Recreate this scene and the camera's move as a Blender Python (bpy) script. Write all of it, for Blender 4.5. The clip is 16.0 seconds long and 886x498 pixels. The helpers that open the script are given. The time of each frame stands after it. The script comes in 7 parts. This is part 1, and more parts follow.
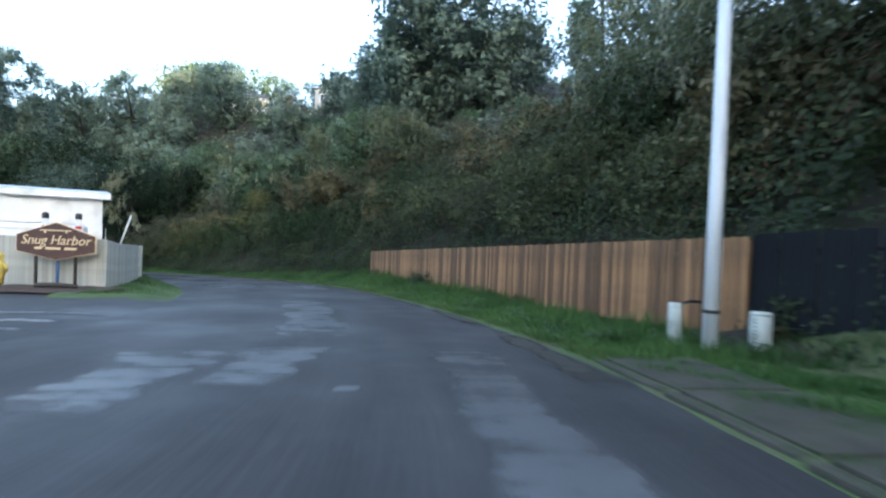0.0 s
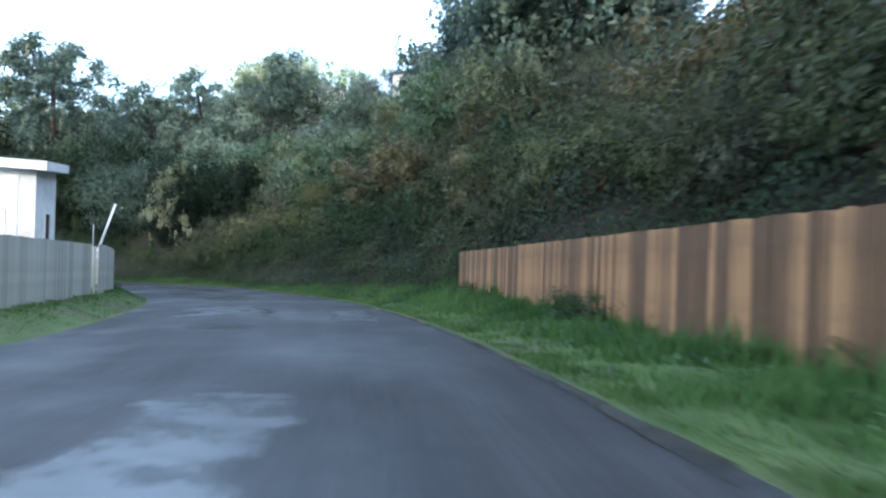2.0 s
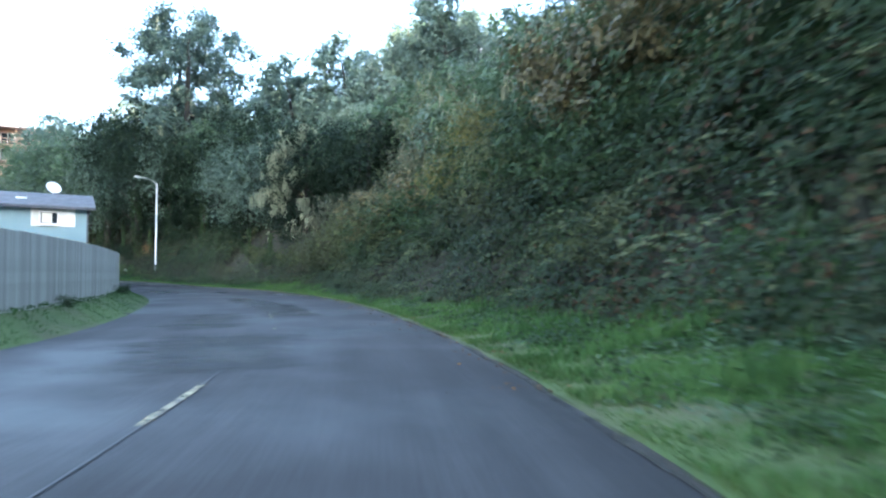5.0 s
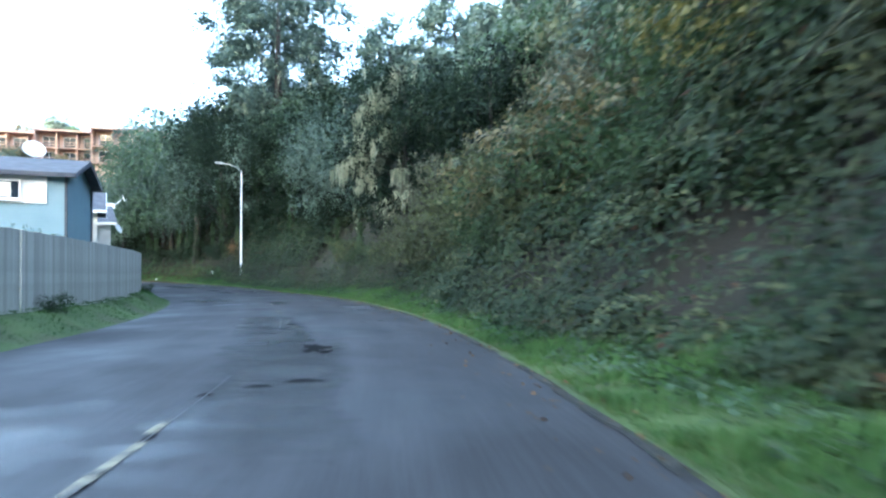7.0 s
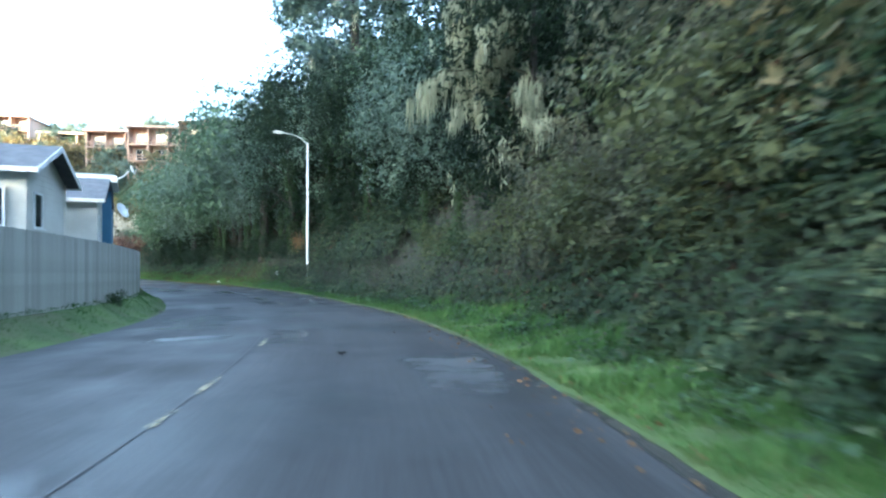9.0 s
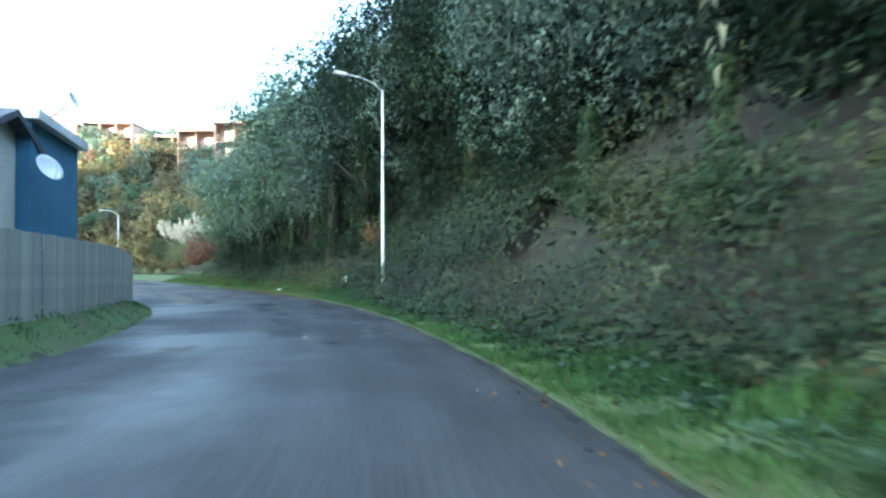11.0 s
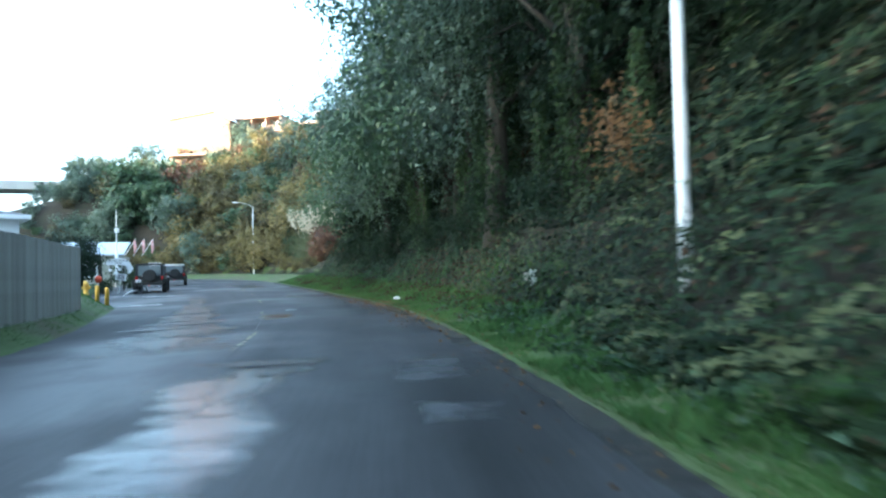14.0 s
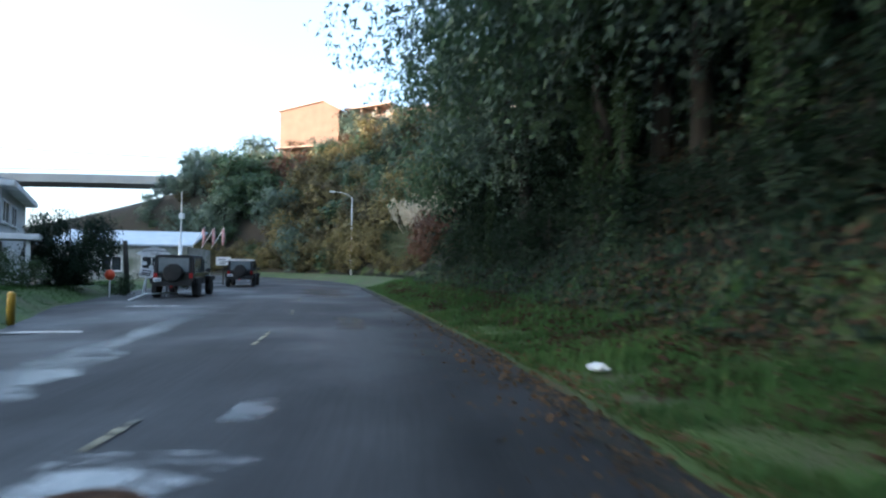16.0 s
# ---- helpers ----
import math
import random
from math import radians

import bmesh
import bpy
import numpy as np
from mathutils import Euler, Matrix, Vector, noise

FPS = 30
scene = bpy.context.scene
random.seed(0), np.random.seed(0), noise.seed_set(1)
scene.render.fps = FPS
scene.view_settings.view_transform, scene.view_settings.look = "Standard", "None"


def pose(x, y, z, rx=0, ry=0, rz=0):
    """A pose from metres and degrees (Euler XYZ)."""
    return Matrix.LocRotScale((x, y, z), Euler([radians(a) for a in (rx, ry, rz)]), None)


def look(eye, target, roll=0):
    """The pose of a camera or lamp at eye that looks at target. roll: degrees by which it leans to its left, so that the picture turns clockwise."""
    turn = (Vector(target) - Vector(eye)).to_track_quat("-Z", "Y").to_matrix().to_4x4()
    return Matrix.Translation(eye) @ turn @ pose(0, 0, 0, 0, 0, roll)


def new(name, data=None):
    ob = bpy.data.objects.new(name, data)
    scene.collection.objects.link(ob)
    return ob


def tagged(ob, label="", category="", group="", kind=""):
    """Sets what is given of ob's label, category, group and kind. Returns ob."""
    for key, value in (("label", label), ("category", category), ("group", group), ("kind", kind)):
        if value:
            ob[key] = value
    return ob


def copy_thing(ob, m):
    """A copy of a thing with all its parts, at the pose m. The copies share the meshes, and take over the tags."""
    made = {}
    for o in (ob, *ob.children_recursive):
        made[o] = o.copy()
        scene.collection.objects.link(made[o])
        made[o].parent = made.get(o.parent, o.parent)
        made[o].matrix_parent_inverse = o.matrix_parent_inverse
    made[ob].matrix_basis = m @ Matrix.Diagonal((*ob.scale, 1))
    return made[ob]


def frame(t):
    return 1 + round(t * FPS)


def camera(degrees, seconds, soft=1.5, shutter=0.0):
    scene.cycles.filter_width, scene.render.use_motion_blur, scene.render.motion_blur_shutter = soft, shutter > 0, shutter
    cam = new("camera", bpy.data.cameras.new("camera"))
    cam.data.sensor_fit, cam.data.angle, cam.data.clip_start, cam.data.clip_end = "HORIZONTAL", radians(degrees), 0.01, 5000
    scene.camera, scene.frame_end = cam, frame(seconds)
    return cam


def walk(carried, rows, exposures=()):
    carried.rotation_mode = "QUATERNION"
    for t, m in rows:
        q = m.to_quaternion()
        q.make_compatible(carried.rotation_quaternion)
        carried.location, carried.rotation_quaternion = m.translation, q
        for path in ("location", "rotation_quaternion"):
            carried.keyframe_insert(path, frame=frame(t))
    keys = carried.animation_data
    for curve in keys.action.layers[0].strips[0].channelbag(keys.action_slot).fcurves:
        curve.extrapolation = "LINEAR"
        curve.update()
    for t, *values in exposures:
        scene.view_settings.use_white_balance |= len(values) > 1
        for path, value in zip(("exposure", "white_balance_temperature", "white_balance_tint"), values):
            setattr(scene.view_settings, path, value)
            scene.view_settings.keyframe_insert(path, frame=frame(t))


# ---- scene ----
cam = camera(79.4, 16.0, soft=2.2, shutter=0.5)
METRES, EYE, TILT, LEAN, TURN = 113.0, 1.4, 0.0, 0.0, 0.0
ROWS = [
    (0.0, 0.0, 0.0, 0.0, 0.04, -1.04, -2.2),
    (0.5, -0.0029, 0.0336, -0.0017, 2.2, -0.1, -1.58),
    (1.0, -0.0072, 0.0673, -0.0036, 4.18, -0.17, -1.74),
    (1.5, -0.0124, 0.1008, -0.006, 6.49, -1.28, -1.54),
    (2.0, -0.0191, 0.1329, -0.0079, 9.16, -0.04, -1.77),
    (2.5, -0.0279, 0.1648, -0.0096, 11.76, 0.2, -2.07),
    (3.0, -0.0379, 0.1959, -0.0111, 14.62, 0.06, -2.02),
    (3.5, -0.0496, 0.2268, -0.0129, 17.56, -0.15, -2.21),
    (4.0, -0.0623, 0.2565, -0.0145, 20.6, -0.13, -1.92),
    (6.5, -0.1456, 0.3914, -0.0237, 35.95, 0.14, -0.16),
    (7.0, -0.1672, 0.4158, -0.0252, 39.03, 0.17, -0.2),
    (7.5, -0.1897, 0.439, -0.0268, 41.89, 0.18, -0.11),
    (8.0, -0.2124, 0.4608, -0.0283, 44.53, 0.11, -0.11),
    (8.5, -0.2361, 0.4813, -0.0298, 47.05, 0.21, -0.09),
    (9.0, -0.2606, 0.501, -0.031, 49.67, 0.42, 0.12),
    (9.5, -0.286, 0.5193, -0.0324, 52.34, 0.59, 0.36),
    (10.0, -0.312, 0.536, -0.0335, 54.99, 0.83, 0.21),
    (12.5, -0.4452, 0.5969, -0.04, 68.32, 1.28, 0.97),
    (13.0, -0.4735, 0.6052, -0.0409, 71.23, 1.16, 0.91),
    (13.5, -0.502, 0.6118, -0.0415, 74.12, 1.18, 0.77),
    (14.0, -0.5311, 0.6173, -0.042, 76.99, 1.29, 1.41),
    (14.5, -0.5603, 0.6213, -0.0424, 79.93, 1.64, 1.03),
    (15.0, -0.5896, 0.6238, -0.0428, 82.86, 1.76, 0.78),
    (15.5, -0.6188, 0.6246, -0.0428, 85.8, 1.85, 0.51),
    (16.0, -0.649, 0.6238, -0.0432, 88.83, 2.0, -0.6),
]

walk(cam, [(t, pose(0, 0, EYE, TILT, LEAN, TURN) @ pose(METRES * x, METRES * y, METRES * z, 90 + pitch, roll, yaw)) for t, x, y, z, yaw, pitch, roll in ROWS],
     exposures=[(0.0, 3.24, 5270, 8), (2.0, 3.56, 5220, 8), (3.5, 3.8, 5040, 6), (6.5, 4.12, 4910, 5), (12.5, 4.24, 4840, -6), (14.5, 3.52, 4930, -2), (16.0, 2.74, 5040, 5)])

# ---- light ----
SUN_AZ, SUN_EL = radians(158.0), radians(9.0)     # compass direction of the low sun, and its height
world = bpy.data.worlds.new("world")
scene.world = world
world.use_nodes = True
wn = world.node_tree.nodes
sky = wn.new("ShaderNodeTexSky")
sky.sky_type = 'NISHITA'
sky.sun_disc = False
sky.sun_elevation, sky.sun_rotation = SUN_EL, SUN_AZ
sky.air_density, sky.dust_density, sky.ozone_density = 1.0, 4.0, 1.0
wn["Background"].inputs["Strength"].default_value = 0.15
veil = wn.new("ShaderNodeMixRGB")          # thin bright high haze over the whole sky
veil.inputs[0].default_value, veil.inputs[2].default_value = 0.5, (1.55, 1.6, 1.68, 1)
world.node_tree.links.new(sky.outputs[0], veil.inputs[1])
world.node_tree.links.new(veil.outputs[0], wn["Background"].inputs["Color"])
sun_dir = Vector((math.sin(SUN_AZ) * math.cos(SUN_EL), math.cos(SUN_AZ) * math.cos(SUN_EL), math.sin(SUN_EL)))
sun = new("sun", bpy.data.lights.new("sun", 'SUN'))
sun.data.energy, sun.data.angle, sun.data.color = 3.8, radians(0.5), (1.0, 0.72, 0.45)
sun.matrix_world = look(sun_dir * 300, (0, 0, 0))

# ---- the plan: distance s along the road, offset d to its right ----
CX, CY, RAD, S_BEND = -73.0, -1.0, 72.4, 72.4 * radians(103.0)
TH1 = radians(103.0)
EX, EY = CX + RAD * math.cos(TH1), CY + RAD * math.sin(TH1)
UX, UY = -math.sin(TH1), math.cos(TH1)
NX, NY = UY, -UX
L_STRAIGHT, RAD2 = 22.0, 68.0
FX, FY = EX + UX * L_STRAIGHT, EY + UY * L_STRAIGHT
C2X, C2Y = FX - NX * RAD2, FY - NY * RAD2


def at(s, d):
    """Ground plan point at s along the road, d to the right."""
    if s < 0:
        return CX + RAD + d, CY + s
    if s < S_BEND:
        a = s / RAD
        return CX + (RAD + d) * math.cos(a), CY + (RAD + d) * math.sin(a)
    s -= S_BEND
    if s < L_STRAIGHT:
        return EX + UX * s + NX * d, EY + UY * s + NY * d
    a = TH1 + (s - L_STRAIGHT) / RAD2
    return C2X + (RAD2 + d) * math.cos(a), C2Y + (RAD2 + d) * math.sin(a)


def heading(s):
    """Yaw in radians of the road's direction, 0 along +y."""
    if s < 0:
        return 0.0
    if s < S_BEND:
        return s / RAD
    return TH1 + max(0.0, s - S_BEND - L_STRAIGHT) / RAD2


def plan(x, y):
    """s and d of plan points (arrays)."""
    x, y = np.asarray(x, float), np.asarray(y, float)
    a = np.arctan2(y - CY, x - CX)
    a = np.where(a < -math.pi / 2, a + 2 * math.pi, a)
    r = np.hypot(x - CX, y - CY)
    s, d = a * RAD, r - RAD
    low = a < 0
    s, d = np.where(low, y - CY, s), np.where(low, x - CX - RAD, d)
    far = a > TH1
    sp, dp = (x - EX) * UX + (y - EY) * UY, (x - EX) * NX + (y - EY) * NY
    s, d = np.where(far, S_BEND + np.maximum(sp, 0), s), np.where(far, dp, d)
    bend = far & (sp > L_STRAIGHT)
    a2 = np.arctan2(y - C2Y, x - C2X)
    a2 = np.where(a2 < -math.pi / 2, a2 + 2 * math.pi, a2)
    s = np.where(bend, S_BEND + L_STRAIGHT + (a2 - TH1) * RAD2, s)
    d = np.where(bend, np.hypot(x - C2X, y - C2Y) - RAD2, d)
    return s, d


def road_z(s):
    return np.interp(s, [-60, 0, 16, 30.8, 52.5, 73.9, 93.9, 114, 130], [3.2, 0, -.89, -1.64, -2.85, -3.79, -4.62, -4.88, -4.92])


def edge_r(s):
    return np.interp(s, [-20, 4, 8, 13, 17, 23, 31, 39, 56, 72, 95, 108, 117, 122, 127, 136, 153], [3.5, 3.6, 3.7, 3.4, 3.1, 2.65, 2.35, 2.25, 1.95, 1.9, 1.65, 1.25, 1.1, 0.8, 0.6, 0.8, 1.1])


def edge_l(s):
    return np.interp(s, [-20, 20, 29, 39, 47, 64, 75, 85, 95, 105, 114, 120, 126, 130, 135, 149], [-6.0, -6.0, -6.2, -6.6, -6.7, -7.0, -6.85, -6.6, -6.5, -6.6, -7.4, -8.2, -8.7, -9.6, -10.9, -12.0])


def smooth(a, b, x):
    k = np.clip((np.asarray(x, float) - a) / (b - a), 0, 1)
    return k * k * (3 - 2 * k)


def crest(s):
    return np.interp(s, [-60, 0, 34, 43, 52, 60, 90, 115, 135, 160, 205, 222, 245, 265], [13, 14, 14, 17, 26, 28, 30, 26, 25, 26, 25, 17, 9, 3])


def foot(s):
    """How far from the road's edge the hillside begins."""
    return np.interp(s, [-20, 14, 37.2, 39, 46, 60, 68, 78, 87, 95, 106, 112, 119, 126, 145, 160, 185], [4.6, 4.2, 3.9, 3.2, 2.6, 2.0, 1.8, 2.3, 2.0, 1.7, 1.6, 1.7, 2.2, 2.6, 2.8, 5.0, 5.4])


def thicket(s):
    """How far from the road's edge the brambles begin."""
    return np.interp(s, [-20, 14, 37.0, 38, 41, 54, 60, 68, 74, 80, 87, 93, 100, 106, 112, 119, 126, 145, 160, 185], [4.7, 4.3, 3.7, 2.9, 2.5, 1.9, 1.1, 0.8, 1.5, 2.0, 1.3, 0.75, 0.6, 0.8, 1.8, 2.1, 2.5, 2.4, 4.6, 5.0])


def height(s, d):
    """Height of the land, without the road's own crown."""
    s, d = np.asarray(s, float), np.asarray(d, float)
    z = road_z(s)
    z = z + (-4.9 - z) * smooth(-26, -75, d)
    e = d - edge_r(s)
    z = z + np.interp(s, [-20, 6, 13, 22, 30, 40, 60, 140], [0.0, -0.14, -0.12, 0.2, 0.45, 0.6, 0.45, 0.4]) * smooth(0.0, 3.0, e)
    k = np.maximum(e - foot(s), 0)
    c = crest(s)
    h = np.interp(s, [160, 182], [0.84, 1.3]) * k + 1.3 * (1 - np.exp(-k / 1.8)) + 0.6 * np.sin(s * 0.21 + d * 0.3) * np.minimum(k / 6, 1) + 0.8 * np.sin(s * 0.08 - d * 0.17) * np.minimum(k / 8, 1)
    c = np.maximum(c, 0.1)
    z = z + np.where(h < c * 0.8, h, c * 0.8 + (c * 0.25) * (1 - np.exp(-np.maximum(h - c * 0.8, 0) / (c * 0.25))))
    z = z + np.interp(s, [26, 44, 78, 92, 118, 132, 146], [0, 0.38, 0.4, 0.55, 0.5, 0.45, 0.2]) * smooth(0.1, 1.4, edge_l(s) - d)
    z = z + 0.12 * smooth(0, 1.2, edge_l(s) - d)
    return z


def land(x, y):
    s, d = plan(x, y)
    z = height(s, d)
    # an unseen ridge added across the valley to keep the low sun off the road
    q = np.asarray(x, float) * math.sin(SUN_AZ) + np.asarray(y, float) * math.cos(SUN_AZ)
    r = np.asarray(x, float) * math.cos(SUN_AZ) - np.asarray(y, float) * math.sin(SUN_AZ)
    return z + 75.0 * smooth(150, 280, q) * (1 - smooth(170, 330, abs(r - 60)))


def spot(s, d, up=0.0):
    x, y = at(s, d)
    return Vector((x, y, float(height(s, d)) + up))


def facing(s, d, up=0.0, turn=0.0):
    """Pose on the ground at (s, d): local y along the road, x to its right."""
    p = spot(s, d, up)
    return Matrix.Translation(p) @ Matrix.Rotation(heading(s) + radians(turn), 4, 'Z')


# ---- materials ----
def shader(name, col_a, col_b, scale=3.0, fine=40.0, rough=0.8, bump=0.3, depth=0.02, metal=0.0, island=0.0, obj=0.0,
           through_light=0.0, stretch=None, spec=0.5, dirt=None, dirt_scale=0.6, coat=0.0):
    m = bpy.data.materials.new(name)
    m.use_nodes = True
    nt = m.node_tree
    N, L = nt.nodes, nt.links
    b = N["Principled BSDF"]
    tc = N.new("ShaderNodeTexCoord")
    src = tc.outputs["Object"]
    if stretch:
        mp = N.new("ShaderNodeMapping")
        mp.inputs["Scale"].default_value = stretch
        L.new(src, mp.inputs[0])
        src = mp.outputs[0]
    n1, n2 = N.new("ShaderNodeTexNoise"), N.new("ShaderNodeTexNoise")
    for n, sc, det in ((n1, scale, 5.0), (n2, fine, 4.0)):
        n.inputs["Scale"].default_value, n.inputs["Detail"].default_value = sc, det
        L.new(src, n.inputs["Vector"])
    add = N.new("ShaderNodeMath")
    add.operation = 'MULTIPLY_ADD'
    add.inputs[1].default_value = 0.45
    L.new(n2.outputs["Fac"], add.inputs[0])
    L.new(n1.outputs["Fac"], add.inputs[2])
    val = add.outputs[0]
    for amount, socket in ((island, "g"), (obj, "o")):
        if amount:
            info = N.new("ShaderNodeNewGeometry") if socket == "g" else N.new("ShaderNodeObjectInfo")
            k = N.new("ShaderNodeMath")
            k.operation = 'MULTIPLY_ADD'
            k.inputs[1].default_value = amount
            L.new(info.outputs["Random Per Island" if socket == "g" else "Random"], k.inputs[0])
            sub = N.new("ShaderNodeMath")
            sub.operation = 'SUBTRACT'
            sub.inputs[1].default_value = amount / 2
            L.new(val, sub.inputs[0])
            L.new(sub.outputs[0], k.inputs[2])
            val = k.outputs[0]
    ramp = N.new("ShaderNodeValToRGB")
    ramp.color_ramp.elements[0].position, ramp.color_ramp.elements[1].position = 0.45, 1.0
    ramp.color_ramp.elements[0].color, ramp.color_ramp.elements[1].color = (*col_a, 1), (*col_b, 1)
    L.new(val, ramp.inputs[0])
    col = ramp.outputs[0]
    if dirt:
        n3 = N.new("ShaderNodeTexNoise")
        n3.inputs["Scale"].default_value, n3.inputs["Detail"].default_value = dirt_scale, 6.0
        L.new(tc.outputs["Object"], n3.inputs["Vector"])
        r3 = N.new("ShaderNodeValToRGB")
        r3.color_ramp.elements[0].position, r3.color_ramp.elements[1].position = 0.48, 0.68
        L.new(n3.outputs["Fac"], r3.inputs[0])
        mx = N.new("ShaderNodeMixRGB")
        mx.inputs[2].default_value = (*dirt, 1)
        L.new(r3.outputs[0], mx.inputs[0])
        L.new(col, mx.inputs[1])
        col = mx.outputs[0]
    L.new(col, b.inputs["Base Color"])
    b.inputs["Roughness"].default_value, b.inputs["Metallic"].default_value = rough, metal
    b.inputs["Specular IOR Level"].default_value = spec
    b.inputs["Coat Weight"].default_value = coat
    if bump:
        bp = N.new("ShaderNodeBump")
        bp.inputs["Strength"].default_value, bp.inputs["Distance"].default_value = bump, depth
        L.new(add.outputs[0], bp.inputs["Height"])
        L.new(bp.outputs[0], b.inputs["Normal"])
    if through_light:
        tr, mix = N.new("ShaderNodeBsdfTranslucent"), N.new("ShaderNodeMixShader")
        L.new(col, tr.inputs["Color"])
        mix.inputs[0].default_value = through_light
        L.new(b.outputs[0], mix.inputs[1])
        L.new(tr.outputs[0], mix.inputs[2])
        L.new(mix.outputs[0], N["Material Output"].inputs["Surface"])
    return m


def foliage(name, a, b, rough=0.5, spec=0.3):
    return shader(name, a, b, scale=0.35, fine=3.0, rough=rough, bump=0, island=0.16, obj=0.3, through_light=0.3, spec=spec)


M_EARTH = shader("earth", (.011, .009, .006), (.027, .022, .012), 0.5, 14, 0.95, 0.6, 0.08, dirt=(.016, .02, .009), dirt_scale=0.25)
M_TURF = shader("turf", (.026, .048, .010), (.068, .105, .024), 0.7, 20, 0.95, 0.8, 0.05, dirt=(.06, .06, .03), dirt_scale=0.5)
M_CONCRETE = shader("concrete", (.14, .135, .12), (.27, .26, .235), 1.2, 35, 0.9, 0.4, 0.01, dirt=(.07, .075, .05), dirt_scale=1.1)
M_GALV = shader("galvanised_steel", (.46, .48, .50), (.66, .68, .70), 4, 60, 0.5, 0.15, 0.002, metal=0.15, stretch=(1, 1, .15))
M_WHITE = shader("white_paint", (.62, .63, .64), (.8, .8, .79), 1.5, 30, 0.55, 0.1, 0.004, dirt=(.5, .5, .47), dirt_scale=0.8)
M_BLACK = shader("black_plastic", (.012, .012, .013), (.025, .025, .026), 3, 40, 0.5, 0.1, 0.003)
M_REDWOOD = shader("redwood_boards", (.080, .044, .020), (.27, .148, .064), 1.2, 22, 0.85, 0.35, 0.004, obj=0.75, stretch=(9, 9, .8), dirt=(.105, .066, .038), dirt_scale=1.3)
M_GREYWOOD = shader("weathered_boards", (.27, .27, .235), (.43, .43, .385), 1.0, 22, 0.9, 0.35, 0.004, obj=0.4, stretch=(9, 9, .7), dirt=(.15, .165, .12), dirt_scale=0.8)
M_DARKPANEL = shader("dark_boards", (.006, .007, .009), (.013, .015, .018), 1.0, 18, 0.9, 0.3, 0.004, stretch=(8, 8, .7), spec=0.12)
M_BARK = shader("bark", (.015, .013, .010), (.050, .044, .034), 2.5, 25, 0.95, 0.8, 0.03, stretch=(3, 3, .6))
# Lifted paler than a dark leaf, so haze is in the colour
M_LEAF_DARK = foliage("leaf_dark", (.054, .082, .064), (.145, .198, .150))
# Leaf green darkened to carry the shade under trees; also dark evergreens
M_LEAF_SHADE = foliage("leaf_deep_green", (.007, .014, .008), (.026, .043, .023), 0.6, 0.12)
M_LEAF_MID = foliage("leaf_mid", (.032, .060, .032), (.098, .150, .072))
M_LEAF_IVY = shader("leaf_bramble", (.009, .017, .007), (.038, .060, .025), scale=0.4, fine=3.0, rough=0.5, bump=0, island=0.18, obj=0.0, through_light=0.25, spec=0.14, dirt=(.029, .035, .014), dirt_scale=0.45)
M_LEAF_OLIVE = foliage("leaf_olive", (.060, .074, .036), (.130, .148, .072))
M_LEAF_AUTUMN = foliage("leaf_autumn", (.050, .046, .020), (.145, .125, .055))
M_LEAF_RUST = foliage("leaf_rust", (.055, .028, .016), (.15, .078, .044))
# Yellow leaf colour paled to stand for haze on the far slope
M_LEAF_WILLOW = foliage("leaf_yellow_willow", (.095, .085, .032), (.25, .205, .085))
M_LEAF_YELLOW = foliage("leaf_yellow", (.038, .050, .014), (.150, .135, .034))
# Near-bank copies of the mid and olive leaves, darkened to stand for shade
M_LEAF_MID_DIM = foliage("leaf_bush", (.014, .029, .011), (.052, .083, .033), 0.55, 0.16)
M_LEAF_OLIVE_DIM = foliage("leaf_straggling_olive", (.032, .041, .017), (.098, .112, .048), 0.6, 0.2)
# Paler copy of tree green: haze painted into the leaf colour
M_LEAF_HAZE = foliage("leaf_grey_green", (.072, .100, .076), (.170, .220, .160))
M_LEAF_DEAD = foliage("leaf_dead", (.026, .017, .010), (.075, .045, .024), 0.7, 0.15)
M_LICHEN = foliage("lichen", (.15, .165, .115), (.33, .35, .245), 0.9)
M_TWIG = foliage("twig", (.040, .044, .028), (.112, .117, .074), 0.9)
M_PLUME = foliage("plume", (.42, .38, .29), (.68, .62, .50), 0.9)
M_BLADE = foliage("grass_blade", (.027, .066, .017), (.084, .152, .043), 0.65, 0.15)
M_BLADE_PALE = foliage("yellow_grass_blade", (.042, .072, .020), (.118, .165, .052), 0.65, 0.15)
M_BLADE_DEEP = foliage("blue_green_blade", (.018, .042, .022), (.055, .10, .05), 0.5)


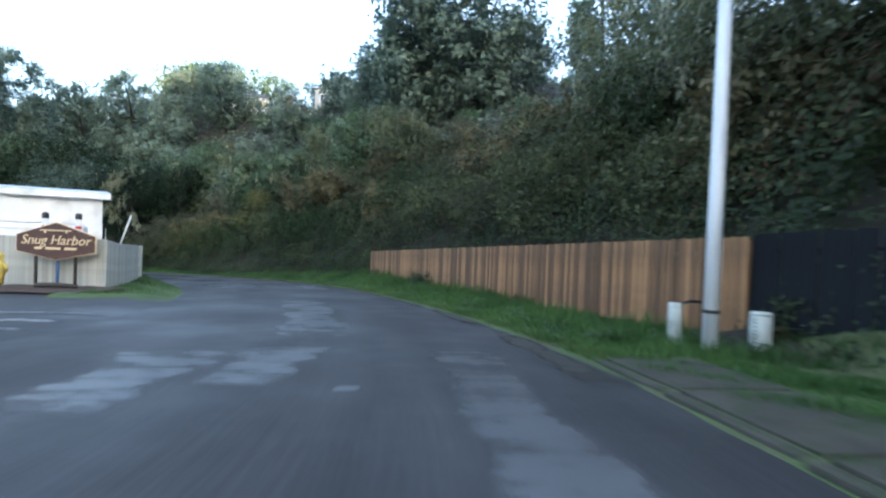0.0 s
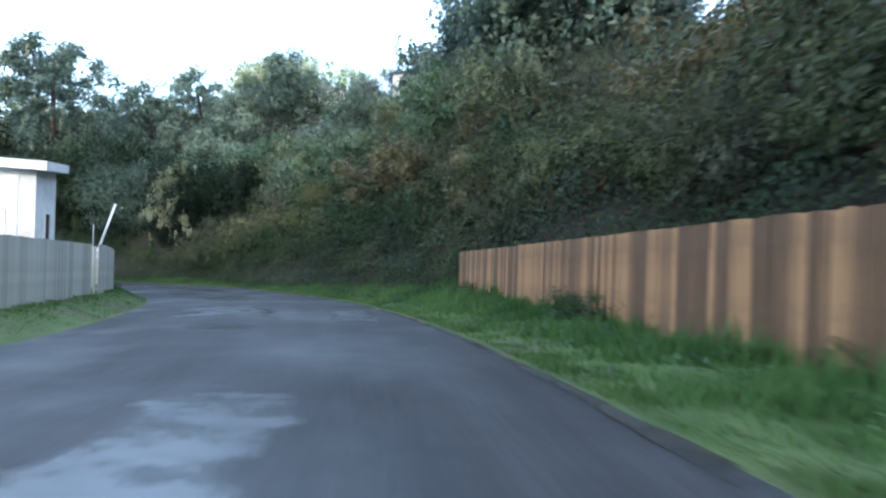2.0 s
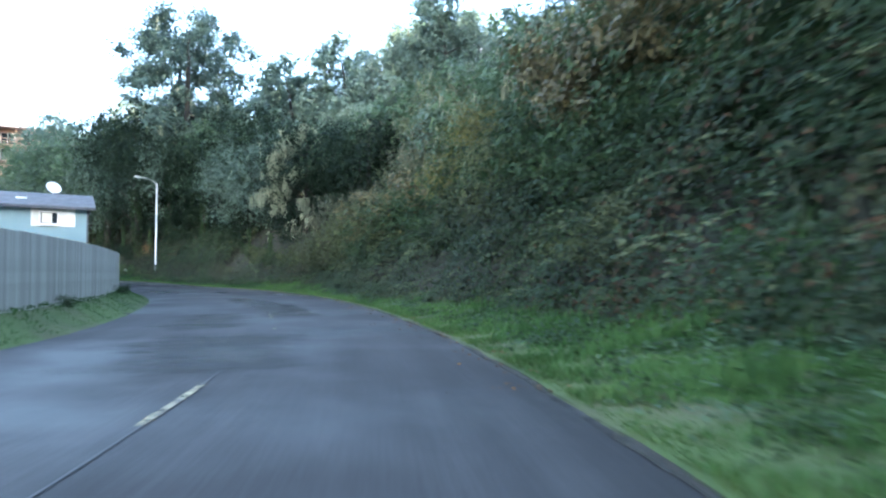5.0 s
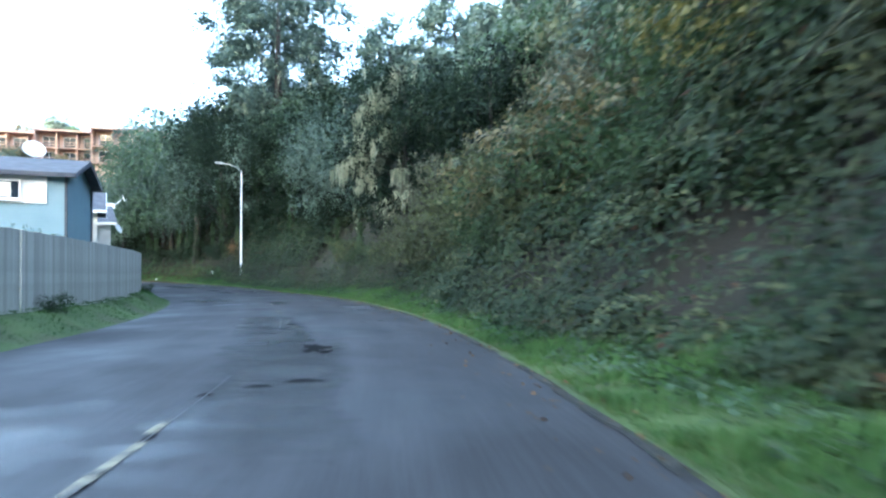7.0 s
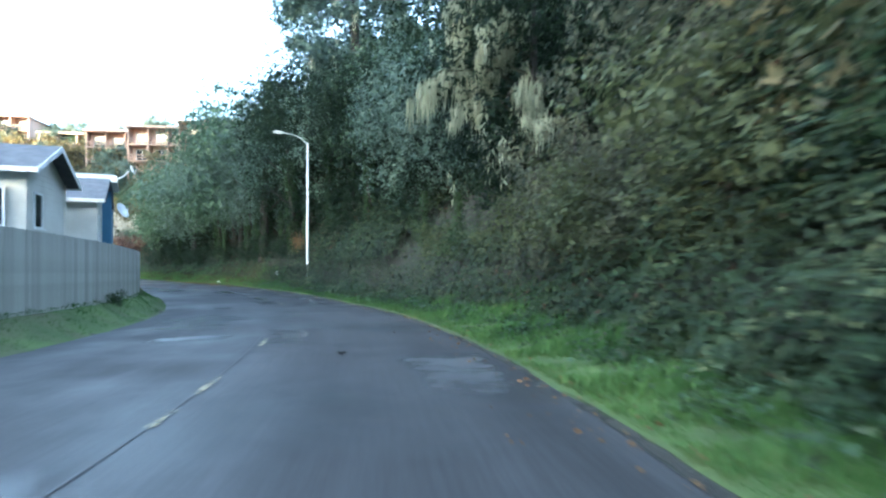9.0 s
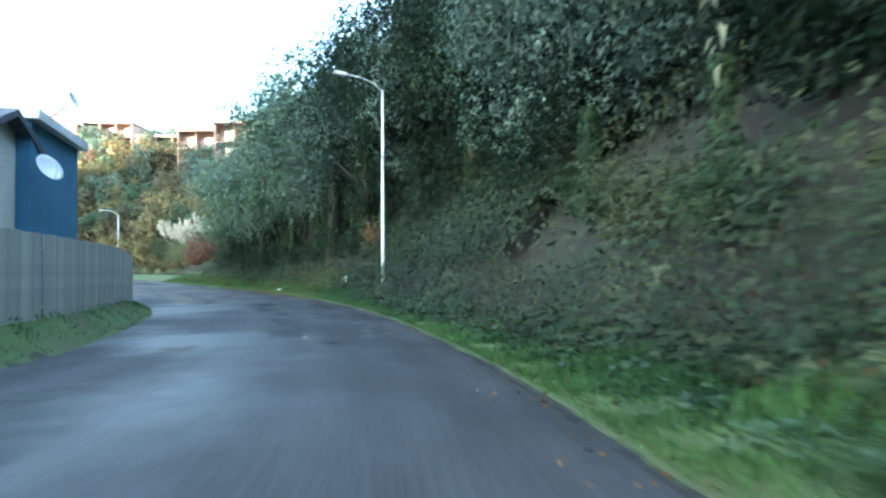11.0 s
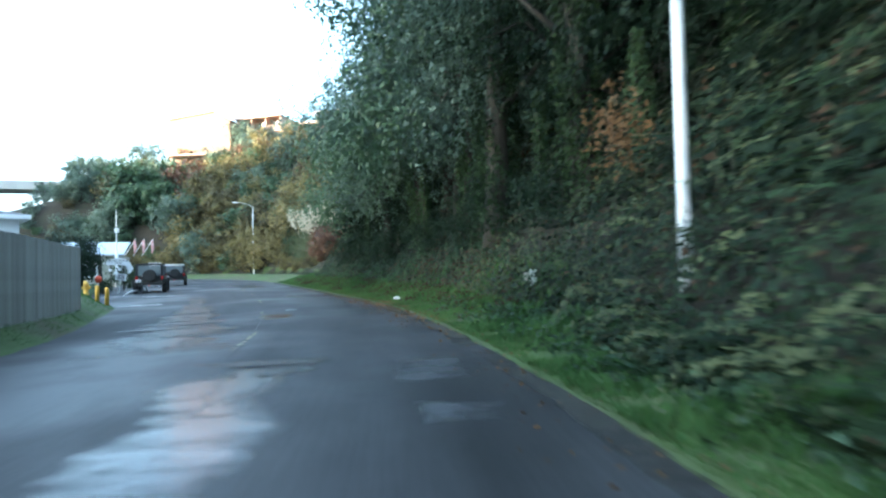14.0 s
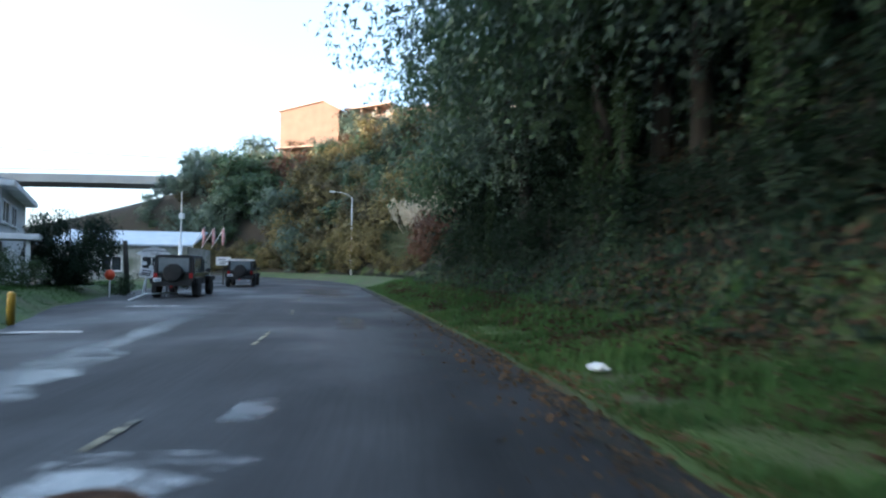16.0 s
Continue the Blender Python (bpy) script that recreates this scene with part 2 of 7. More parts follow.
def asphalt():
    m = shader("asphalt", (.018, .0185, .0195), (.038, .039, .041), 0.35, 90, 0.62, 0.5, 0.006, spec=0.28)
    nt = m.node_tree
    N, L = nt.nodes, nt.links
    tc, n = N.new("ShaderNodeTexCoord"), N.new("ShaderNodeTexNoise")
    n.inputs["Scale"].default_value, n.inputs["Detail"].default_value = 0.22, 6.0
    L.new(tc.outputs["Object"], n.inputs["Vector"])
    r = N.new("ShaderNodeMapRange")
    r.inputs[1].default_value, r.inputs[2].default_value = 0.42, 0.62
    r.inputs[3].default_value, r.inputs[4].default_value = 0.78, 0.48
    L.new(n.outputs["Fac"], r.inputs[0])
    L.new(r.outputs[0], N["Principled BSDF"].inputs["Roughness"])
    # wheel-worn bands and fine scuffs that run along the road
    lane = N.new("ShaderNodeAttribute")
    lane.attribute_name = "lane"
    col = N["Principled BSDF"].inputs["Base Color"].links[0].from_socket
    for size, lo, hi in (((.10, 1.3, 1), 0.72, 1.22), ((.9, 16.0, 1), 0.86, 1.14)):
        mp, nz, rg, mul = N.new("ShaderNodeMapping"), N.new("ShaderNodeTexNoise"), N.new("ShaderNodeMapRange"), N.new("ShaderNodeVectorMath")
        mp.inputs["Scale"].default_value = size
        nz.inputs["Scale"].default_value, nz.inputs["Detail"].default_value = 1.0, 5.0
        rg.inputs[1].default_value, rg.inputs[2].default_value, rg.inputs[3].default_value, rg.inputs[4].default_value = 0.35, 0.65, lo, hi
        mul.operation = 'MULTIPLY'
        L.new(lane.outputs["Vector"], mp.inputs[0])
        L.new(mp.outputs[0], nz.inputs["Vector"])
        L.new(nz.outputs["Fac"], rg.inputs[0])
        L.new(col, mul.inputs[0])
        L.new(rg.outputs[0], mul.inputs[1])
        col = mul.outputs[0]
    L.new(col, N["Principled BSDF"].inputs["Base Color"])
    return m


def lane_attribute(me, sd):
    """Keeps the distance along the road and the offset from its middle with each vertex."""
    me.attributes.new("lane", 'FLOAT_VECTOR', 'POINT').data.foreach_set("vector", [c for s, d in sd for c in (s, d, 0.0)])


M_ASPHALT = asphalt()
M_WET = shader("wet_asphalt", (.060, .064, .070), (.112, .117, .125), 0.9, 45, 0.34, 0.25, 0.003, spec=0.6)


# ---- mesh building ----
class Geo:
    def __init__(self):
        self.v, self.f = [], []

    def add(self, verts, faces, m=None):
        k = len(self.v)
        self.v += [tuple(m @ Vector(p)) for p in verts] if m else [tuple(p) for p in verts]
        self.f += [tuple(i + k for i in f) for f in faces]
        return self

    def box(self, x, y, z, sx, sy, sz, m=None, b=0.0):
        """A box centred at x, y with its foot at z, edges chamfered by b."""
        if b <= 0:
            hx, hy = sx / 2, sy / 2
            vs = [(x + i * hx, y + j * hy, z + k * sz) for k in (0, 1) for j in (-1, 1) for i in (-1, 1)]
            return self.add(vs, [(0, 2, 3, 1), (4, 5, 7, 6), (0, 1, 5, 4), (2, 6, 7, 3), (0, 4, 6, 2), (1, 3, 7, 5)], m)
        bm = bmesh.new()
        bmesh.ops.create_cube(bm, size=1, matrix=Matrix.Translation((x, y, z + sz / 2)) @ Matrix.Diagonal((sx, sy, sz, 1)))
        bmesh.ops.bevel(bm, geom=bm.edges[:], offset=b, segments=2, affect='EDGES', profile=0.6)
        bm.verts.index_update()
        self.add([v.co[:] for v in bm.verts], [[v.index for v in f.verts] for f in bm.faces], m)
        bm.free()
        return self

    def tube(self, pts, radii, n=8, m=None, cap=True):
        pts = [Vector(p) for p in pts]
        if not isinstance(radii, (list, tuple)):
            radii = [radii] * len(pts)
        vs, fs = [], []
        for i, p in enumerate(pts):
            t = (pts[min(i + 1, len(pts) - 1)] - pts[max(i - 1, 0)]).normalized()
            a = t.cross(Vector((0, 0, 1)) if abs(t.z) < 0.9 else Vector((1, 0, 0))).normalized()
            c = t.cross(a)
            vs += [p + (a * math.cos(q) + c * math.sin(q)) * radii[i] for q in (2 * math.pi * j / n for j in range(n))]
        for i in range(len(pts) - 1):
            fs += [(i * n + j, i * n + (j + 1) % n, (i + 1) * n + (j + 1) % n, (i + 1) * n + j) for j in range(n)]
        if cap:
            fs += [tuple(range(n)), tuple(reversed(range((len(pts) - 1) * n, len(pts) * n)))]
        return self.add(vs, fs, m)

    def lathe(self, profile, n=20, m=None):
        vs = [(r * math.cos(2 * math.pi * j / n), r * math.sin(2 * math.pi * j / n), z) for r, z in profile for j in range(n)]
        fs = [(i * n + j, i * n + (j + 1) % n, (i + 1) * n + (j + 1) % n, (i + 1) * n + j) for i in range(len(profile) - 1) for j in range(n)]
        fs += [tuple(reversed(range(n))), tuple(range((len(profile) - 1) * n, len(profile) * n))]
        return self.add(vs, fs, m)

    def prism(self, outline, y0, y1, m=None):
        """An outline in x, z pushed from y0 to y1."""
        n = len(outline)
        vs = [(x, y0, z) for x, z in outline] + [(x, y1, z) for x, z in outline]
        fs = [tuple(range(n)), tuple(reversed(range(n, 2 * n)))] + [(j, j + n, (j + 1) % n + n, (j + 1) % n) for j in range(n)]
        return self.add(vs, fs, m)

    def data(self, name, mat, flat=True):
        me = bpy.data.meshes.new(name)
        me.from_pydata(self.v, [], self.f)
        bm = bmesh.new()
        bm.from_mesh(me)
        bmesh.ops.recalc_face_normals(bm, faces=bm.faces[:])
        bm.to_mesh(me)
        bm.free()
        me.materials.append(mat)
        if not flat:
            me.polygons.foreach_set("use_smooth", [True] * len(me.polygons))
        return me


def part(name, geo, mat, parent, label="", m=None, flat=True):
    me = geo if isinstance(geo, bpy.types.Mesh) else geo.data(name, mat, flat)
    ob = new(name, me)
    ob.parent = parent
    if m is not None:
        ob.matrix_basis = m
    return tagged(ob, label)


def thing(name, m, label, category, group="", kind=""):
    ob = new(name)
    ob.empty_display_size = 0.2
    ob.matrix_basis = m
    return tagged(ob, label, category, group, kind)


def cards(name, P, A, B, mat, k=3):
    """Many small leaves: centres P, half axes A (length) and B (width), with three or four corners."""
    n = len(P)
    V = np.empty((n, k, 3), np.float32)
    if k == 3:
        V[:, 0], V[:, 1], V[:, 2] = P - A - B * 0.9, P - A * 0.5 + B * 1.1, P + A * 1.15
    else:
        V[:, 0], V[:, 1], V[:, 2], V[:, 3] = P - A, P + B, P + A, P - B
    me = bpy.data.meshes.new(name)
    me.vertices.add(k * n)
    me.vertices.foreach_set("co", V.ravel())
    me.loops.add(k * n)
    me.loops.foreach_set("vertex_index", np.arange(k * n, dtype=np.int32))
    me.polygons.add(n)
    me.polygons.foreach_set("loop_start", np.arange(0, k * n, k, dtype=np.int32))
    me.update(calc_edges=True)
    me.materials.append(mat)
    return me


def leaf_axes(rng, n, size, wide=0.55, flatness=0.6, hang=0.0):
    """Random leaf axes; flatness turns the leaves' faces up, hang lets them droop."""
    a = rng.normal(size=(n, 3))
    a[:, 2] = a[:, 2] * (1 - flatness) - hang
    a /= np.linalg.norm(a, axis=1)[:, None]
    b = np.cross(a, rng.normal(size=(n, 3)) * [1 - flatness * .7, 1 - flatness * .7, 1.0])
    b /= np.linalg.norm(b, axis=1)[:, None] + 1e-9
    k = size * rng.uniform(0.6, 1.35, n)[:, None]
    return a * k / 2, b * k * wide / 2


def leaf_axes_on(rng, N, size, wide=0.6, spread=0.55, hang=0.0):
    """Leaf axes for leaves that lie over a surface with normals N, loosely shingled and drooping by hang."""
    n = len(N)
    f = N + rng.normal(0, spread, (n, 3))
    f /= np.linalg.norm(f, axis=1)[:, None]
    a = rng.normal(size=(n, 3))
    a[:, 2] -= hang
    a -= f * (a * f).sum(1)[:, None]
    a /= np.linalg.norm(a, axis=1)[:, None] + 1e-9
    b = np.cross(f, a)
    k = (size * rng.uniform(0.6, 1.35, n))[:, None]
    return a * k / 2, b * k * wide / 2


def sheet(name, s_list, cols, z_of, mat, label, category):
    """A strip of ground along the road; cols gives the offsets d at an s."""
    v, f, sd = [], [], []
    w = 0
    for s in s_list:
        ds = cols(s)
        w = len(ds)
        for d in ds:
            x, y = at(s, d)
            sd.append((s, d))
            v.append((x, y, float(z_of(s, d))))
    for i in range(len(s_list) - 1):
        for j in range(w - 1):
            f.append((i * w + j, i * w + j + 1, (i + 1) * w + j + 1, (i + 1) * w + j))
    g = Geo()
    g.v, g.f = v, f
    ob = new(name, g.data(name, mat, False))
    lane_attribute(ob.data, sd)
    return tagged(ob, label, category, "", "structure")


# ---- land, road, verges ----
def grid_axis(lo, hi, step):
    inner = list(np.arange(lo, hi + step, step))
    out, k = [], step
    x = lo
    while x > -2600:
        k *= 1.35
        x -= k
        out.append(x)
    left = out[::-1]
    out, k, x = [], step, inner[-1]
    while x < 2600:
        k *= 1.35
        x += k
        out.append(x)
    return np.array(left + inner + out)


gx, gy = grid_axis(-190, 50, 1.6), grid_axis(-30, 135, 1.6)
GX, GY = np.meshgrid(gx, gy)
gs, gd = plan(GX, GY)
GZ = land(GX, GY)
near_road = (gd < edge_r(gs) + thicket(gs) + 0.1) & (gd > edge_l(gs) - 4.0)
mouth = (GY < 21.4) & (GY > -31) & (GX > -56) & (gd < -5)
bank = (gd >= edge_r(gs) + thicket(gs) + 0.1) & (gd < edge_r(gs) + foot(gs) + 4.0) & (gs > 37) & (gs < 150)
GZ = GZ - 0.3 * bank
GZ = GZ - 0.22 * (near_road & ~mouth) - 0.4 * mouth
g = Geo()
g.v = list(zip(GX.ravel().tolist(), GY.ravel().tolist(), GZ.ravel().tolist()))
W = len(gx)
g.f = [(j * W + i, j * W + i + 1, (j + 1) * W + i + 1, (j + 1) * W + i) for j in range(len(gy) - 1) for i in range(W - 1)]
tagged(new("ground", g.data("ground", M_EARTH, False)), "dark earth hillside under brambles and leaf litter", "ground", "", "structure")

S_ROAD = list(np.arange(-30, 230, 1.0))


def crown(s, d):
    l, r = float(edge_l(s)), float(edge_r(s))
    k = (d - l) / (r - l)
    return float(road_z(s)) + 0.05 * (1 - (2 * k - 1) ** 2)


sheet("road", S_ROAD, lambda s: list(np.linspace(float(edge_l(s)), float(edge_r(s)), 9)), crown, M_ASPHALT,
      "dark damp asphalt road with worn centre line", "road")
sheet("verge", list(np.arange(-30, 200, 0.7)), lambda s: [float(edge_r(s)) - 0.12 + q + (0.06 * math.sin(s * 1.7) + 0.05 * math.sin(s * 4.1)) * (q < 0.1) for q in [0, .25] + [.25 + (float(thicket(s)) + 0.5) * k for k in (.12, .3, .5, .7, .85, .95, 1.05)]],
      lambda s, d: float(height(s, d)) - 0.03 + 0.11 * min(1, max(0, (d - float(edge_r(s)) + 0.12) * 3)) + 0.03 * math.sin(s * 2.3 + d * 3) * min(1, max(0, d - float(edge_r(s)))), M_TURF, "rough green grass verge at the foot of the hill", "grass verge")
sheet("verge_inner", list(np.arange(23.6, 200, 0.7)), lambda s: [float(edge_l(s)) + 0.1 - q + (0.1 * math.sin(s * 1.3) + 0.05 * math.sin(s * 3.7)) * (q < 0.1) for q in (4.4, 3.4, 2.6, 1.8, 1.1, .6, .25, 0)],
      lambda s, d: float(height(s, d)) + 0.03 + 0.02 * math.sin(s * 2.9 + d * 2) - 0.07 * (d > float(edge_l(s)) - 0.1) - 0.17 * (1 - float(smooth(23.6, 25.6, s))), M_TURF, "mown damp grass strip along the board fence", "grass verge")

sg_ = Geo()
for i in range(36):
    for j in range(41):
        x, y = -56 + i * 53.2 / 35, -30 + j * 51.6 / 40
        sg_.v.append((x, y, float(land(x, y)) - 0.10))
sg_.f = [(i * 41 + j, i * 41 + j + 1, (i + 1) * 41 + j + 1, (i + 1) * 41 + j) for i in range(35) for j in range(40)]
tagged(new("side_road", sg_.data("side_road", M_ASPHALT, False)), "patched damp asphalt of the side street mouth", "road", "", "structure")

# ---- plants ----
def lobes_points(rng, lobes, n, shell=0.72):
    vol = np.array([l[3] * l[4] * l[5] for l in lobes]) ** 0.7
    pick = rng.choice(len(lobes), n, p=vol / vol.sum())
    L = np.array(lobes)[pick]
    u = rng.normal(size=(n, 3))
    u /= np.linalg.norm(u, axis=1)[:, None]
    lead = (np.arange(n) // 5) * 5          # five leaves to a sprig
    L, u = L[lead], u[lead]
    r = np.where(rng.random(n) < 0.8, rng.uniform(shell, 1.08, n), rng.uniform(0.2, 0.8, n))
    r *= 1 + 0.16 * np.sin(u[:, 0] * 7 + L[:, 0] * 3) * np.sin(u[:, 1] * 6 + L[:, 2]) + 0.1 * np.sin(u[:, 2] * 11 + L[:, 1] * 5)
    r = r[lead] * (1 + np.abs(rng.normal(0, 0.06, n))[lead])
    return L[:, :3] + u * r[:, None] * L[:, 3:6], r, u


def limbs(rng, top, spread, lobes, r0, lean=(0, 0)):
    g, out = Geo(), []
    h = top
    pts = [(lean[0] * k * k, lean[1] * k * k, -0.4 + (h + 0.4) * k) for k in (0, .2, .45, .7, 1)]
    g.tube(pts, [r0 * 1.25, r0, r0 * .8, r0 * .55, r0 * .22], 7)
    for l in lobes[:7]:
        k = rng.uniform(0.25, 0.6)
        a = Vector((lean[0] * k * k, lean[1] * k * k, h * k))
        b = Vector(l[:3])
        mid = a.lerp(b, 0.5) + Vector((0, 0, 0.12 * spread))
        out.append(Geo().tube([a, mid, b], [r0 * .45, r0 * .28, r0 * .08], 5))
    return g, out


def tree(name, seed, h, spread, n, leaf, mat, label, lean=(0.0, 0.0), base=0.35, count=11, flat=0.5, hang=0.0, lichen=0, narrow=1.0, clump=(0.2, 0.36)):
    """One tree or tall shrub: trunk with limbs, a crown of leaves in uneven clumps, perhaps hanging lichen."""
    rng = np.random.default_rng(seed)
    lobes = []
    for i in range(count):
        k = base + (1 - base) * (i + 0.5) / count
        w = spread * (0.35 + 0.75 * math.sin(math.pi * min(1, 0.2 + 0.75 * (1 - (k - base) / (1 - base)))) ** narrow) * 0.62
        a = i * 2.4 + rng.uniform(-.5, .5)
        q = w * rng.uniform(0.35, 1.0)
        r = spread * rng.uniform(*clump)
        lobes.append((q * math.cos(a) + lean[0] * k * k, q * math.sin(a) + lean[1] * k * k, h * k * 0.95, r, r, r * rng.uniform(0.55, 0.9)))
    root = thing(name, Matrix(), label, "shrub" if h < 4.5 else "tree")
    stem, arms = limbs(rng, h * 0.9, spread, lobes, 0.018 * h + 0.04, lean)
    if n < 9000:
        for a in arms:
            stem.add(a.v, a.f)
    stem = part("trunk", stem, M_BARK, root, "dark branching trunk", flat=False)
    for a in arms if n >= 9000 else ():
        part("limb", a, M_BARK, stem, flat=False)
    P, r, u = lobes_points(rng, lobes, n)
    P = P + rng.normal(0, 0.6 * leaf, (n, 3)) - np.array([0, 0, 0.3 * leaf]) * (np.arange(n) % 5)[:, None] * (0.4 + hang)
    P[:, 2] = np.maximum(P[:, 2], 0.1)
    A, B = leaf_axes_on(rng, u * 0.75 + np.array([0, 0, 0.25 + 0.5 * flat]), leaf, 0.62, 0.4, 0.5 + hang)
    inner = np.where(r < 0.7, 1.5, 1.0)[:, None]
    A, B = A * inner, B * inner
    part("crown", cards("crown", P, A, B, mat), mat, root)
    if lichen:
        K = []
        for i in range(lichen):
            l = lobes[rng.integers(len(lobes))]
            u = rng.normal(size=3)
            u /= np.linalg.norm(u)
            c = np.array(l[:3]) + u * np.array(l[3:6]) * 1.02
            m = rng.integers(10, 24)
            q = c + np.c_[rng.normal(0, .08, m), rng.normal(0, .08, m), -rng.uniform(0, rng.uniform(.5, 1.9), m)]
            K.append(q)
        K = np.concatenate(K)
        A, B = leaf_axes(rng, len(K), 0.32, 0.24, 0.0, 2.2)
        part("lichen", cards("lichen", K, A, B, M_LICHEN), M_LICHEN, root, "pale hanging lichen")["kind"] = "stuff"
    return root


def pampas(seed):
    rng = np.random.default_rng(seed)
    root = thing("pampas_grass", Matrix(), "pampas grass clump with pale feathery plumes on the slope", "grass")
    n = 900
    a = rng.uniform(0, 2 * math.pi, n)
    r = rng.uniform(0.1, 1.5, n)
    P = np.c_[r * np.cos(a), r * np.sin(a), 1.2 - 0.3 * r * r + rng.uniform(-.6, .3, n)]
    A = np.c_[np.cos(a) * r * .35, np.sin(a) * r * .35, 0.45 - 0.35 * r]
    B = np.cross(A, rng.normal(size=(n, 3)))
    B *= 0.014 / np.linalg.norm(B, axis=1)[:, None]
    part("leaves", cards("leaves", P, A, B, M_LEAF_OLIVE), M_LEAF_OLIVE, root)
    for i in range(13):
        q, t = rng.uniform(0, 2 * math.pi), rng.uniform(0.1, 0.8)
        d = Vector((math.cos(q) * t, math.sin(q) * t, 1.0))
        top = d * rng.uniform(2.0, 2.9)
        m = 60
        k = rng.uniform(0, 1, m)
        c = np.array(top)[None] - np.array(d)[None] * (k * 0.75)[:, None] + rng.normal(0, .05, (m, 3))
        A, B = leaf_axes(rng, m, 0.22, 0.3, 0.0, -0.9)
        pl = part("plume", cards("plume", c, A, B, M_PLUME), M_PLUME, root, "cream feathery plume")
        part("stalk", Geo().tube([(0, 0, 0.2), tuple(top * 0.5), tuple(top)], [.012, .01, .006], 4), M_PLUME, root)
    return root


def lichen_limbs(root, seed, count, h0, h1, reach):
    """Long drooping limbs towards local -x, hung with tassels of pale lichen."""
    rng = np.random.default_rng(seed)
    for i in range(count):
        h = h0 + (h1 - h0) * (i + rng.uniform(0, 1)) / count
        a = math.pi + rng.uniform(-1.15, 1.15)
        out = Vector((math.cos(a), math.sin(a), 0)) * reach * rng.uniform(0.75, 1.15) * (1.1 - 0.5 * (h - h0) / (h1 - h0))
        pts = [Vector((0, 0, h - .5)), out * .45 + Vector((0, 0, h + .35)), out * .8 + Vector((0, 0, h + .15)), out + Vector((0, 0, h - .55))]
        limb = part("limb", Geo().tube(pts, [.06, .04, .022, .008], 5), M_TWIG, root, flat=False)
        K, A, B = [], [], []
        for j in range(13):
            k = rng.uniform(0.8, 3.0)
            m = min(int(k), 2)
            c = np.array(pts[m].lerp(pts[m + 1], k - m)) + rng.normal(0, (.16, .16, .05))
            n = 15
            ln = rng.uniform(.25, 1.25) * rng.uniform(.5, 1.0, n)
            top = c + rng.normal(0, (.09, .09, .04), (n, 3))
            K.append(top - np.c_[np.zeros((n, 2)), ln / 2])
            A.append(np.c_[rng.normal(0, .03, (n, 2)), -ln / 2])
            q = rng.uniform(0, 6.28, n)
            B.append(np.c_[np.cos(q), np.sin(q), np.zeros(n)] * (.022 + .022 * ln)[:, None])
        part("lichen", cards("lichen", np.concatenate(K), np.concatenate(A), np.concatenate(B), M_LICHEN), M_LICHEN, limb, "pale hanging lichen")["kind"] = "stuff"


KIND = {}
def kind(key, *a, **k):
    KIND[key] = [tree(*a[:1], a[1] + 31 * i, *a[2:], **k) for i in range(k.pop("variants", 2))]


kind("conifer", "conifer_tree", 3, 12.5, 6.5, 5600, 0.48, M_LEAF_DARK, "dark windswept conifer high on the slope", lean=(-1.8, 0.8), base=0.18, count=24, flat=0.55, clump=(0.16, 0.3))
kind("tall", "tall_tree", 7, 17.0, 7.5, 17000, 0.25, M_LEAF_DARK, "tall open-crowned dark tree against the sky", base=0.33, count=52, flat=0.6, clump=(0.10, 0.19), lichen=40)
kind("broad", "broadleaf_tree", 11, 8.0, 6.0, 4600, 0.34, M_LEAF_MID, "dense green broadleaf tree on the hillside", base=0.16, count=20)
kind("dark", "evergreen_tree", 15, 8.5, 6.0, 4600, 0.35, M_LEAF_DARK, "dark evergreen tree on the hillside", base=0.14, count=20)
kind("olive", "willow_tree", 19, 8.0, 5.6, 4400, 0.31, M_LEAF_OLIVE, "olive-green willow with drooping twigs", base=0.16, count=18, flat=0.1, hang=0.7, lichen=40)
kind("olive_near", "weeping_willow", 73, 8.0, 5.6, 15000, 0.16, M_LEAF_OLIVE, "olive-green willow with fine drooping twigs above the fence", base=0.16, count=24, flat=0.1, hang=0.7, lichen=60, variants=1)
kind("lichen", "lichen_tree", 23, 8.0, 5.0, 4400, 0.31, M_LEAF_MID, "green tree draped with pale hanging lichen", base=0.14, count=18, lichen=30)
kind("autumn", "autumn_shrub", 27, 4.2, 4.0, 2800, 0.25, M_LEAF_AUTUMN, "yellow-brown autumn shrub on the slope", base=0.1, count=15, flat=0.3)
kind("rust", "rusty_shrub", 29, 3.6, 3.8, 3000, 0.24, M_LEAF_RUST, "rust-brown shrub of dying leaves", base=0.1, count=14, flat=0.3)
kind("bush", "green_shrub", 33, 3.4, 3.8, 4200, 0.15, M_LEAF_MID_DIM, "green shrub on the slope", base=0.1, count=15)
kind("twig", "twiggy_shrub", 37, 4.0, 4.0, 5200, 0.13, M_TWIG, "grey-brown bare twiggy shrub", base=0.1, count=13, flat=0.0)
kind("lush", "roadside_tree", 39, 9.0, 6.5, 21000, 0.17, M_LEAF_MID, "lush green tree overhanging the grass verge", base=0.16, count=26, variants=1, hang=0.35)
kind("dark_bush", "evergreen_shrub", 43, 3.4, 3.8, 4200, 0.145, M_LEAF_MID_DIM, "dark evergreen shrub at the foot of the bank", base=0.1, count=15)
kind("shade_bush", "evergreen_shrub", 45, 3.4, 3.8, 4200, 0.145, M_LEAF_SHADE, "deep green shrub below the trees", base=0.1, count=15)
kind("olive_bush", "olive_shrub", 47, 3.2, 3.6, 5000, 0.14, M_LEAF_OLIVE_DIM, "olive-green straggling shrub on the bank", base=0.1, count=14, flat=0.2)
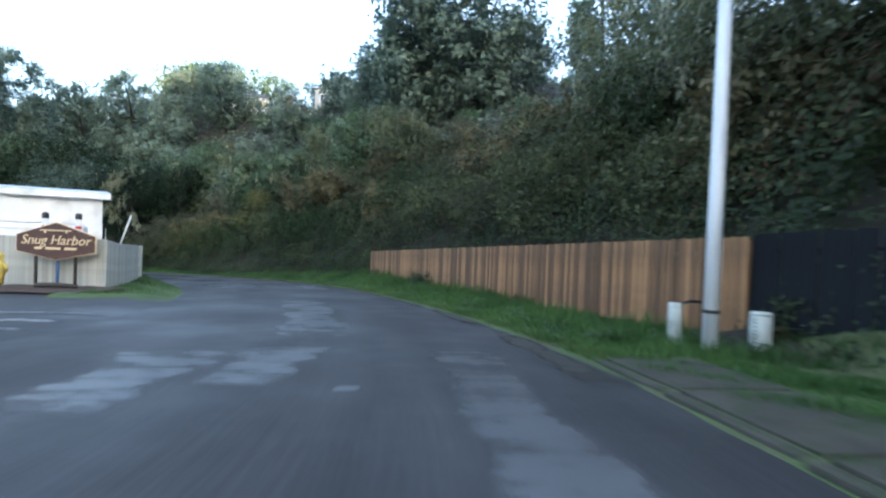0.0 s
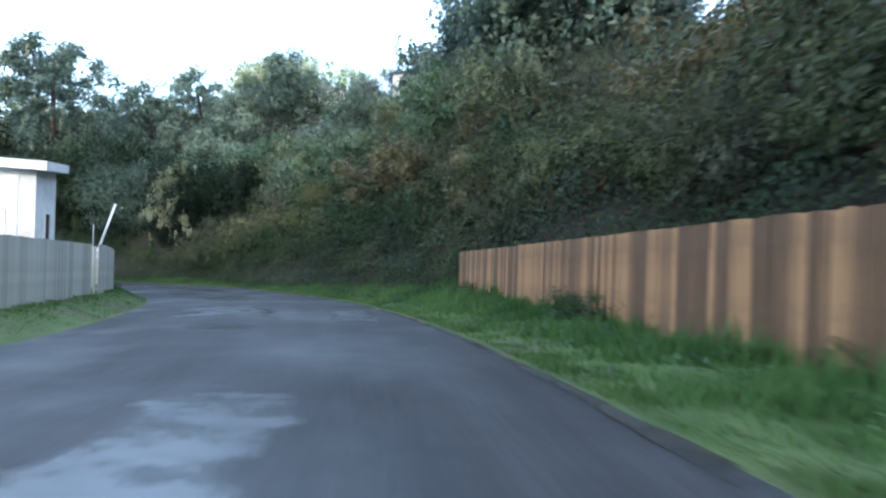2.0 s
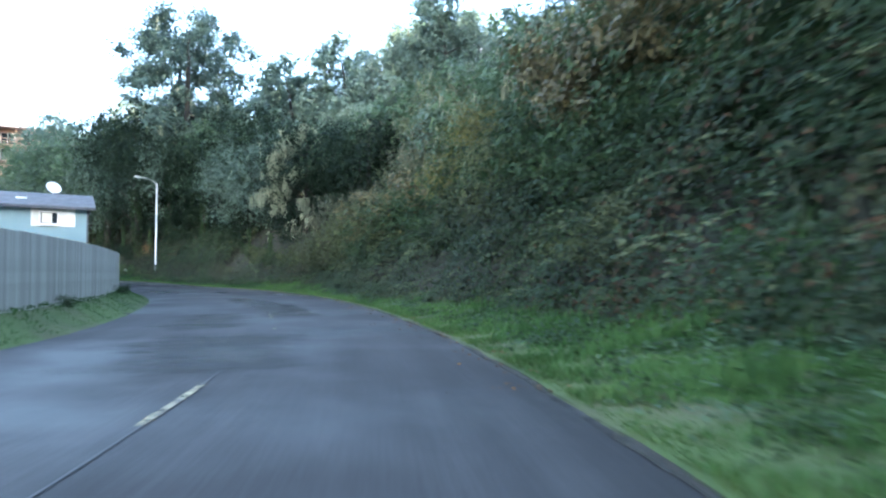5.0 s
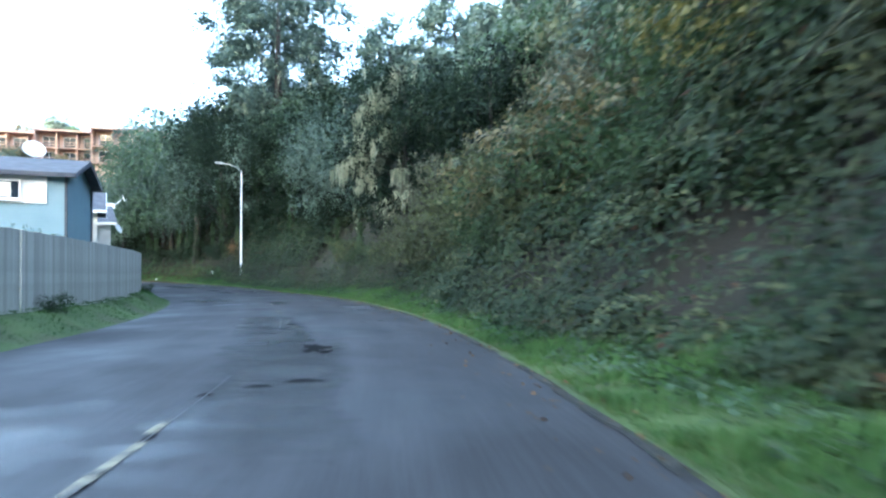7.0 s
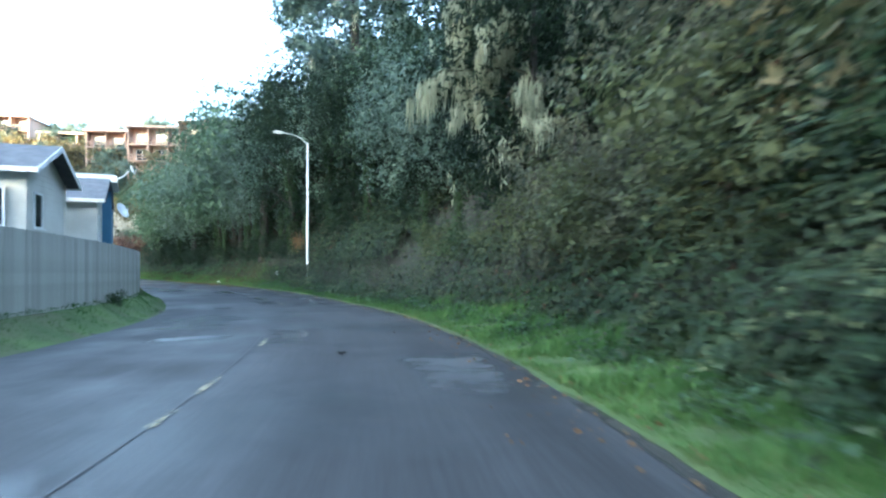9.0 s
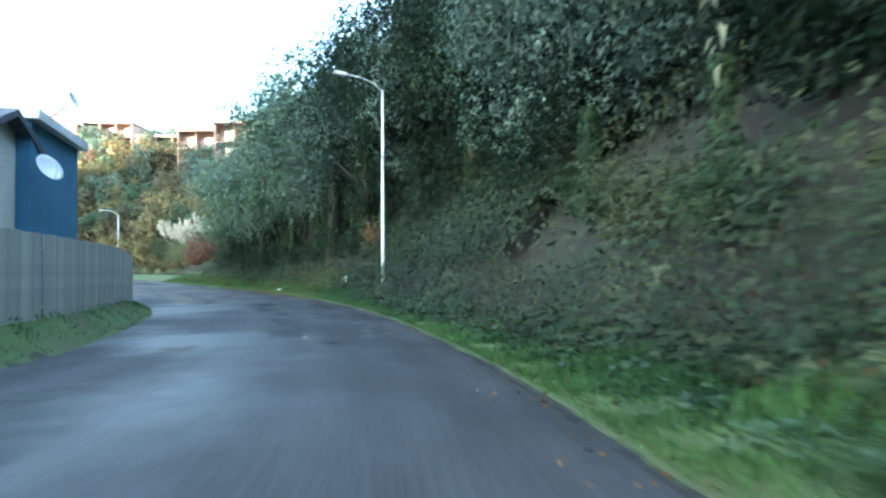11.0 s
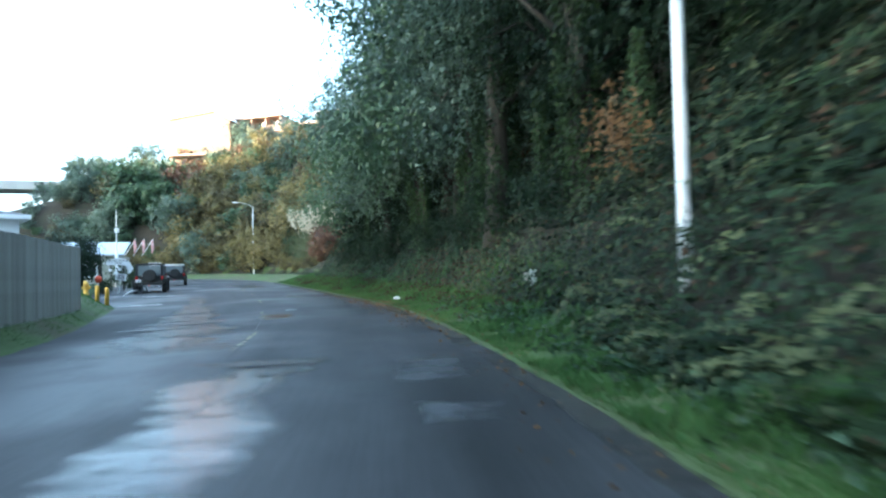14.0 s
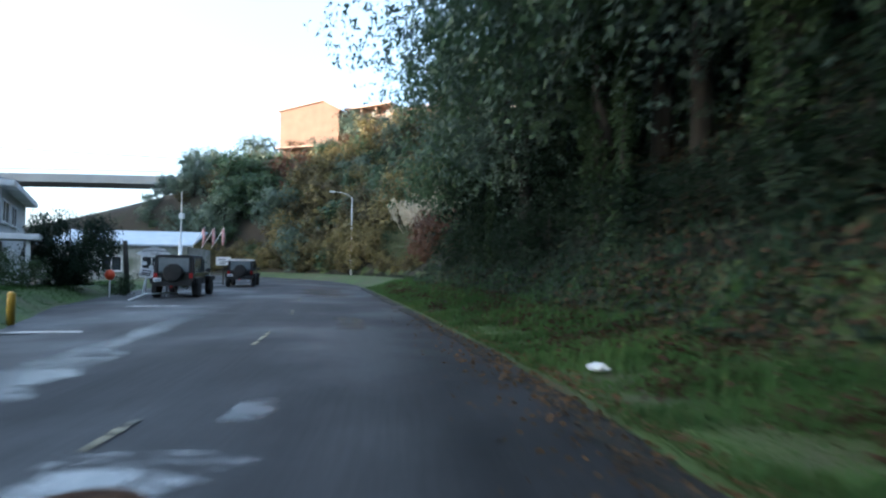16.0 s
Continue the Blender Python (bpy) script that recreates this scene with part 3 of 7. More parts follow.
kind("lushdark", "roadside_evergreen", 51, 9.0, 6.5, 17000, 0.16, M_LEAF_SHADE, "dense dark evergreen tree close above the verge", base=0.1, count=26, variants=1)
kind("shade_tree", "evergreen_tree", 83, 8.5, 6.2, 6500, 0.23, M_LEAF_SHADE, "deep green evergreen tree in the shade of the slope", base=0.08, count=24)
# The next two are lit, paler copies of canopy and lushdark
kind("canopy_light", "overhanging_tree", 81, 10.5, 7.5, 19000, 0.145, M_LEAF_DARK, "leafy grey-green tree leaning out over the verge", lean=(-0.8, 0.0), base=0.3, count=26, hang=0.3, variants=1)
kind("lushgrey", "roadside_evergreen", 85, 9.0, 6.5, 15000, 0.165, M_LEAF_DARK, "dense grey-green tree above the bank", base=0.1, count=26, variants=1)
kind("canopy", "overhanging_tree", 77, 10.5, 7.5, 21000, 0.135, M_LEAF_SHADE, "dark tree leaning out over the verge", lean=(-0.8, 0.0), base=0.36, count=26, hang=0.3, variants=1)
kind("round_bush", "garden_bush", 79, 3.3, 3.9, 20000, 0.12, M_LEAF_SHADE, "large rounded dark evergreen bush beside the drive", base=0.12, count=34, clump=(0.16, 0.26), variants=1)
kind("mossy", "mossy_tree", 53, 9.0, 5.5, 14000, 0.17, M_LEAF_SHADE, "green tree heavily draped with pale hanging lichen", base=0.14, count=22, lichen=50, variants=1)
kind("yellow", "yellowing_tree", 57, 6.0, 4.4, 9000, 0.125, M_LEAF_YELLOW, "yellow-green autumn tree leaning over the bank", base=0.12, count=18, flat=0.3, variants=1)
kind("far_bush", "green_shrub", 67, 3.6, 4.0, 1500, 0.36, M_LEAF_MID, "green shrub high on the slope", base=0.1, count=14)
kind("far_autumn", "autumn_shrub", 69, 4.4, 4.2, 1500, 0.38, M_LEAF_AUTUMN, "yellow-brown autumn shrub high on the slope", base=0.1, count=14, flat=0.3)
kind("far_rust", "rusty_shrub", 75, 4.0, 4.2, 1500, 0.36, M_LEAF_RUST, "rust-red autumn shrub high on the slope", base=0.1, count=14, flat=0.3)
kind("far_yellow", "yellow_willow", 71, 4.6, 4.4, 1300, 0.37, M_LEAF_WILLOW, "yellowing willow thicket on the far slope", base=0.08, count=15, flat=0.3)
kind("far_broad", "broadleaf_tree", 61, 8.0, 6.0, 2300, 0.52, M_LEAF_HAZE, "green broadleaf tree high on the hillside", base=0.16, count=18)
kind("far_dark", "evergreen_tree", 63, 8.5, 6.0, 2300, 0.52, M_LEAF_HAZE, "grey-green evergreen tree high on the hillside", base=0.14, count=18)
lichen_limbs(KIND["mossy"][0], 8, 21, 2.4, 9.0, 3.7)
for o in KIND["lichen"]:
    lichen_limbs(o, 9, 3, 3.0, 7.5, 3.0)
KIND["pampas"] = [pampas(5), pampas(6)]
PROTO = {o.name for v in KIND.values() for o in v}
USED = set()


def plant(key, s, d, size=1.0, turn=None, variant=None, sink=0.15):
    p = spot(s, d, -sink)
    v = KIND[key][variant if variant is not None else random.randrange(len(KIND[key]))]
    m = Matrix.Translation(p) @ Matrix.Rotation(random.uniform(0, 6.28) if turn is None else radians(turn), 4, 'Z')
    k = Matrix.Diagonal((size, size, size * random.uniform(0.92, 1.1), 1))
    if v.name not in USED:
        USED.add(v.name)
        v.matrix_basis = m @ k
        return v
    o = copy_thing(v, m)
    o.matrix_basis = m @ k
    return o


random.seed(4)
# single trees that stand out
for key, s, d, size in (
        ("conifer", 54, 21, 1.2), ("conifer", 51.5, 23, 1.35), ("conifer", 48.5, 24, 1.25), ("conifer", 41, 33, 1.05), ("conifer", 57, 24, 0.95), ("conifer", 60, 23, 0.75), ("conifer", 63, 26, 0.7), ("conifer", 37, 36, 0.9), ("broad", 101.5, 41.0, 1.55), ("far_broad", 103, 43.5, 1.5), ("autumn", 100.5, 40, 1.7), ("olive", 45.5, 12.5, 0.8), ("lichen", 52, 13, 0.95), ("olive", 57, 12.5, 0.9), ("lichen", 62, 11.5, 0.9), ("lichen", 68, 11, 0.95), ("olive", 72, 12, 0.9), ("broad", 97, 42, 1.5), ("broad", 92, 46, 1.2),
        ("tall", 110, 9, 1.55), ("tall", 115, 12, 1.5), ("lichen", 81.5, 12.5, 1.0), ("lichen", 88, 10.5, 1.0), ("twig", 76.0, 6.0, 0.95), ("twig", 74.6, 7.2, 1.1), ("twig", 76.2, 5.0, 0.6), ("olive_bush", 73.6, 5.6, 0.95), ("autumn", 71.5, 6.4, 0.9), ("olive_bush", 69.5, 6.2, 1.1), ("autumn", 67, 6.4, 0.85),
        ("olive_near", 3, 14.0, 1.25), ("olive_near", 9.5, 13.2, 1.2), ("olive", -4, 15, 1.2), ("olive_near", 15, 13.0, 1.1), ("olive_near", 20.5, 13.0, 0.95), ("olive", 7, 18, 1.2),
        ("autumn", 49, 9, 1.0), ("autumn", 53, 8.3, 0.95), ("yellow", 61, 7.0, 0.85), ("autumn", 56, 9.2, 1.0), ("twig", 46, 10, 1.0), ("pampas", 66, 11, 1.0), ("pampas", 60, 16, 1.1),
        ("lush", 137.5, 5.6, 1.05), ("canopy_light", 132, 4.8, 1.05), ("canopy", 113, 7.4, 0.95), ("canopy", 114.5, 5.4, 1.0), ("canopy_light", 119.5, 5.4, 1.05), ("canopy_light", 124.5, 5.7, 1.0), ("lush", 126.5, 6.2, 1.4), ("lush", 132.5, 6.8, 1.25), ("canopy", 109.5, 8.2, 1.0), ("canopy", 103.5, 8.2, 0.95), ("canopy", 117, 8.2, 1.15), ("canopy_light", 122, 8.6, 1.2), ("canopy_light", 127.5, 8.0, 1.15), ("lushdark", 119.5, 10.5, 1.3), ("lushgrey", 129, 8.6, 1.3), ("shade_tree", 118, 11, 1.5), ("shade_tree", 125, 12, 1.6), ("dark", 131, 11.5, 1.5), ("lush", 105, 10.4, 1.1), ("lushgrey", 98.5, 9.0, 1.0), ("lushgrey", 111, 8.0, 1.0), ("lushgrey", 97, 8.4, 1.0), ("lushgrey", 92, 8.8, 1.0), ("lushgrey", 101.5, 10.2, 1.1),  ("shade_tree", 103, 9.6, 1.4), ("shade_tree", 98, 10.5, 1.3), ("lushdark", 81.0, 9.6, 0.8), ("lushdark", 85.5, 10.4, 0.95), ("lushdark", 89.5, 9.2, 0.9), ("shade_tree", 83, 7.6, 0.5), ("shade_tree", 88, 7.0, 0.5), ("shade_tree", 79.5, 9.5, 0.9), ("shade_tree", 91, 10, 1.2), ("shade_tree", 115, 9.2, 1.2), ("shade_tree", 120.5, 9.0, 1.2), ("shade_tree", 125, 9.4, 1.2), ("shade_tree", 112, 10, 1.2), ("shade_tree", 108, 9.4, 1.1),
        ("pampas", 160, 8.0, 1.8), ("pampas", 162.5, 8.6, 1.8), ("pampas", 158, 7.4, 1.8), ("pampas", 164.5, 8.4, 1.8), ("pampas", 157, 8.8, 1.8), ("pampas", 160.5, 9.6, 1.8), ("rust", 149, 6.0, 0.9), ("rust", 152.5, 6.2, 0.85), ("rust", 146, 5.4, 0.6), ("dark_bush", 166, 8.0, 0.8)):
    plant(key, s, d, size)

plant("mossy", 84.8, 6.7, 1.12, math.degrees(heading(85)))

# the wooded slope
SLOPE = (("dark", 3), ("broad", 3), ("lichen", 1), ("olive", 1), ("autumn", 1), ("bush", 2), ("twig", 1), ("conifer", 2))
for d0 in (9.5, 13, 17, 22, 27, 32, 38):
    s = -26.0
    while s < 170:
        s += random.uniform(4.6, 7.0) * (1.0 + d0 / 90) / (1 + d0 / 110)
        d = d0 + random.uniform(-1.6, 1.6)
        if s < 14 and d < 13 or s > 140 and d0 > 26:
            continue
        if d0 < 10 and (76 < s < 96 or 111 < s < 129 or 153 < s < 168):     # dark hollows under the trees
            continue
        if d0 < 10:
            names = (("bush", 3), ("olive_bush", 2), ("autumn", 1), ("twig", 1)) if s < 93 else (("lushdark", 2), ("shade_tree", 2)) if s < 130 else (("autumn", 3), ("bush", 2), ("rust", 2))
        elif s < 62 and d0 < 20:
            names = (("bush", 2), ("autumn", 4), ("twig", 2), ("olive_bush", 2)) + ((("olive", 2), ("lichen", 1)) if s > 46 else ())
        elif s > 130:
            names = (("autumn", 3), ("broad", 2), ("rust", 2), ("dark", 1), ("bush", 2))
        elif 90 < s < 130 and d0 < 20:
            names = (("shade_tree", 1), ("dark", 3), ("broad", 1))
        else:
            names = SLOPE
        key = random.choices([a for a, _ in names], [b for _, b in names])[0]
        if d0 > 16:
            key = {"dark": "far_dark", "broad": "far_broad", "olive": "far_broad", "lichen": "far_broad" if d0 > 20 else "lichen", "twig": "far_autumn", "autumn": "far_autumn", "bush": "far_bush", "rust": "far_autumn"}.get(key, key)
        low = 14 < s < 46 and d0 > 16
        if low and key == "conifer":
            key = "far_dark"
        plant(key, s, d, random.uniform(0.7, 1.05) * (0.8 if d0 > 30 else 1.0) * (0.5 if low else 1.0))
# the thicket at the foot of the slope
s = 41.0
while s < 138:
    s += random.uniform(1.3, 2.1) if s > 92 else random.uniform(2.0, 3.2)
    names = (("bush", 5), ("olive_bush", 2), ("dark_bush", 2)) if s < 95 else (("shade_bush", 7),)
    key = random.choices([a for a, _ in names], [b for _, b in names])[0]
    if 75 < s < 83:
        key = "olive_bush" if key == "bush" else "twig"
    lamp = 1.9 if 96 < s < 110 else 0.8 if 90 < s < 112 else 0.0
    plant(key, s, float(edge_r(s) + foot(s)) + random.uniform(0.9, 1.9) + lamp, random.uniform(0.35, 0.6) * (0.75 if lamp else 1.0), sink=0.3)
    if 76.5 < s < 95 or 112 < s < 128:
        continue
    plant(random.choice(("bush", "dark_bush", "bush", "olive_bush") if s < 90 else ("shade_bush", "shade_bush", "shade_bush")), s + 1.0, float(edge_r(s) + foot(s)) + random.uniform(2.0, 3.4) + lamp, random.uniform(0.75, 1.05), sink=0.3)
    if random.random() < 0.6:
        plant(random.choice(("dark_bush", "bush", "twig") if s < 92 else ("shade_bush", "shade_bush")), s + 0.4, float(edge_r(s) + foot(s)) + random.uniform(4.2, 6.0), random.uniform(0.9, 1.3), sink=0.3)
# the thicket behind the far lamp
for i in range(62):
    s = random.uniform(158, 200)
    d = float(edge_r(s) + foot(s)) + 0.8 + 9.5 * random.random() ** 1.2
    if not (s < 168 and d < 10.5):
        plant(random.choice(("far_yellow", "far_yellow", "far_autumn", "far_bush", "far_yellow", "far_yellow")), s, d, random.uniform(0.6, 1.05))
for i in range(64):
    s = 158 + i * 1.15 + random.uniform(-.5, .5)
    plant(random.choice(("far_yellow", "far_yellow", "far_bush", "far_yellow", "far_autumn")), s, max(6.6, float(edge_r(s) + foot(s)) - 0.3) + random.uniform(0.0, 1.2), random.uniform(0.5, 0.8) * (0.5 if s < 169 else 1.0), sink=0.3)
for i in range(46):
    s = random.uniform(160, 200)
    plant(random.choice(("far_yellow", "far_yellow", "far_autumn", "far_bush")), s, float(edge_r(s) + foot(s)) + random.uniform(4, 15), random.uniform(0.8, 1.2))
# the far shoulder of the hill, thinning out towards the river
def shoulder(key, s, d, size):
    y = at(s, d)[1]
    if y > 14:
        plant(key, s, d, size * (0.55 if y < 24 else 1.0))


for i in range(26):
    shoulder(random.choice(("far_broad", "far_dark", "far_autumn", "far_bush")), random.uniform(218, 262), random.uniform(4, 22), random.uniform(0.6, 0.85))
for i, (x, y) in enumerate(((-167, 44.5), (-165.5, 47.5), (-168, 41.5), (-166, 50.5), (-165, 53.5), (-168, 38.5), (-163, 57), (-164, 60), (-169, 36), (-160, 63), (-157, 66), (-166, 48.9))):
    s, d = plan(x, y)
    z0 = float(height(s, d))
    plant("far_rust" if y > 48 else "far_bush", float(s), float(d), max(0.7, (16.9 - z0) / 4.4))
for i in range(95):
    s = random.uniform(168, 240)
    d = random.uniform(9.5 if s < 182 else 6.5, 40)
    key = random.choices(("far_broad", "far_dark", "far_autumn", "far_bush"), (3, 3, 3, 2))[0] if s > 195 else random.choices(("far_autumn", "far_rust", "far_bush", "far_dark", "far_broad"), (4, 1, 3, 1, 1))[0]
    shoulder(key, s, d, random.uniform(0.65, 0.95) * (0.75 if s < 205 and d > 16 else 1.0))
for i in range(34):
    k = i / 33
    for off in (6.5, 11.0):
        x, y = -181 + 66 * k + off * 0.4 + random.uniform(-1.5, 1.5), 39 + 46 * k - off * 0.8 + random.uniform(-1.5, 1.5)
        s, d = plan(x, y)
        if float(d) > 12 and float(s) > 180:
            plant(random.choice(("far_autumn", "far_rust", "far_rust", "far_bush") if y > 46 else ("far_bush", "far_autumn", "far_bush")), float(s), float(d), min(random.uniform(1.3, 1.8), max(0.7, (17.4 - float(height(s, d))) / 4.4)))
# straggling shrubs that lean out beside the mossy tree and over the redwood fence
for key, s, d, size in (("twig", 79.2, 5.0, 0.75), ("olive_bush", 78.2, 5.4, 0.8), ("twig", 80.8, 5.9, 0.8), ("olive_bush", 77.0, 4.9, 0.7), ("olive_bush", 24.5, 9.6, 1.0), ("olive_bush", 21.5, 8.8, 1.0), ("olive_bush", 29.5, 9.0, 1.0), ("twig", 26.5, 8.4, 0.8), ("olive_bush", 34.5, 9.0, 0.95), ("olive_bush", 39.0, 8.4, 0.9), ("autumn", 41.5, 8.8, 0.8), ("twig", 37.0, 8.0, 0.7)):
    plant(key, s, d, size)
for key, v in KIND.items():
    for o in v:
        if o.name not in USED and key != "round_bush":
            for c in (*o.children_recursive, o):
                bpy.data.objects.remove(c)

# brambles and ivy over the foot of the slope, one growing mass
rng = np.random.default_rng(12)


def bramble_top(s, d):
    e = np.maximum(d - edge_r(s) - thicket(s), 0)
    tall = np.interp(s, [-8, 14, 36.5, 37.5, 45, 56, 62, 72, 80, 90, 96, 106, 112, 120, 135, 150, 180], [1.9, 2.3, 2.4, 1.9, 2.2, 2.1, 2.0, 2.4, 1.5, 1.3, 1.1, 1.0, 0.7, 0.4, 0.4, 0.9, 1.1])
    reach = np.interp(s, [36, 40, 54, 62, 70, 78, 86, 95, 106, 116], [0.45, 0.6, 0.8, 1.5, 1.5, 0.8, 1.0, 3.0, 3.0, 1.4])
    lump = 0.80 + 0.36 * np.sin(s * 0.9 + d * 0.7) + 0.34 * np.sin(s * 0.43 - d * 0.9 + 0.6) + 0.2 * np.sin(s * 2.1 + d * 1.9) + 0.12 * np.sin(s * 4.3 - d * 3.1)
    return (1 - np.exp(-e / reach)) * tall * np.clip(lump, 0.34, 1.9)


def bramble_z(s, d):
    return height(s, d) + bramble_top(s, d)


n = 340000
near = rng.random(n) < 0.85
s = np.where(near, rng.uniform(10, 146, n), rng.uniform(-8, 180, n))
q = rng.random(n)
d = edge_r(s) + thicket(s) + 10.5 * q ** 1.9
h_, top_ = height(s, d), bramble_top(s, d)
deep = rng.random(n) ** 2.5
z = h_ + 0.14 + top_ * (1 - 0.6 * deep) + rng.normal(0, .05, n)
gs_, gd_ = (bramble_z(s + .12, d) - bramble_z(s - .12, d)) / .24, (bramble_z(s, d + .12) - bramble_z(s, d - .12)) / .24
hd = np.where(s < 0, 0.0, np.minimum(s / RAD, TH1))
N = np.c_[-gs_ * -np.sin(hd) - gd_ * np.cos(hd), -gs_ * np.cos(hd) - gd_ * np.sin(hd), np.ones(n)]
N /= np.linalg.norm(N, axis=1)[:, None]
xy = np.array([at(a, b) for a, b in zip(s.tolist(), d.tolist())])
P = np.c_[xy, z] + N * rng.uniform(-.05, .16, n)[:, None]
size = np.where(q < 0.4, 0.125, np.where(q < 0.7, 0.2, 0.3))
A, B = leaf_axes_on(rng, N, size, 0.72, 0.36, 0.7)
pick = rng.random(n)
patch = 0.5 + 0.5 * np.sin(s * 0.31 + d * 0.6) * np.sin(s * 0.11 - d * 0.35 + 1.0)
hollow = np.sin(s * 1.13 + d * 0.6 + 0.8) * np.sin(s * 0.53 - d * 1.1) + 0.25 * np.sin(s * 3.1 + d * 2.2)
keep = ((hollow < 0.42) | (rng.random(n) < 0.4) | (s < 37) | (s > 62)) & ((s < 79) | (s > 95) | (d - edge_r(s) - thicket(s) < 1.7) | (rng.random(n) < 0.12)) & ((s < 111) | (s > 143) | (rng.random(n) < np.where(q < 0.35, 0.6, 0.25)))
pick = np.where(keep, pick, -9.0)
auto = keep & (pick < 0.008 + (0.10 + 0.16 * smooth(64, 44, s)) * patch ** 3 + 0.3 * smooth(114, 118, s) * smooth(130, 126, s) * (patch > 0.35))
olive = (pick > 0.97 - (0.3 + 0.45 * smooth(46, 34, s)) * smooth(64, 50, s) * smooth(1.5, 4.0, d - edge_r(s) - thicket(s)) - 0.42 * (0.5 + 0.5 * np.sin(s * 0.23 - d * 0.5 + 2.0)) ** 2) & ~auto
green = ~auto & ~olive & keep
# Ivy further along takes the green with shade painted in
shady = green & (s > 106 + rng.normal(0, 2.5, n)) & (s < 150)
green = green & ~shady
tagged(new("ivy", cards("ivy", P[shady], A[shady], B[shady], M_LEAF_SHADE)), "ivy over the bank below the trees, darkened for shade", "ivy", "", "stuff")
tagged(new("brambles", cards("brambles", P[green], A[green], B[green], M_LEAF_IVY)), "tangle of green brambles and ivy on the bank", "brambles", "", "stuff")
tagged(new("olive_brambles", cards("olive_brambles", P[olive], A[olive], B[olive], M_LEAF_OLIVE_DIM)), "olive-green leaves and shoots among the brambles", "brambles", "", "stuff")
tagged(new("dead_brambles", cards("dead_brambles", P[auto], A[auto], B[auto], M_LEAF_DEAD)), "brown dying bramble leaves among the green", "brambles", "", "stuff")

# arching canes over the bramble mass
g = Geo()
cane_rng = random.Random(31)
for i in range(260):
    s0 = cane_rng.uniform(37, 112)
    d0 = float(edge_r(s0) + thicket(s0)) + cane_rng.uniform(0.3, 4.5)
    x, y = at(s0, d0)
    x2, y2 = at(s0 + cane_rng.uniform(-1.6, 1.6), d0 - cane_rng.uniform(0.3, 1.5))
    z0 = float(bramble_z(s0, d0))
    z2 = z0 - cane_rng.uniform(0.1, 1.2)
    m_ = Vector(((x + x2) / 2, (y + y2) / 2, z0 + cane_rng.uniform(0.15, 0.5)))
    g.tube([(x, y, z0 - .4), tuple(m_), (x2, y2, z2)], [.012, .009, .004], 3)
tagged(new("bramble_canes", g.data("bramble_canes", M_TWIG)), "bare arching bramble canes above the leaves", "brambles", "", "stuff")

# arching sprays of bramble leaves that stand proud of the mass
m_ = 2100
s0 = rng.uniform(37.5, 112, m_)
s0 = s0[(s0 < 77) | (s0 > 96) | (rng.random(m_) < 0.15)]
m_ = len(s0)
d0 = edge_r(s0) + thicket(s0) + 0.25 + 5.5 * rng.random(m_) ** 1.4
turn_ = rng.normal(0, 0.8, m_)
length = rng.uniform(0.7, 1.9, m_)
rise, drop = rng.uniform(0.25, 0.6, m_), rng.uniform(0.1, 0.9, m_)
per = 34
k = np.tile(np.linspace(0.05, 1.0, per), (m_, 1)) + rng.normal(0, .012, (m_, per))
sk = s0[:, None] + np.sin(turn_)[:, None] * length[:, None] * k
dk = d0[:, None] - np.cos(turn_)[:, None] * length[:, None] * k * 0.75
zk = bramble_z(s0, d0)[:, None] + 0.1 + rise[:, None] * 4 * k * (1 - k * 0.8) * 0.5 - drop[:, None] * k ** 2 * 1.3
hd = np.where(sk < 0, 0.0, np.minimum(sk / RAD, TH1)).ravel()
xy = np.array([at(a, b) for a, b in zip(sk.ravel().tolist(), dk.ravel().tolist())])
side_ = np.tile(np.where(np.arange(per) % 2, 1.0, -1.0), m_) * rng.uniform(0.02, 0.14, m_ * per)
P = np.c_[xy, zk.ravel()]
P[:, 0] += -np.sin(hd) * side_
P[:, 1] += np.cos(hd) * side_
N = np.c_[-np.cos(hd) * 0.55, -np.sin(hd) * 0.55, np.full(len(hd), 0.85)]
A, B = leaf_axes_on(rng, N, np.full(len(hd), 0.095), 0.68, 0.32, 0.9)
tone = np.repeat(rng.random(m_) + 0.22 * np.sin(s0 * 0.31), per)
for name, lo, hi, mat_, label in (("brambles", -9, 0.70, M_LEAF_IVY, "arching green bramble sprays over the bank"), ("olive_brambles", 0.70, 0.95, M_LEAF_OLIVE_DIM, "arching olive-green bramble sprays over the bank"), ("brambles", 0.95, 9, M_LEAF_MID_DIM, "green bramble sprays over the bank, dimmed for its shade")):
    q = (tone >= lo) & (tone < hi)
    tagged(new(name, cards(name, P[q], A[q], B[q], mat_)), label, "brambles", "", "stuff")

# upper slope ground cover
n = 34000
s, d = rng.uniform(-30, 205, n), rng.uniform(13, 60, n)
xy = np.array([at(a, b) for a, b in zip(s.tolist(), d.tolist())])
P = np.c_[xy, height(s, d) + rng.uniform(0, 1.2, n)]
A, B = leaf_axes(rng, n, 0.55, 0.6, 0.5)
tagged(new("undergrowth", cards("undergrowth", P, A, B, M_LEAF_DARK)), "dark undergrowth between the trees", "undergrowth", "", "stuff")


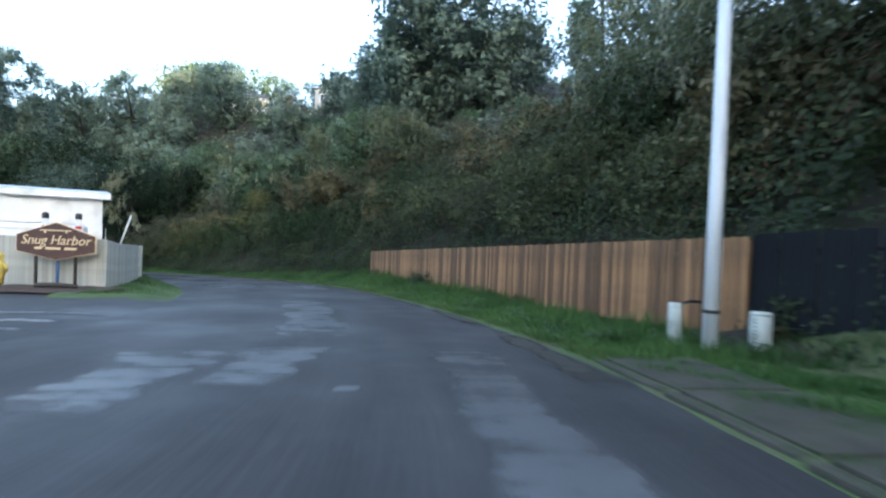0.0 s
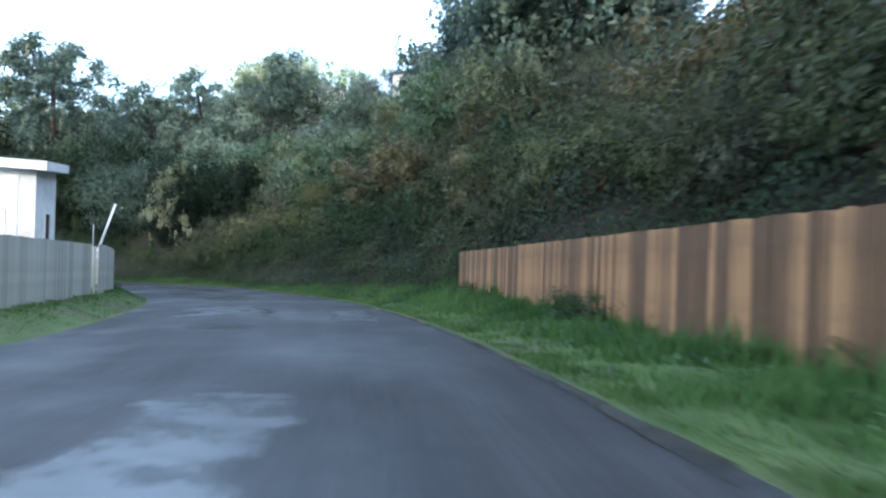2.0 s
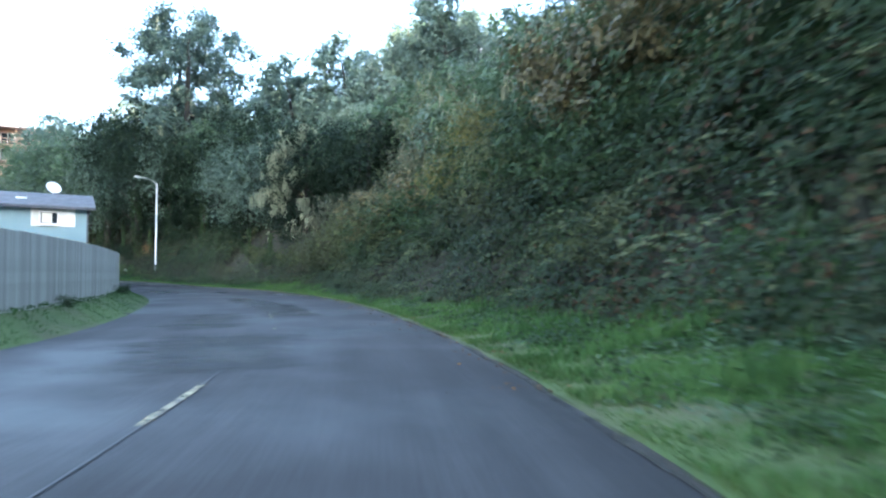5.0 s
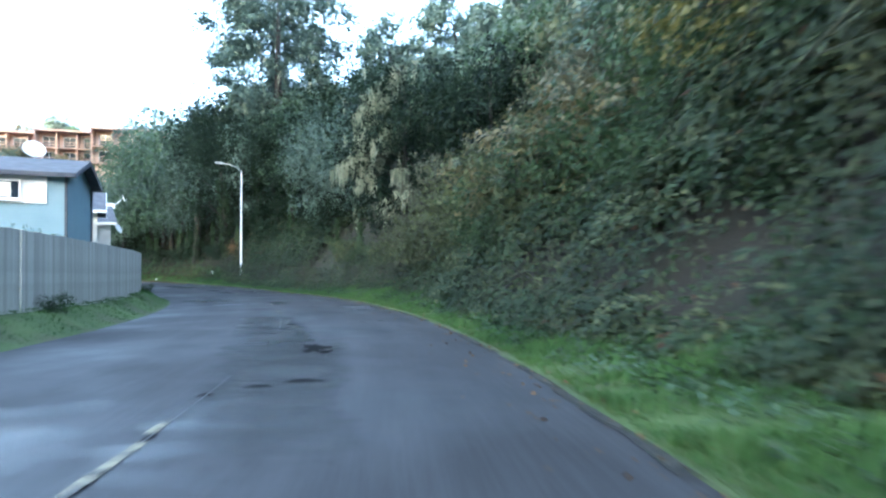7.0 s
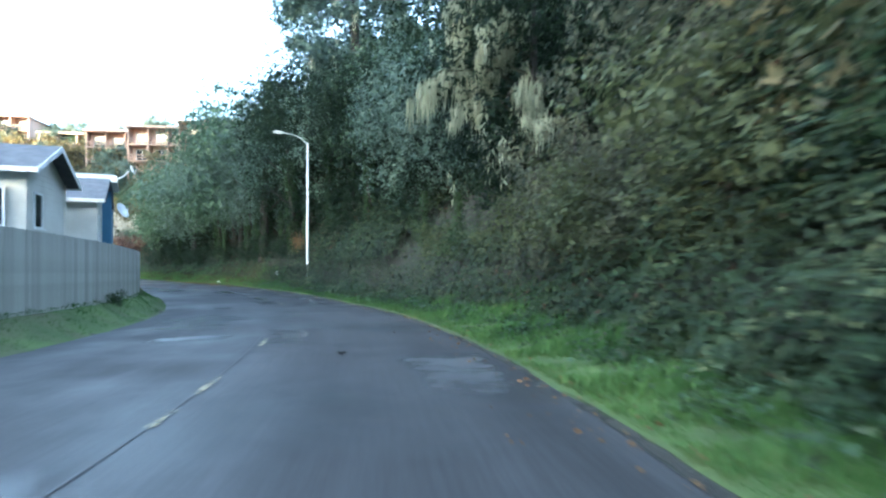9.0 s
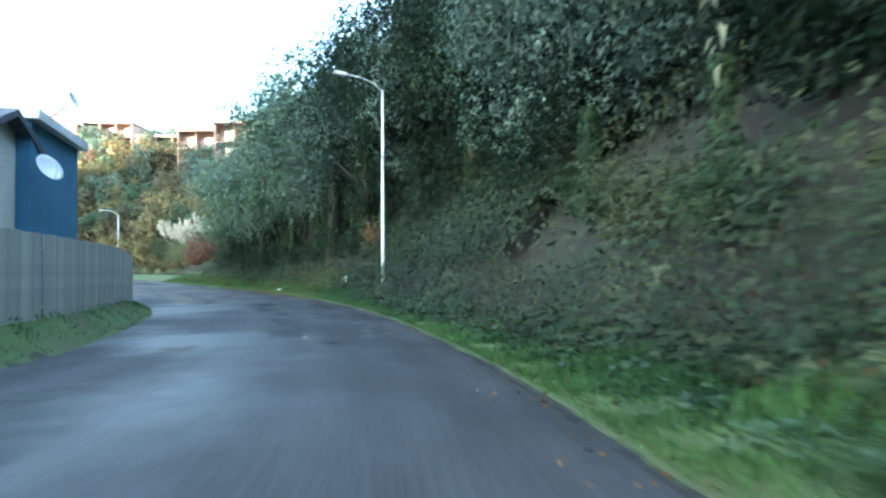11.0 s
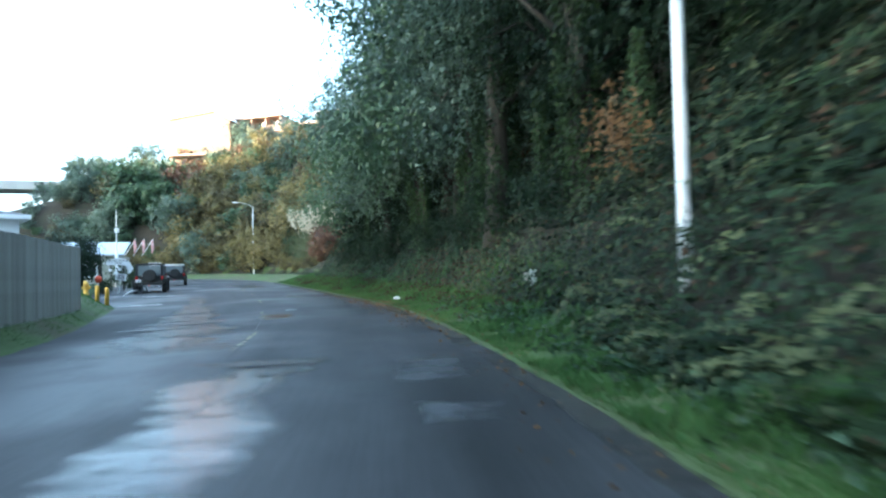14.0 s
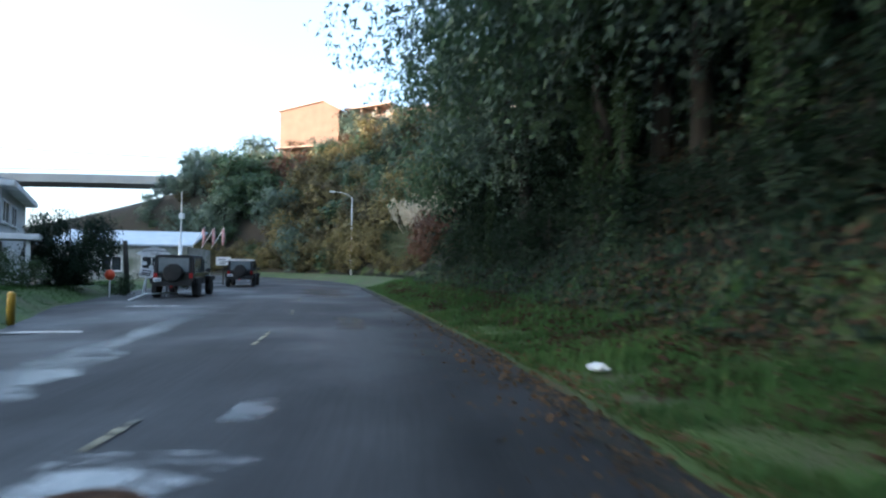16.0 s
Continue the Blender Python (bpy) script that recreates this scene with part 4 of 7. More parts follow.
def grass(name, n, s0, s1, off, depth, side, h, label, seed, mat=M_BLADE, droop=0.75):
    rng = np.random.default_rng(seed)
    s = rng.uniform(s0, s1, n)
    q = rng.random(n) * (np.minimum(depth, thicket(s) + 0.5) if side > 0 else depth)
    d = edge_r(s) + off + q if side > 0 else edge_l(s) - off - q
    xy = np.array([at(a, b) for a, b in zip(s.tolist(), d.tolist())])
    tuft = 0.55 + 0.45 * np.sin(s * 1.9 + d * 2.3) * np.sin(s * 0.7 - d * 1.1) + 0.3 * np.sin(s * 5 + d * 4)
    hh = h * np.clip(tuft, 0.25, 1.7) * (0.35 + np.minimum(q / 1.2, 1) * 0.9) * rng.uniform(0.6, 1.3, n)
    P = np.c_[xy, height(s, d) + 0.06 + hh * 0.42]
    a = rng.uniform(0, 2 * math.pi, n)
    lean = rng.uniform(0.1, droop, n)
    A = np.c_[np.cos(a) * lean, np.sin(a) * lean, np.ones(n)] * hh[:, None] * 0.5
    B = np.c_[-np.sin(a), np.cos(a), np.zeros(n)] * (0.011 + 0.02 * hh)[:, None]
    tagged(new(name, cards(name, P, A, B, mat)), label, "grass", "", "stuff")


grass("verge_grass", 160000, 9, 150, 0.02, 4.0, 1, 0.29, "long wet green grass along the road's edge", 5)
def weeds(name, n, s0, s1, seed, mat, label):
    """Low leafy plants in clumps through the verge, thicker towards the brambles."""
    rng = np.random.default_rng(seed)
    m = n // 26
    cs = rng.uniform(s0, s1, m)
    ce = 0.35 + (thicket(cs) + 0.35) * rng.random(m) ** 0.6
    cs, ce = np.repeat(cs, 26), np.repeat(ce, 26)
    k = len(cs)
    high = np.repeat(rng.uniform(0.06, 0.34, m), 26)
    s, d = cs + rng.normal(0, .16, k), edge_r(cs) + ce + rng.normal(0, .16, k)
    xy = np.array([at(a, b) for a, b in zip(s.tolist(), d.tolist())])
    P = np.c_[xy, height(s, d) + 0.08 + high * rng.random(k) ** 0.6]
    A, B = leaf_axes(rng, k, 0.085, 0.7, 0.6)
    tagged(new(name, cards(name, P, A, B, mat)), label, "weeds", "", "stuff")


weeds("verge_weeds", 30000, 10, 116, 21, M_LEAF_MID, "low leafy green weeds scattered through the verge")
weeds("dark_verge_weeds", 20000, 38, 118, 22, M_LEAF_MID_DIM, "creeping dark green leaves spilling from the bank")
grass("verge_edge_grass", 46000, 9, 150, -0.04, 0.55, 1, 0.17, "short yellow-green grass hanging over the road's edge", 15, M_BLADE_PALE, 1.3)
grass("fence_grass", 26000, 11, 46, 1.0, 3.4, 1, 0.42, "tall lush grass tufts below the redwood fence", 16, M_BLADE, 0.9)
grass("bank_grass", 17000, 116, 146, 1.5, 2.0, 1, 0.4, "long drooping blue-green grass under the trees", 17, M_BLADE_DEEP, 1.2)
grass("shade_verge_grass", 22000, 108, 150, 0.0, 1.3, 1, 0.2, "soft pale green grass beside the road under the trees", 18, M_BLADE_PALE, 1.2)
weeds("leaf_litter", 17000, 112, 146, 23, M_LEAF_DEAD, "brown fallen leaves and dead stems below the trees")
grass("kerb_grass", 42000, -6, 12, 0.22, 5.0, 1, 0.16, "thin short grass and weeds by the pavement", 8)
grass("strip_grass", 60000, 24, 150, 0.02, 3.4, -1, 0.09, "short green grass in front of the fence", 6)

# ---- fences ----
def board(w, h, t, jag, mat):
    g = Geo()
    g.prism([(-w / 2, -0.12), (w / 2, -0.12), (w / 2, h - jag), (w / 2 - .012, h), (-w / 2 + .012, h), (-w / 2, h - jag * .4)], -t / 2, t / 2)
    return g.data("board", mat)


def fence(name, pts, h, w, mat, label, seed, back=1.0, gap=0.008):
    """Boards side by side along plan points (x, y, z), with posts and rails behind."""
    rng = random.Random(seed)
    root = thing(name, Matrix.Translation(pts[0]), label, "fence")
    o = Vector(pts[0])
    meshes = [board(w - gap, h, 0.02, j, mat) for j in (0.0, 0.006, 0.014)]
    run = [Vector(p) for p in pts]
    acc, todo = 0.0, 0.0
    post = Geo().box(0, 0, -0.3, 0.09, 0.09, h + 0.22, b=0.006).data("post", mat)
    for a, b in zip(run, run[1:]):
        L = (b - a).xy.length
        yaw = math.atan2(b.y - a.y, b.x - a.x)
        rot = Matrix.Rotation(yaw, 4, 'Z')
        side = rot @ Vector((0, back, 0))
        for k in (0.3, h - 0.35):
            g = Geo().tube([(0, 0, 0), tuple(b - a)], 0.035, 4)
            part("rail", g, mat, root, m=Matrix.Translation(a - o + side * 0.05 + Vector((0, 0, k))))
        while todo < acc + L:
            f = (todo - acc) / L
            p = a.lerp(b, f) - o
            tilt = Matrix.Rotation(radians(rng.gauss(0, 0.35 if gap > 0.004 else 0.12)), 4, 'Y')
            part("board", rng.choice(meshes), mat, root, m=Matrix.Translation(p + side * rng.uniform(-.005, .004) + Vector((0, 0, rng.uniform(-.016, .012)))) @ rot @ tilt)
            todo += w
        part("post", post, mat, root, m=Matrix.Translation(a - o + side * 0.13) @ rot)
        acc += L
    return root


def curve_pts(s0, s1, d0, d1, n, up=0.0):
    out = []
    for i in range(n + 1):
        k = i / n
        s, d = s0 + (s1 - s0) * k, d0 + (d1 - d0) * k
        x, y = at(s, d)
        out.append((x, y, float(height(s, d)) + up))
    return out


def line_pts(a, b, n):
    return [(a[0] + (b[0] - a[0]) * i / n, a[1] + (b[1] - a[1]) * i / n, a[2] + (b[2] - a[2]) * i / n) for i in range(n + 1)]


fence("redwood_fence", line_pts((6.3, 11.1, -0.30), (-5.0, 37.1, -1.62), 12), 2.0, 0.145, M_REDWOOD, "new red-brown wooden board fence below the brambles", 1, back=-1.0)
fence("dark_fence", line_pts((6.45, 11.0, -0.75), (12.6, -6.0, 0.25), 6), 2.5, 0.2, M_DARKPANEL, "tall dark-stained board fence beside the pavement", 2, back=1.0)
fence("grey_fence", [(-38, 23.7, -1.15), (-32, 23.6, -1.18), (-26, 23.5, -1.2), (-20, 23.4, -1.23), (-14.75, 23.3, -1.25)] + curve_pts(28.4, 41.2, -9.1, -8.4, 6, -0.05)[1:], 2.08, 0.15, M_GREYWOOD, "weathered grey board fence with a corner", 3, gap=0.002)
fence("grey_fence", curve_pts(41.5, 68, -8.2, -8.45, 10, -0.05), 2.1, 0.15, M_GREYWOOD, "weathered grey board fence beside the grass", 4, gap=0.002)
fence("grey_fence", curve_pts(68.2, 96, -8.45, -7.7, 10, -0.05), 2.1, 0.15, M_GREYWOOD, "weathered grey board fence beside the grass", 5, gap=0.002)
fence("grey_fence", curve_pts(96.2, 109, -7.7, -7.65, 5, -0.05) + curve_pts(109, 121.5, -7.65, -8.95, 5, -0.05)[1:], 2.1, 0.15, M_GREYWOOD, "weathered greenish board fence ending by a hydrant", 6, gap=0.002)

# ---- street lamps and poles ----
def street_lamp(m, h, reach, label, turn=180.0):
    root = thing("street_lamp", m, label, "street lamp")
    part("pole", Geo().tube([(0, 0, -0.3), (0, 0, 0.4), (0, 0, h)], [.105, .10, .055], 14), M_GALV, root, flat=False)
    part("base_collar", Geo().lathe([(.15, 0), (.15, .05), (.12, .09), (.12, .14)], 16), M_GALV, root)
    q = Matrix.Rotation(radians(turn), 4, 'Z')
    arm = [(0, 0, h - .12), (reach * .25, 0, h + .28), (reach * .6, 0, h + .46), (reach, 0, h + .5)]
    part("arm", Geo().tube(arm, [.04, .036, .032, .03], 8), M_GALV, root, m=q, flat=False)
    part("lamp_head", Geo().prism([(reach - .05, h + .44), (reach + .1, h + .4), (reach + .55, h + .43), (reach + .62, h + .5), (reach + .5, h + .58), (reach, h + .56)], -.13, .13), M_WHITE, root, "grey lamp head", m=q)
    return root


lamp_a = Matrix.Translation((-66.6, 74.8, -4.0)) @ Matrix.Rotation(heading(112), 4, 'Z')
street_lamp(lamp_a, 10.2, 2.0, "galvanised steel street lamp with a curved arm over the road")
street_lamp(Matrix.Translation((-134.0, 61.3, -4.6)) @ Matrix.Rotation(heading(165), 4, 'Z'), 9.0, 2.0, "far galvanised street lamp at the bend")

pole = thing("steel_pole", pose(5.41, 10.66, -0.74), "tall galvanised steel pole with a dark band on the pavement", "pole")
part("shaft", Geo().tube([(0, 0, -.3), (0, 0, 3), (0, 0, 11)], [.15, .145, .11], 18), M_GALV, pole, flat=False)
part("band", Geo().tube([(0, 0, .87), (0, 0, .94)], .156, 18), M_BLACK, pole, "black strap round the pole")

# ---- road surface details ----
def blob(name, s0, d0, ls, ld, mat, label, seed, wob=0.22, up=0.006, square=False, kind_="structure", cat="road patch"):
    """A flat uneven patch on the road, ls long and ld wide about (s0, d0)."""
    rng = random.Random(seed)
    n, out = 44, []
    ph = [rng.uniform(0, 6.28) for _ in range(4)]
    for i in range(n):
        a = 2 * math.pi * i / n
        c, q = math.cos(a), math.sin(a)
        k = 1 / max(abs(c), abs(q)) if square else 1.0
        k *= 1 + wob * (0.5 * math.sin(3 * a + ph[0]) + 0.35 * math.sin(5 * a + ph[1]) + 0.3 * math.sin(9 * a + ph[2]) + 0.2 * math.sin(15 * a + ph[3])) + rng.uniform(-.3, .3) * wob
        out.append((s0 + c * k * ls / 2, d0 + q * k * ld / 2))
    v, f, sd = [], [], []
    for r in (0.0, 0.35, 0.7, 1.0):
        for s, d in out:
            s, d = s0 + (s - s0) * r, d0 + (d - d0) * r
            x, y = at(s, d)
            sd.append((s, d))
            v.append((x, y, crown(s, d) + up - (0.004 if r == 1 else 0)))
    for k in range(3):
        f += [(k * n + i, k * n + (i + 1) % n, (k + 1) * n + (i + 1) % n, (k + 1) * n + i) for i in range(n)]
    g = Geo()
    g.v, g.f = v, f
    me = g.data(name, mat, False)
    rim = me.attributes.new("rim", 'FLOAT', 'POINT')
    rim.data.foreach_set("value", [r for r in (0.0, 0.35, 0.7, 1.0) for _ in range(n)])
    lane_attribute(me, sd)
    return tagged(new(name, me), label, cat, "", kind_)


M_PUDDLE = shader("puddle", (.035, .038, .041), (.055, .058, .062), 1.0, 30, 0.27, 0.05, 0.002, spec=0.6)
M_TAR = shader("broken_tar", (.004, .004, .0045), (.009, .009, .0095), 2, 60, 0.9, 0.4, 0.004, spec=0.06)
M_LINE = shader("worn_line", (.15, .14, .095), (.36, .33, .20), 2.5, 60, 0.7, 0.2, 0.003, dirt=(.07, .07, .065), dirt_scale=3)
M_LINEW = shader("pale_line", (.32, .32, .31), (.5, .5, .49), 2.5, 60, 0.7, 0.2, 0.003, dirt=(.1, .1, .1), dirt_scale=3)
M_IRON = shader("rusty_cast_iron", (.022, .013, .008), (.085, .042, .018), 6, 60, 0.85, 0.6, 0.004, spec=0.15)

def broken_edge(m, scale=2.2, soft_=0.16, least=0.10, fray=0.55, cover=1.0):
    """Lets a thin patch wear away unevenly towards its rim."""
    N, L = m.node_tree.nodes, m.node_tree.links
    at_, lane, n, n2 = N.new("ShaderNodeAttribute"), N.new("ShaderNodeAttribute"), N.new("ShaderNodeTexNoise"), N.new("ShaderNodeMath")
    at_.attribute_name, lane.attribute_name = "rim", "lane"
    mp = N.new("ShaderNodeMapping")
    mp.inputs["Scale"].default_value = (1.5, 0.55, 1.0)
    n.inputs["Scale"].default_value, n.inputs["Detail"].default_value, n.inputs["Roughness"].default_value = scale, 7.0, 0.62
    L.new(lane.outputs["Vector"], mp.inputs[0])
    L.new(mp.outputs[0], n.inputs["Vector"])
    n2.operation = 'MULTIPLY_ADD'
    n2.inputs[1].default_value = -fray
    L.new(at_.outputs["Fac"], n2.inputs[0])
    L.new(n.outputs["Fac"], n2.inputs[2])
    r = N.new("ShaderNodeMapRange")
    r.inputs[1].default_value, r.inputs[2].default_value, r.inputs[4].default_value = least - soft_ / 2, least + soft_ / 2, cover
    L.new(n2.outputs[0], r.inputs[0])
    tr, mix = N.new("ShaderNodeBsdfTransparent"), N.new("ShaderNodeMixShader")
    L.new(r.outputs[0], mix.inputs[0])
    L.new(tr.outputs[0], mix.inputs[1])
    L.new(N["Principled BSDF"].outputs[0], mix.inputs[2])
    L.new(mix.outputs[0], N["Material Output"].inputs["Surface"])


broken_edge(M_WET, 1.5, 0.2, 0.41, 0.22, 0.85)
M_SHEEN = shader("damp_sheen", (.045, .048, .052), (.08, .084, .09), 0.9, 45, 0.26, 0.25, 0.003, spec=0.6)
broken_edge(M_SHEEN, 1.0, 0.34, 0.38, 0.4, 0.85)
M_SHINE = shader("wet_shine", (.055, .059, .064), (.105, .11, .117), 0.9, 45, 0.24, 0.25, 0.003, spec=0.6)
broken_edge(M_SHINE, 0.9, 0.2, 0.38, 0.30, 0.9)
broken_edge(M_PUDDLE, 1.4, 0.22)
broken_edge(M_LINE, 5.0, 0.2, 0.44, 0.0, 0.9)
# Pale base colour stands in for sky reflected in the wet collar
M_COLLAR = shader("wet_concrete_collar", (.10, .104, .11), (.21, .215, .22), 2.0, 45, 0.22, 0.3, 0.004, spec=0.6)
broken_edge(M_COLLAR, 2.0, 0.14, 0.40, 0.25, 0.95)
M_SOIL = shader("edge_soil", (.012, .012, .010), (.030, .030, .022), 1.5, 40, 0.9, 0.7, 0.02)
broken_edge(M_SOIL, 1.0, 0.3, 0.22, 0.6, 0.85)
M_SEAM = shader("tar_seam", (.022, .022, .023), (.038, .038, .040), 2, 60, 0.6, 0.4, 0.004)
PALE = "pale worn patch in the damp asphalt"


def patch(name, s0, s1, near, far, mat, label, seed, up=0.006, power=4.0, cat="road patch", top=None):
    """A thin worn area from s0 to s1 along the road; near and far are its offsets at both ends. It frays towards its rim."""
    rng = random.Random(seed)
    nu, nv = max(4, min(40, int((s1 - s0) / 0.25))), 8
    v, sd, rim = [], [], []
    ph = [rng.uniform(0, 6.28) for _ in range(4)]
    for i in range(nu + 1):
        k = i / nu
        s = s0 + (s1 - s0) * k
        l, r = near[0] + (far[0] - near[0]) * k, near[1] + (far[1] - near[1]) * k
        w = (r - l) * 0.07
        l, r = l + w * (math.sin(s * 2.1 + ph[0]) + rng.uniform(-.7, .7)), r + w * (math.sin(s * 1.7 + ph[1]) + rng.uniform(-.7, .7))
        for j in range(nv + 1):
            q = j / nv
            d = l + (r - l) * q
            x, y = at(s, d)
            v.append((x, y, (top(x, y) if top else crown(s, d)) + up - (0.004 if i in (0, nu) or j in (0, nv) else 0)))
            sd.append((s, d))
            rim.append(max(abs(2 * k - 1), abs(2 * q - 1)) ** power)
    g = Geo()
    g.v = v
    g.f = [(i * (nv + 1) + j, i * (nv + 1) + j + 1, (i + 1) * (nv + 1) + j + 1, (i + 1) * (nv + 1) + j) for i in range(nu) for j in range(nv)]
    me = g.data(name, mat, False)
    me.attributes.new("rim", 'FLOAT', 'POINT').data.foreach_set("value", rim)
    lane_attribute(me, sd)
    return tagged(new(name, me), label, cat, "", "structure")


# sharp pale patches
for i, (s0, s1, near, far) in enumerate((
        (5.7, 9.9, (-3.2, -2.1), (-3.7, -2.0)), (7.0, 10.3, (-1.9, -1.0), (-2.0, -0.4)), (3.4, 8.8, (1.05, 2.25), (1.1, 2.1)), (8.6, 10.0, (1.1, 2.2), (0.9, 2.3)), (6.9, 7.3, (-0.25, 0.1), (-0.2, 0.1)),
        (11.2, 22.8, (-1.75, -0.2), (-2.35, -0.65)), (31.2, 36.4, (-0.3, 1.2), (0.05, 1.55)), (33.4, 39.8, (-4.6, -1.75), (-5.2, -2.3)),
        (72.8, 76.2, (0.2, 1.3), (0.15, 1.75)), (79.3, 80.4, (-4.8, -3.0), (-4.8, -3.0)),
        
        (93.8, 95.2, (-0.4, 1.3), (-0.1, 0.9)), (95.3, 95.8, (-0.1, 0.35), (-0.1, 0.35)), (96.3, 97.0, (0.1, 0.6), (0.1, 0.6)), (97.6, 98.2, (-0.15, 0.45), (-0.15, 0.45)), (100.6, 101.3, (-0.15, 0.55), (-0.1, 0.55)), (101.5, 102.9, (-0.1, 0.55), (-0.2, 0.4)),
        (105.2, 106.0, (-0.4, 0.5), (-0.4, 0.5)), (106.8, 108.6, (-0.5, 0.65), (-0.6, 0.55)), (118.9, 119.9, (-2.65, -2.15), (-2.6, -2.15)))):
    patch("road_patch", s0, s1, near, far, M_WET, PALE, 40 + i, 0.006 + 0.0012 * (i % 4), 5.0)
# soft damp areas, some of their sky sheen put into a paler base
for i, (s0, s1, near, far) in enumerate((
        (29.3, 30.6, (-4.3, -1.9), (-4.3, -1.9)), (39.5, 40.4, (-5.0, -2.5), (-5.2, -2.6)), (45.5, 52.0, (-4.6, -0.8), (-5.0, -1.0)), (52.3, 59.2, (-5.2, -2.3), (-5.7, -2.8)),
        (55.5, 64.5, (-2.3, -0.4), (-3.2, -0.6)), (65.0, 71.5, (-3.4, -2.2), (-3.6, -2.4)), (87.5, 88.6, (-5.4, -4.0), (-5.4, -4.0)), (92.3, 94.0, (-4.8, -3.6), (-4.8, -3.6)), (94.5, 97.0, (-2.6, -1.4), (-2.6, -1.4)),
        (108.4, 109.2, (-2.9, -1.2), (-2.9, -1.2)), (119.0, 132.0, (-6.2, -5.3), (-6.2, -5.3)), (138.0, 150.0, (-3.0, -0.4), (-3.6, -0.6)), (126.0, 130.0, (-2.0, -1.2), (-2.0, -1.2)))):
    patch("road_patch", s0, s1, near, far, M_SHEEN, "damp pale sheen on the worn asphalt", 80 + i, 0.005 + 0.0011 * (i % 3), 2.5)
for i, (s0, s1, near, far) in enumerate(((14.2, 15.0, (-10.0, -6.6), (-10.0, -6.4)), (12.3, 13.0, (-9.0, -6.6), (-9.0, -6.6)), (10.4, 11.2, (-8.5, -6.5), (-8.5, -6.4)), (16.6, 17.2, (-10.0, -6.6), (-10.0, -6.6)), (8.0, 9.2, (-7.8, -6.4), (-7.8, -6.4)))):
    patch("road_patch", s0, s1, near, far, M_WET, PALE, 140 + i, 0.012, 4.0, top=lambda x, y: float(land(x, y)) - 0.10)
# wet hollows that shine, partly by a paler base colour
for i, (s0, s1, near, far) in enumerate((
        (62.6, 71.0, (-2.9, -1.2), (-3.0, -2.0)), (97.3, 100.7, (-2.3, -1.4), (-2.6, -1.5)), (103.0, 109.0, (-2.9, -1.5), (-3.4, -1.6)), (101.3, 103.4, (-2.2, -1.4), (-2.4, -1.6)),
        (109.6, 117.6, (-5.6, -3.0), (-6.5, -3.9)), (115.2, 123.4, (-6.5, -3.8), (-6.2, -5.1)), (107.3, 108.5, (-3.1, -1.5), (-3.0, -1.5)), (81.6, 88.0, (-5.5, -3.1), (-6.4, -3.4)), (77.8, 81.6, (-2.3, -1.35), (-2.5, -1.5)))):
    patch("road_patch", s0, s1, near, far, M_SHINE, "wet shining hollow in the worn asphalt", 160 + i, 0.0065 + 0.0011 * (i % 3), 2.2)
# dark soil washed over the road's edge
for i in range(24):
    s0 = 7.0 + i * 6.0
    w0, w1 = np.interp((s0, s0 + 6.6), (7, 14, 24, 40, 98, 108), (0.75, 0.6, 0.28, 0.2, 0.2, 0.5)).tolist()
    patch("edge_soil", s0, s0 + 6.6, (float(edge_r(s0)) - w0, float(edge_r(s0)) + 0.06), (float(edge_r(s0 + 6.6)) - w1, float(edge_r(s0 + 6.6)) + 0.06), M_SOIL, "dark soil and moss washed over the road's edge", 200 + i, 0.013, 2.0, "soil")
for i, (s0, d0, ls, ld) in enumerate(((36.1, -2.75, 0.45, 0.3), (36.8, -2.05, 0.5, 0.26), (35.3, -2.0, 0.35, 0.4), (34.8, -1.95, 0.25, 0.2), (62.6, -1.3, 1.0, 0.42), (62.1, -1.1, 0.4, 0.25), (59.5, -1.2, 0.25, 0.45), (59.2, -1.7, 0.2, 0.3), (58.8, -2.2, 0.2, 0.16), (57.2, -2.16, 0.25, 0.08), (56.2, -2.14, 0.3, 0.09), (67.7, -1.95, 0.22, 0.45), (66.8, -2.1, 0.16, 0.2), (68.4, -3.1, 0.18, 0.2), (68.2, 0.5, 0.2, 0.14), (67.9, -0.04, 0.16, 0.14), (76.4, -0.8, 0.4, 0.14), (18.1, -1.6, .16, .14), (93.2, -0.9, 0.2, 0.3))):
    blob("pothole", s0, d0, ls, ld, M_TAR, "dark broken pothole in the asphalt", 90 + i, 0.5, 0.0135, cat="pothole")
for i, (s0, d0, ls, ld) in enumerate(((63.7, -2.1, 1.2, 0.35), (64.3, -1.7, 2.4, 0.7), (107.2, -2.3, 2.2, 0.6), (99.0, -2.0, 2.2, 0.5), (112.0, -4.6, 3.0, 1.2), (85, -4.7, 2.6, 0.8))):
    blob("puddle", s0, d0, ls, ld, M_PUDDLE, "shallow puddle mirroring the sky", 120 + i, 0.35, 0.0125, cat="puddle")


def stripe(name, s0, s1, d0, d1, w, mat, label):
    v, f, sd = [], [], []
    n = max(2, int(abs(s1 - s0) / 0.3))
    for i in range(n + 1):
        k = i / n
        s, d = s0 + (s1 - s0) * k, d0 + (d1 - d0) * k
        ww = w * (0.85 + 0.15 * math.sin(i * 2.3 + s0))
        for q in (-.5, .5):
            x, y = at(s, d + q * ww)
            sd.append((s, d + q * ww))
            v.append((x, y, crown(s, d) + 0.015))
    f = [(2 * i, 2 * i + 1, 2 * i + 3, 2 * i + 2) for i in range(n)]
    g = Geo()
    g.v, g.f = v, f
    me = g.data(name, mat)
    lane_attribute(me, sd)
    return tagged(new(name, me), label, "road marking", "", "structure")


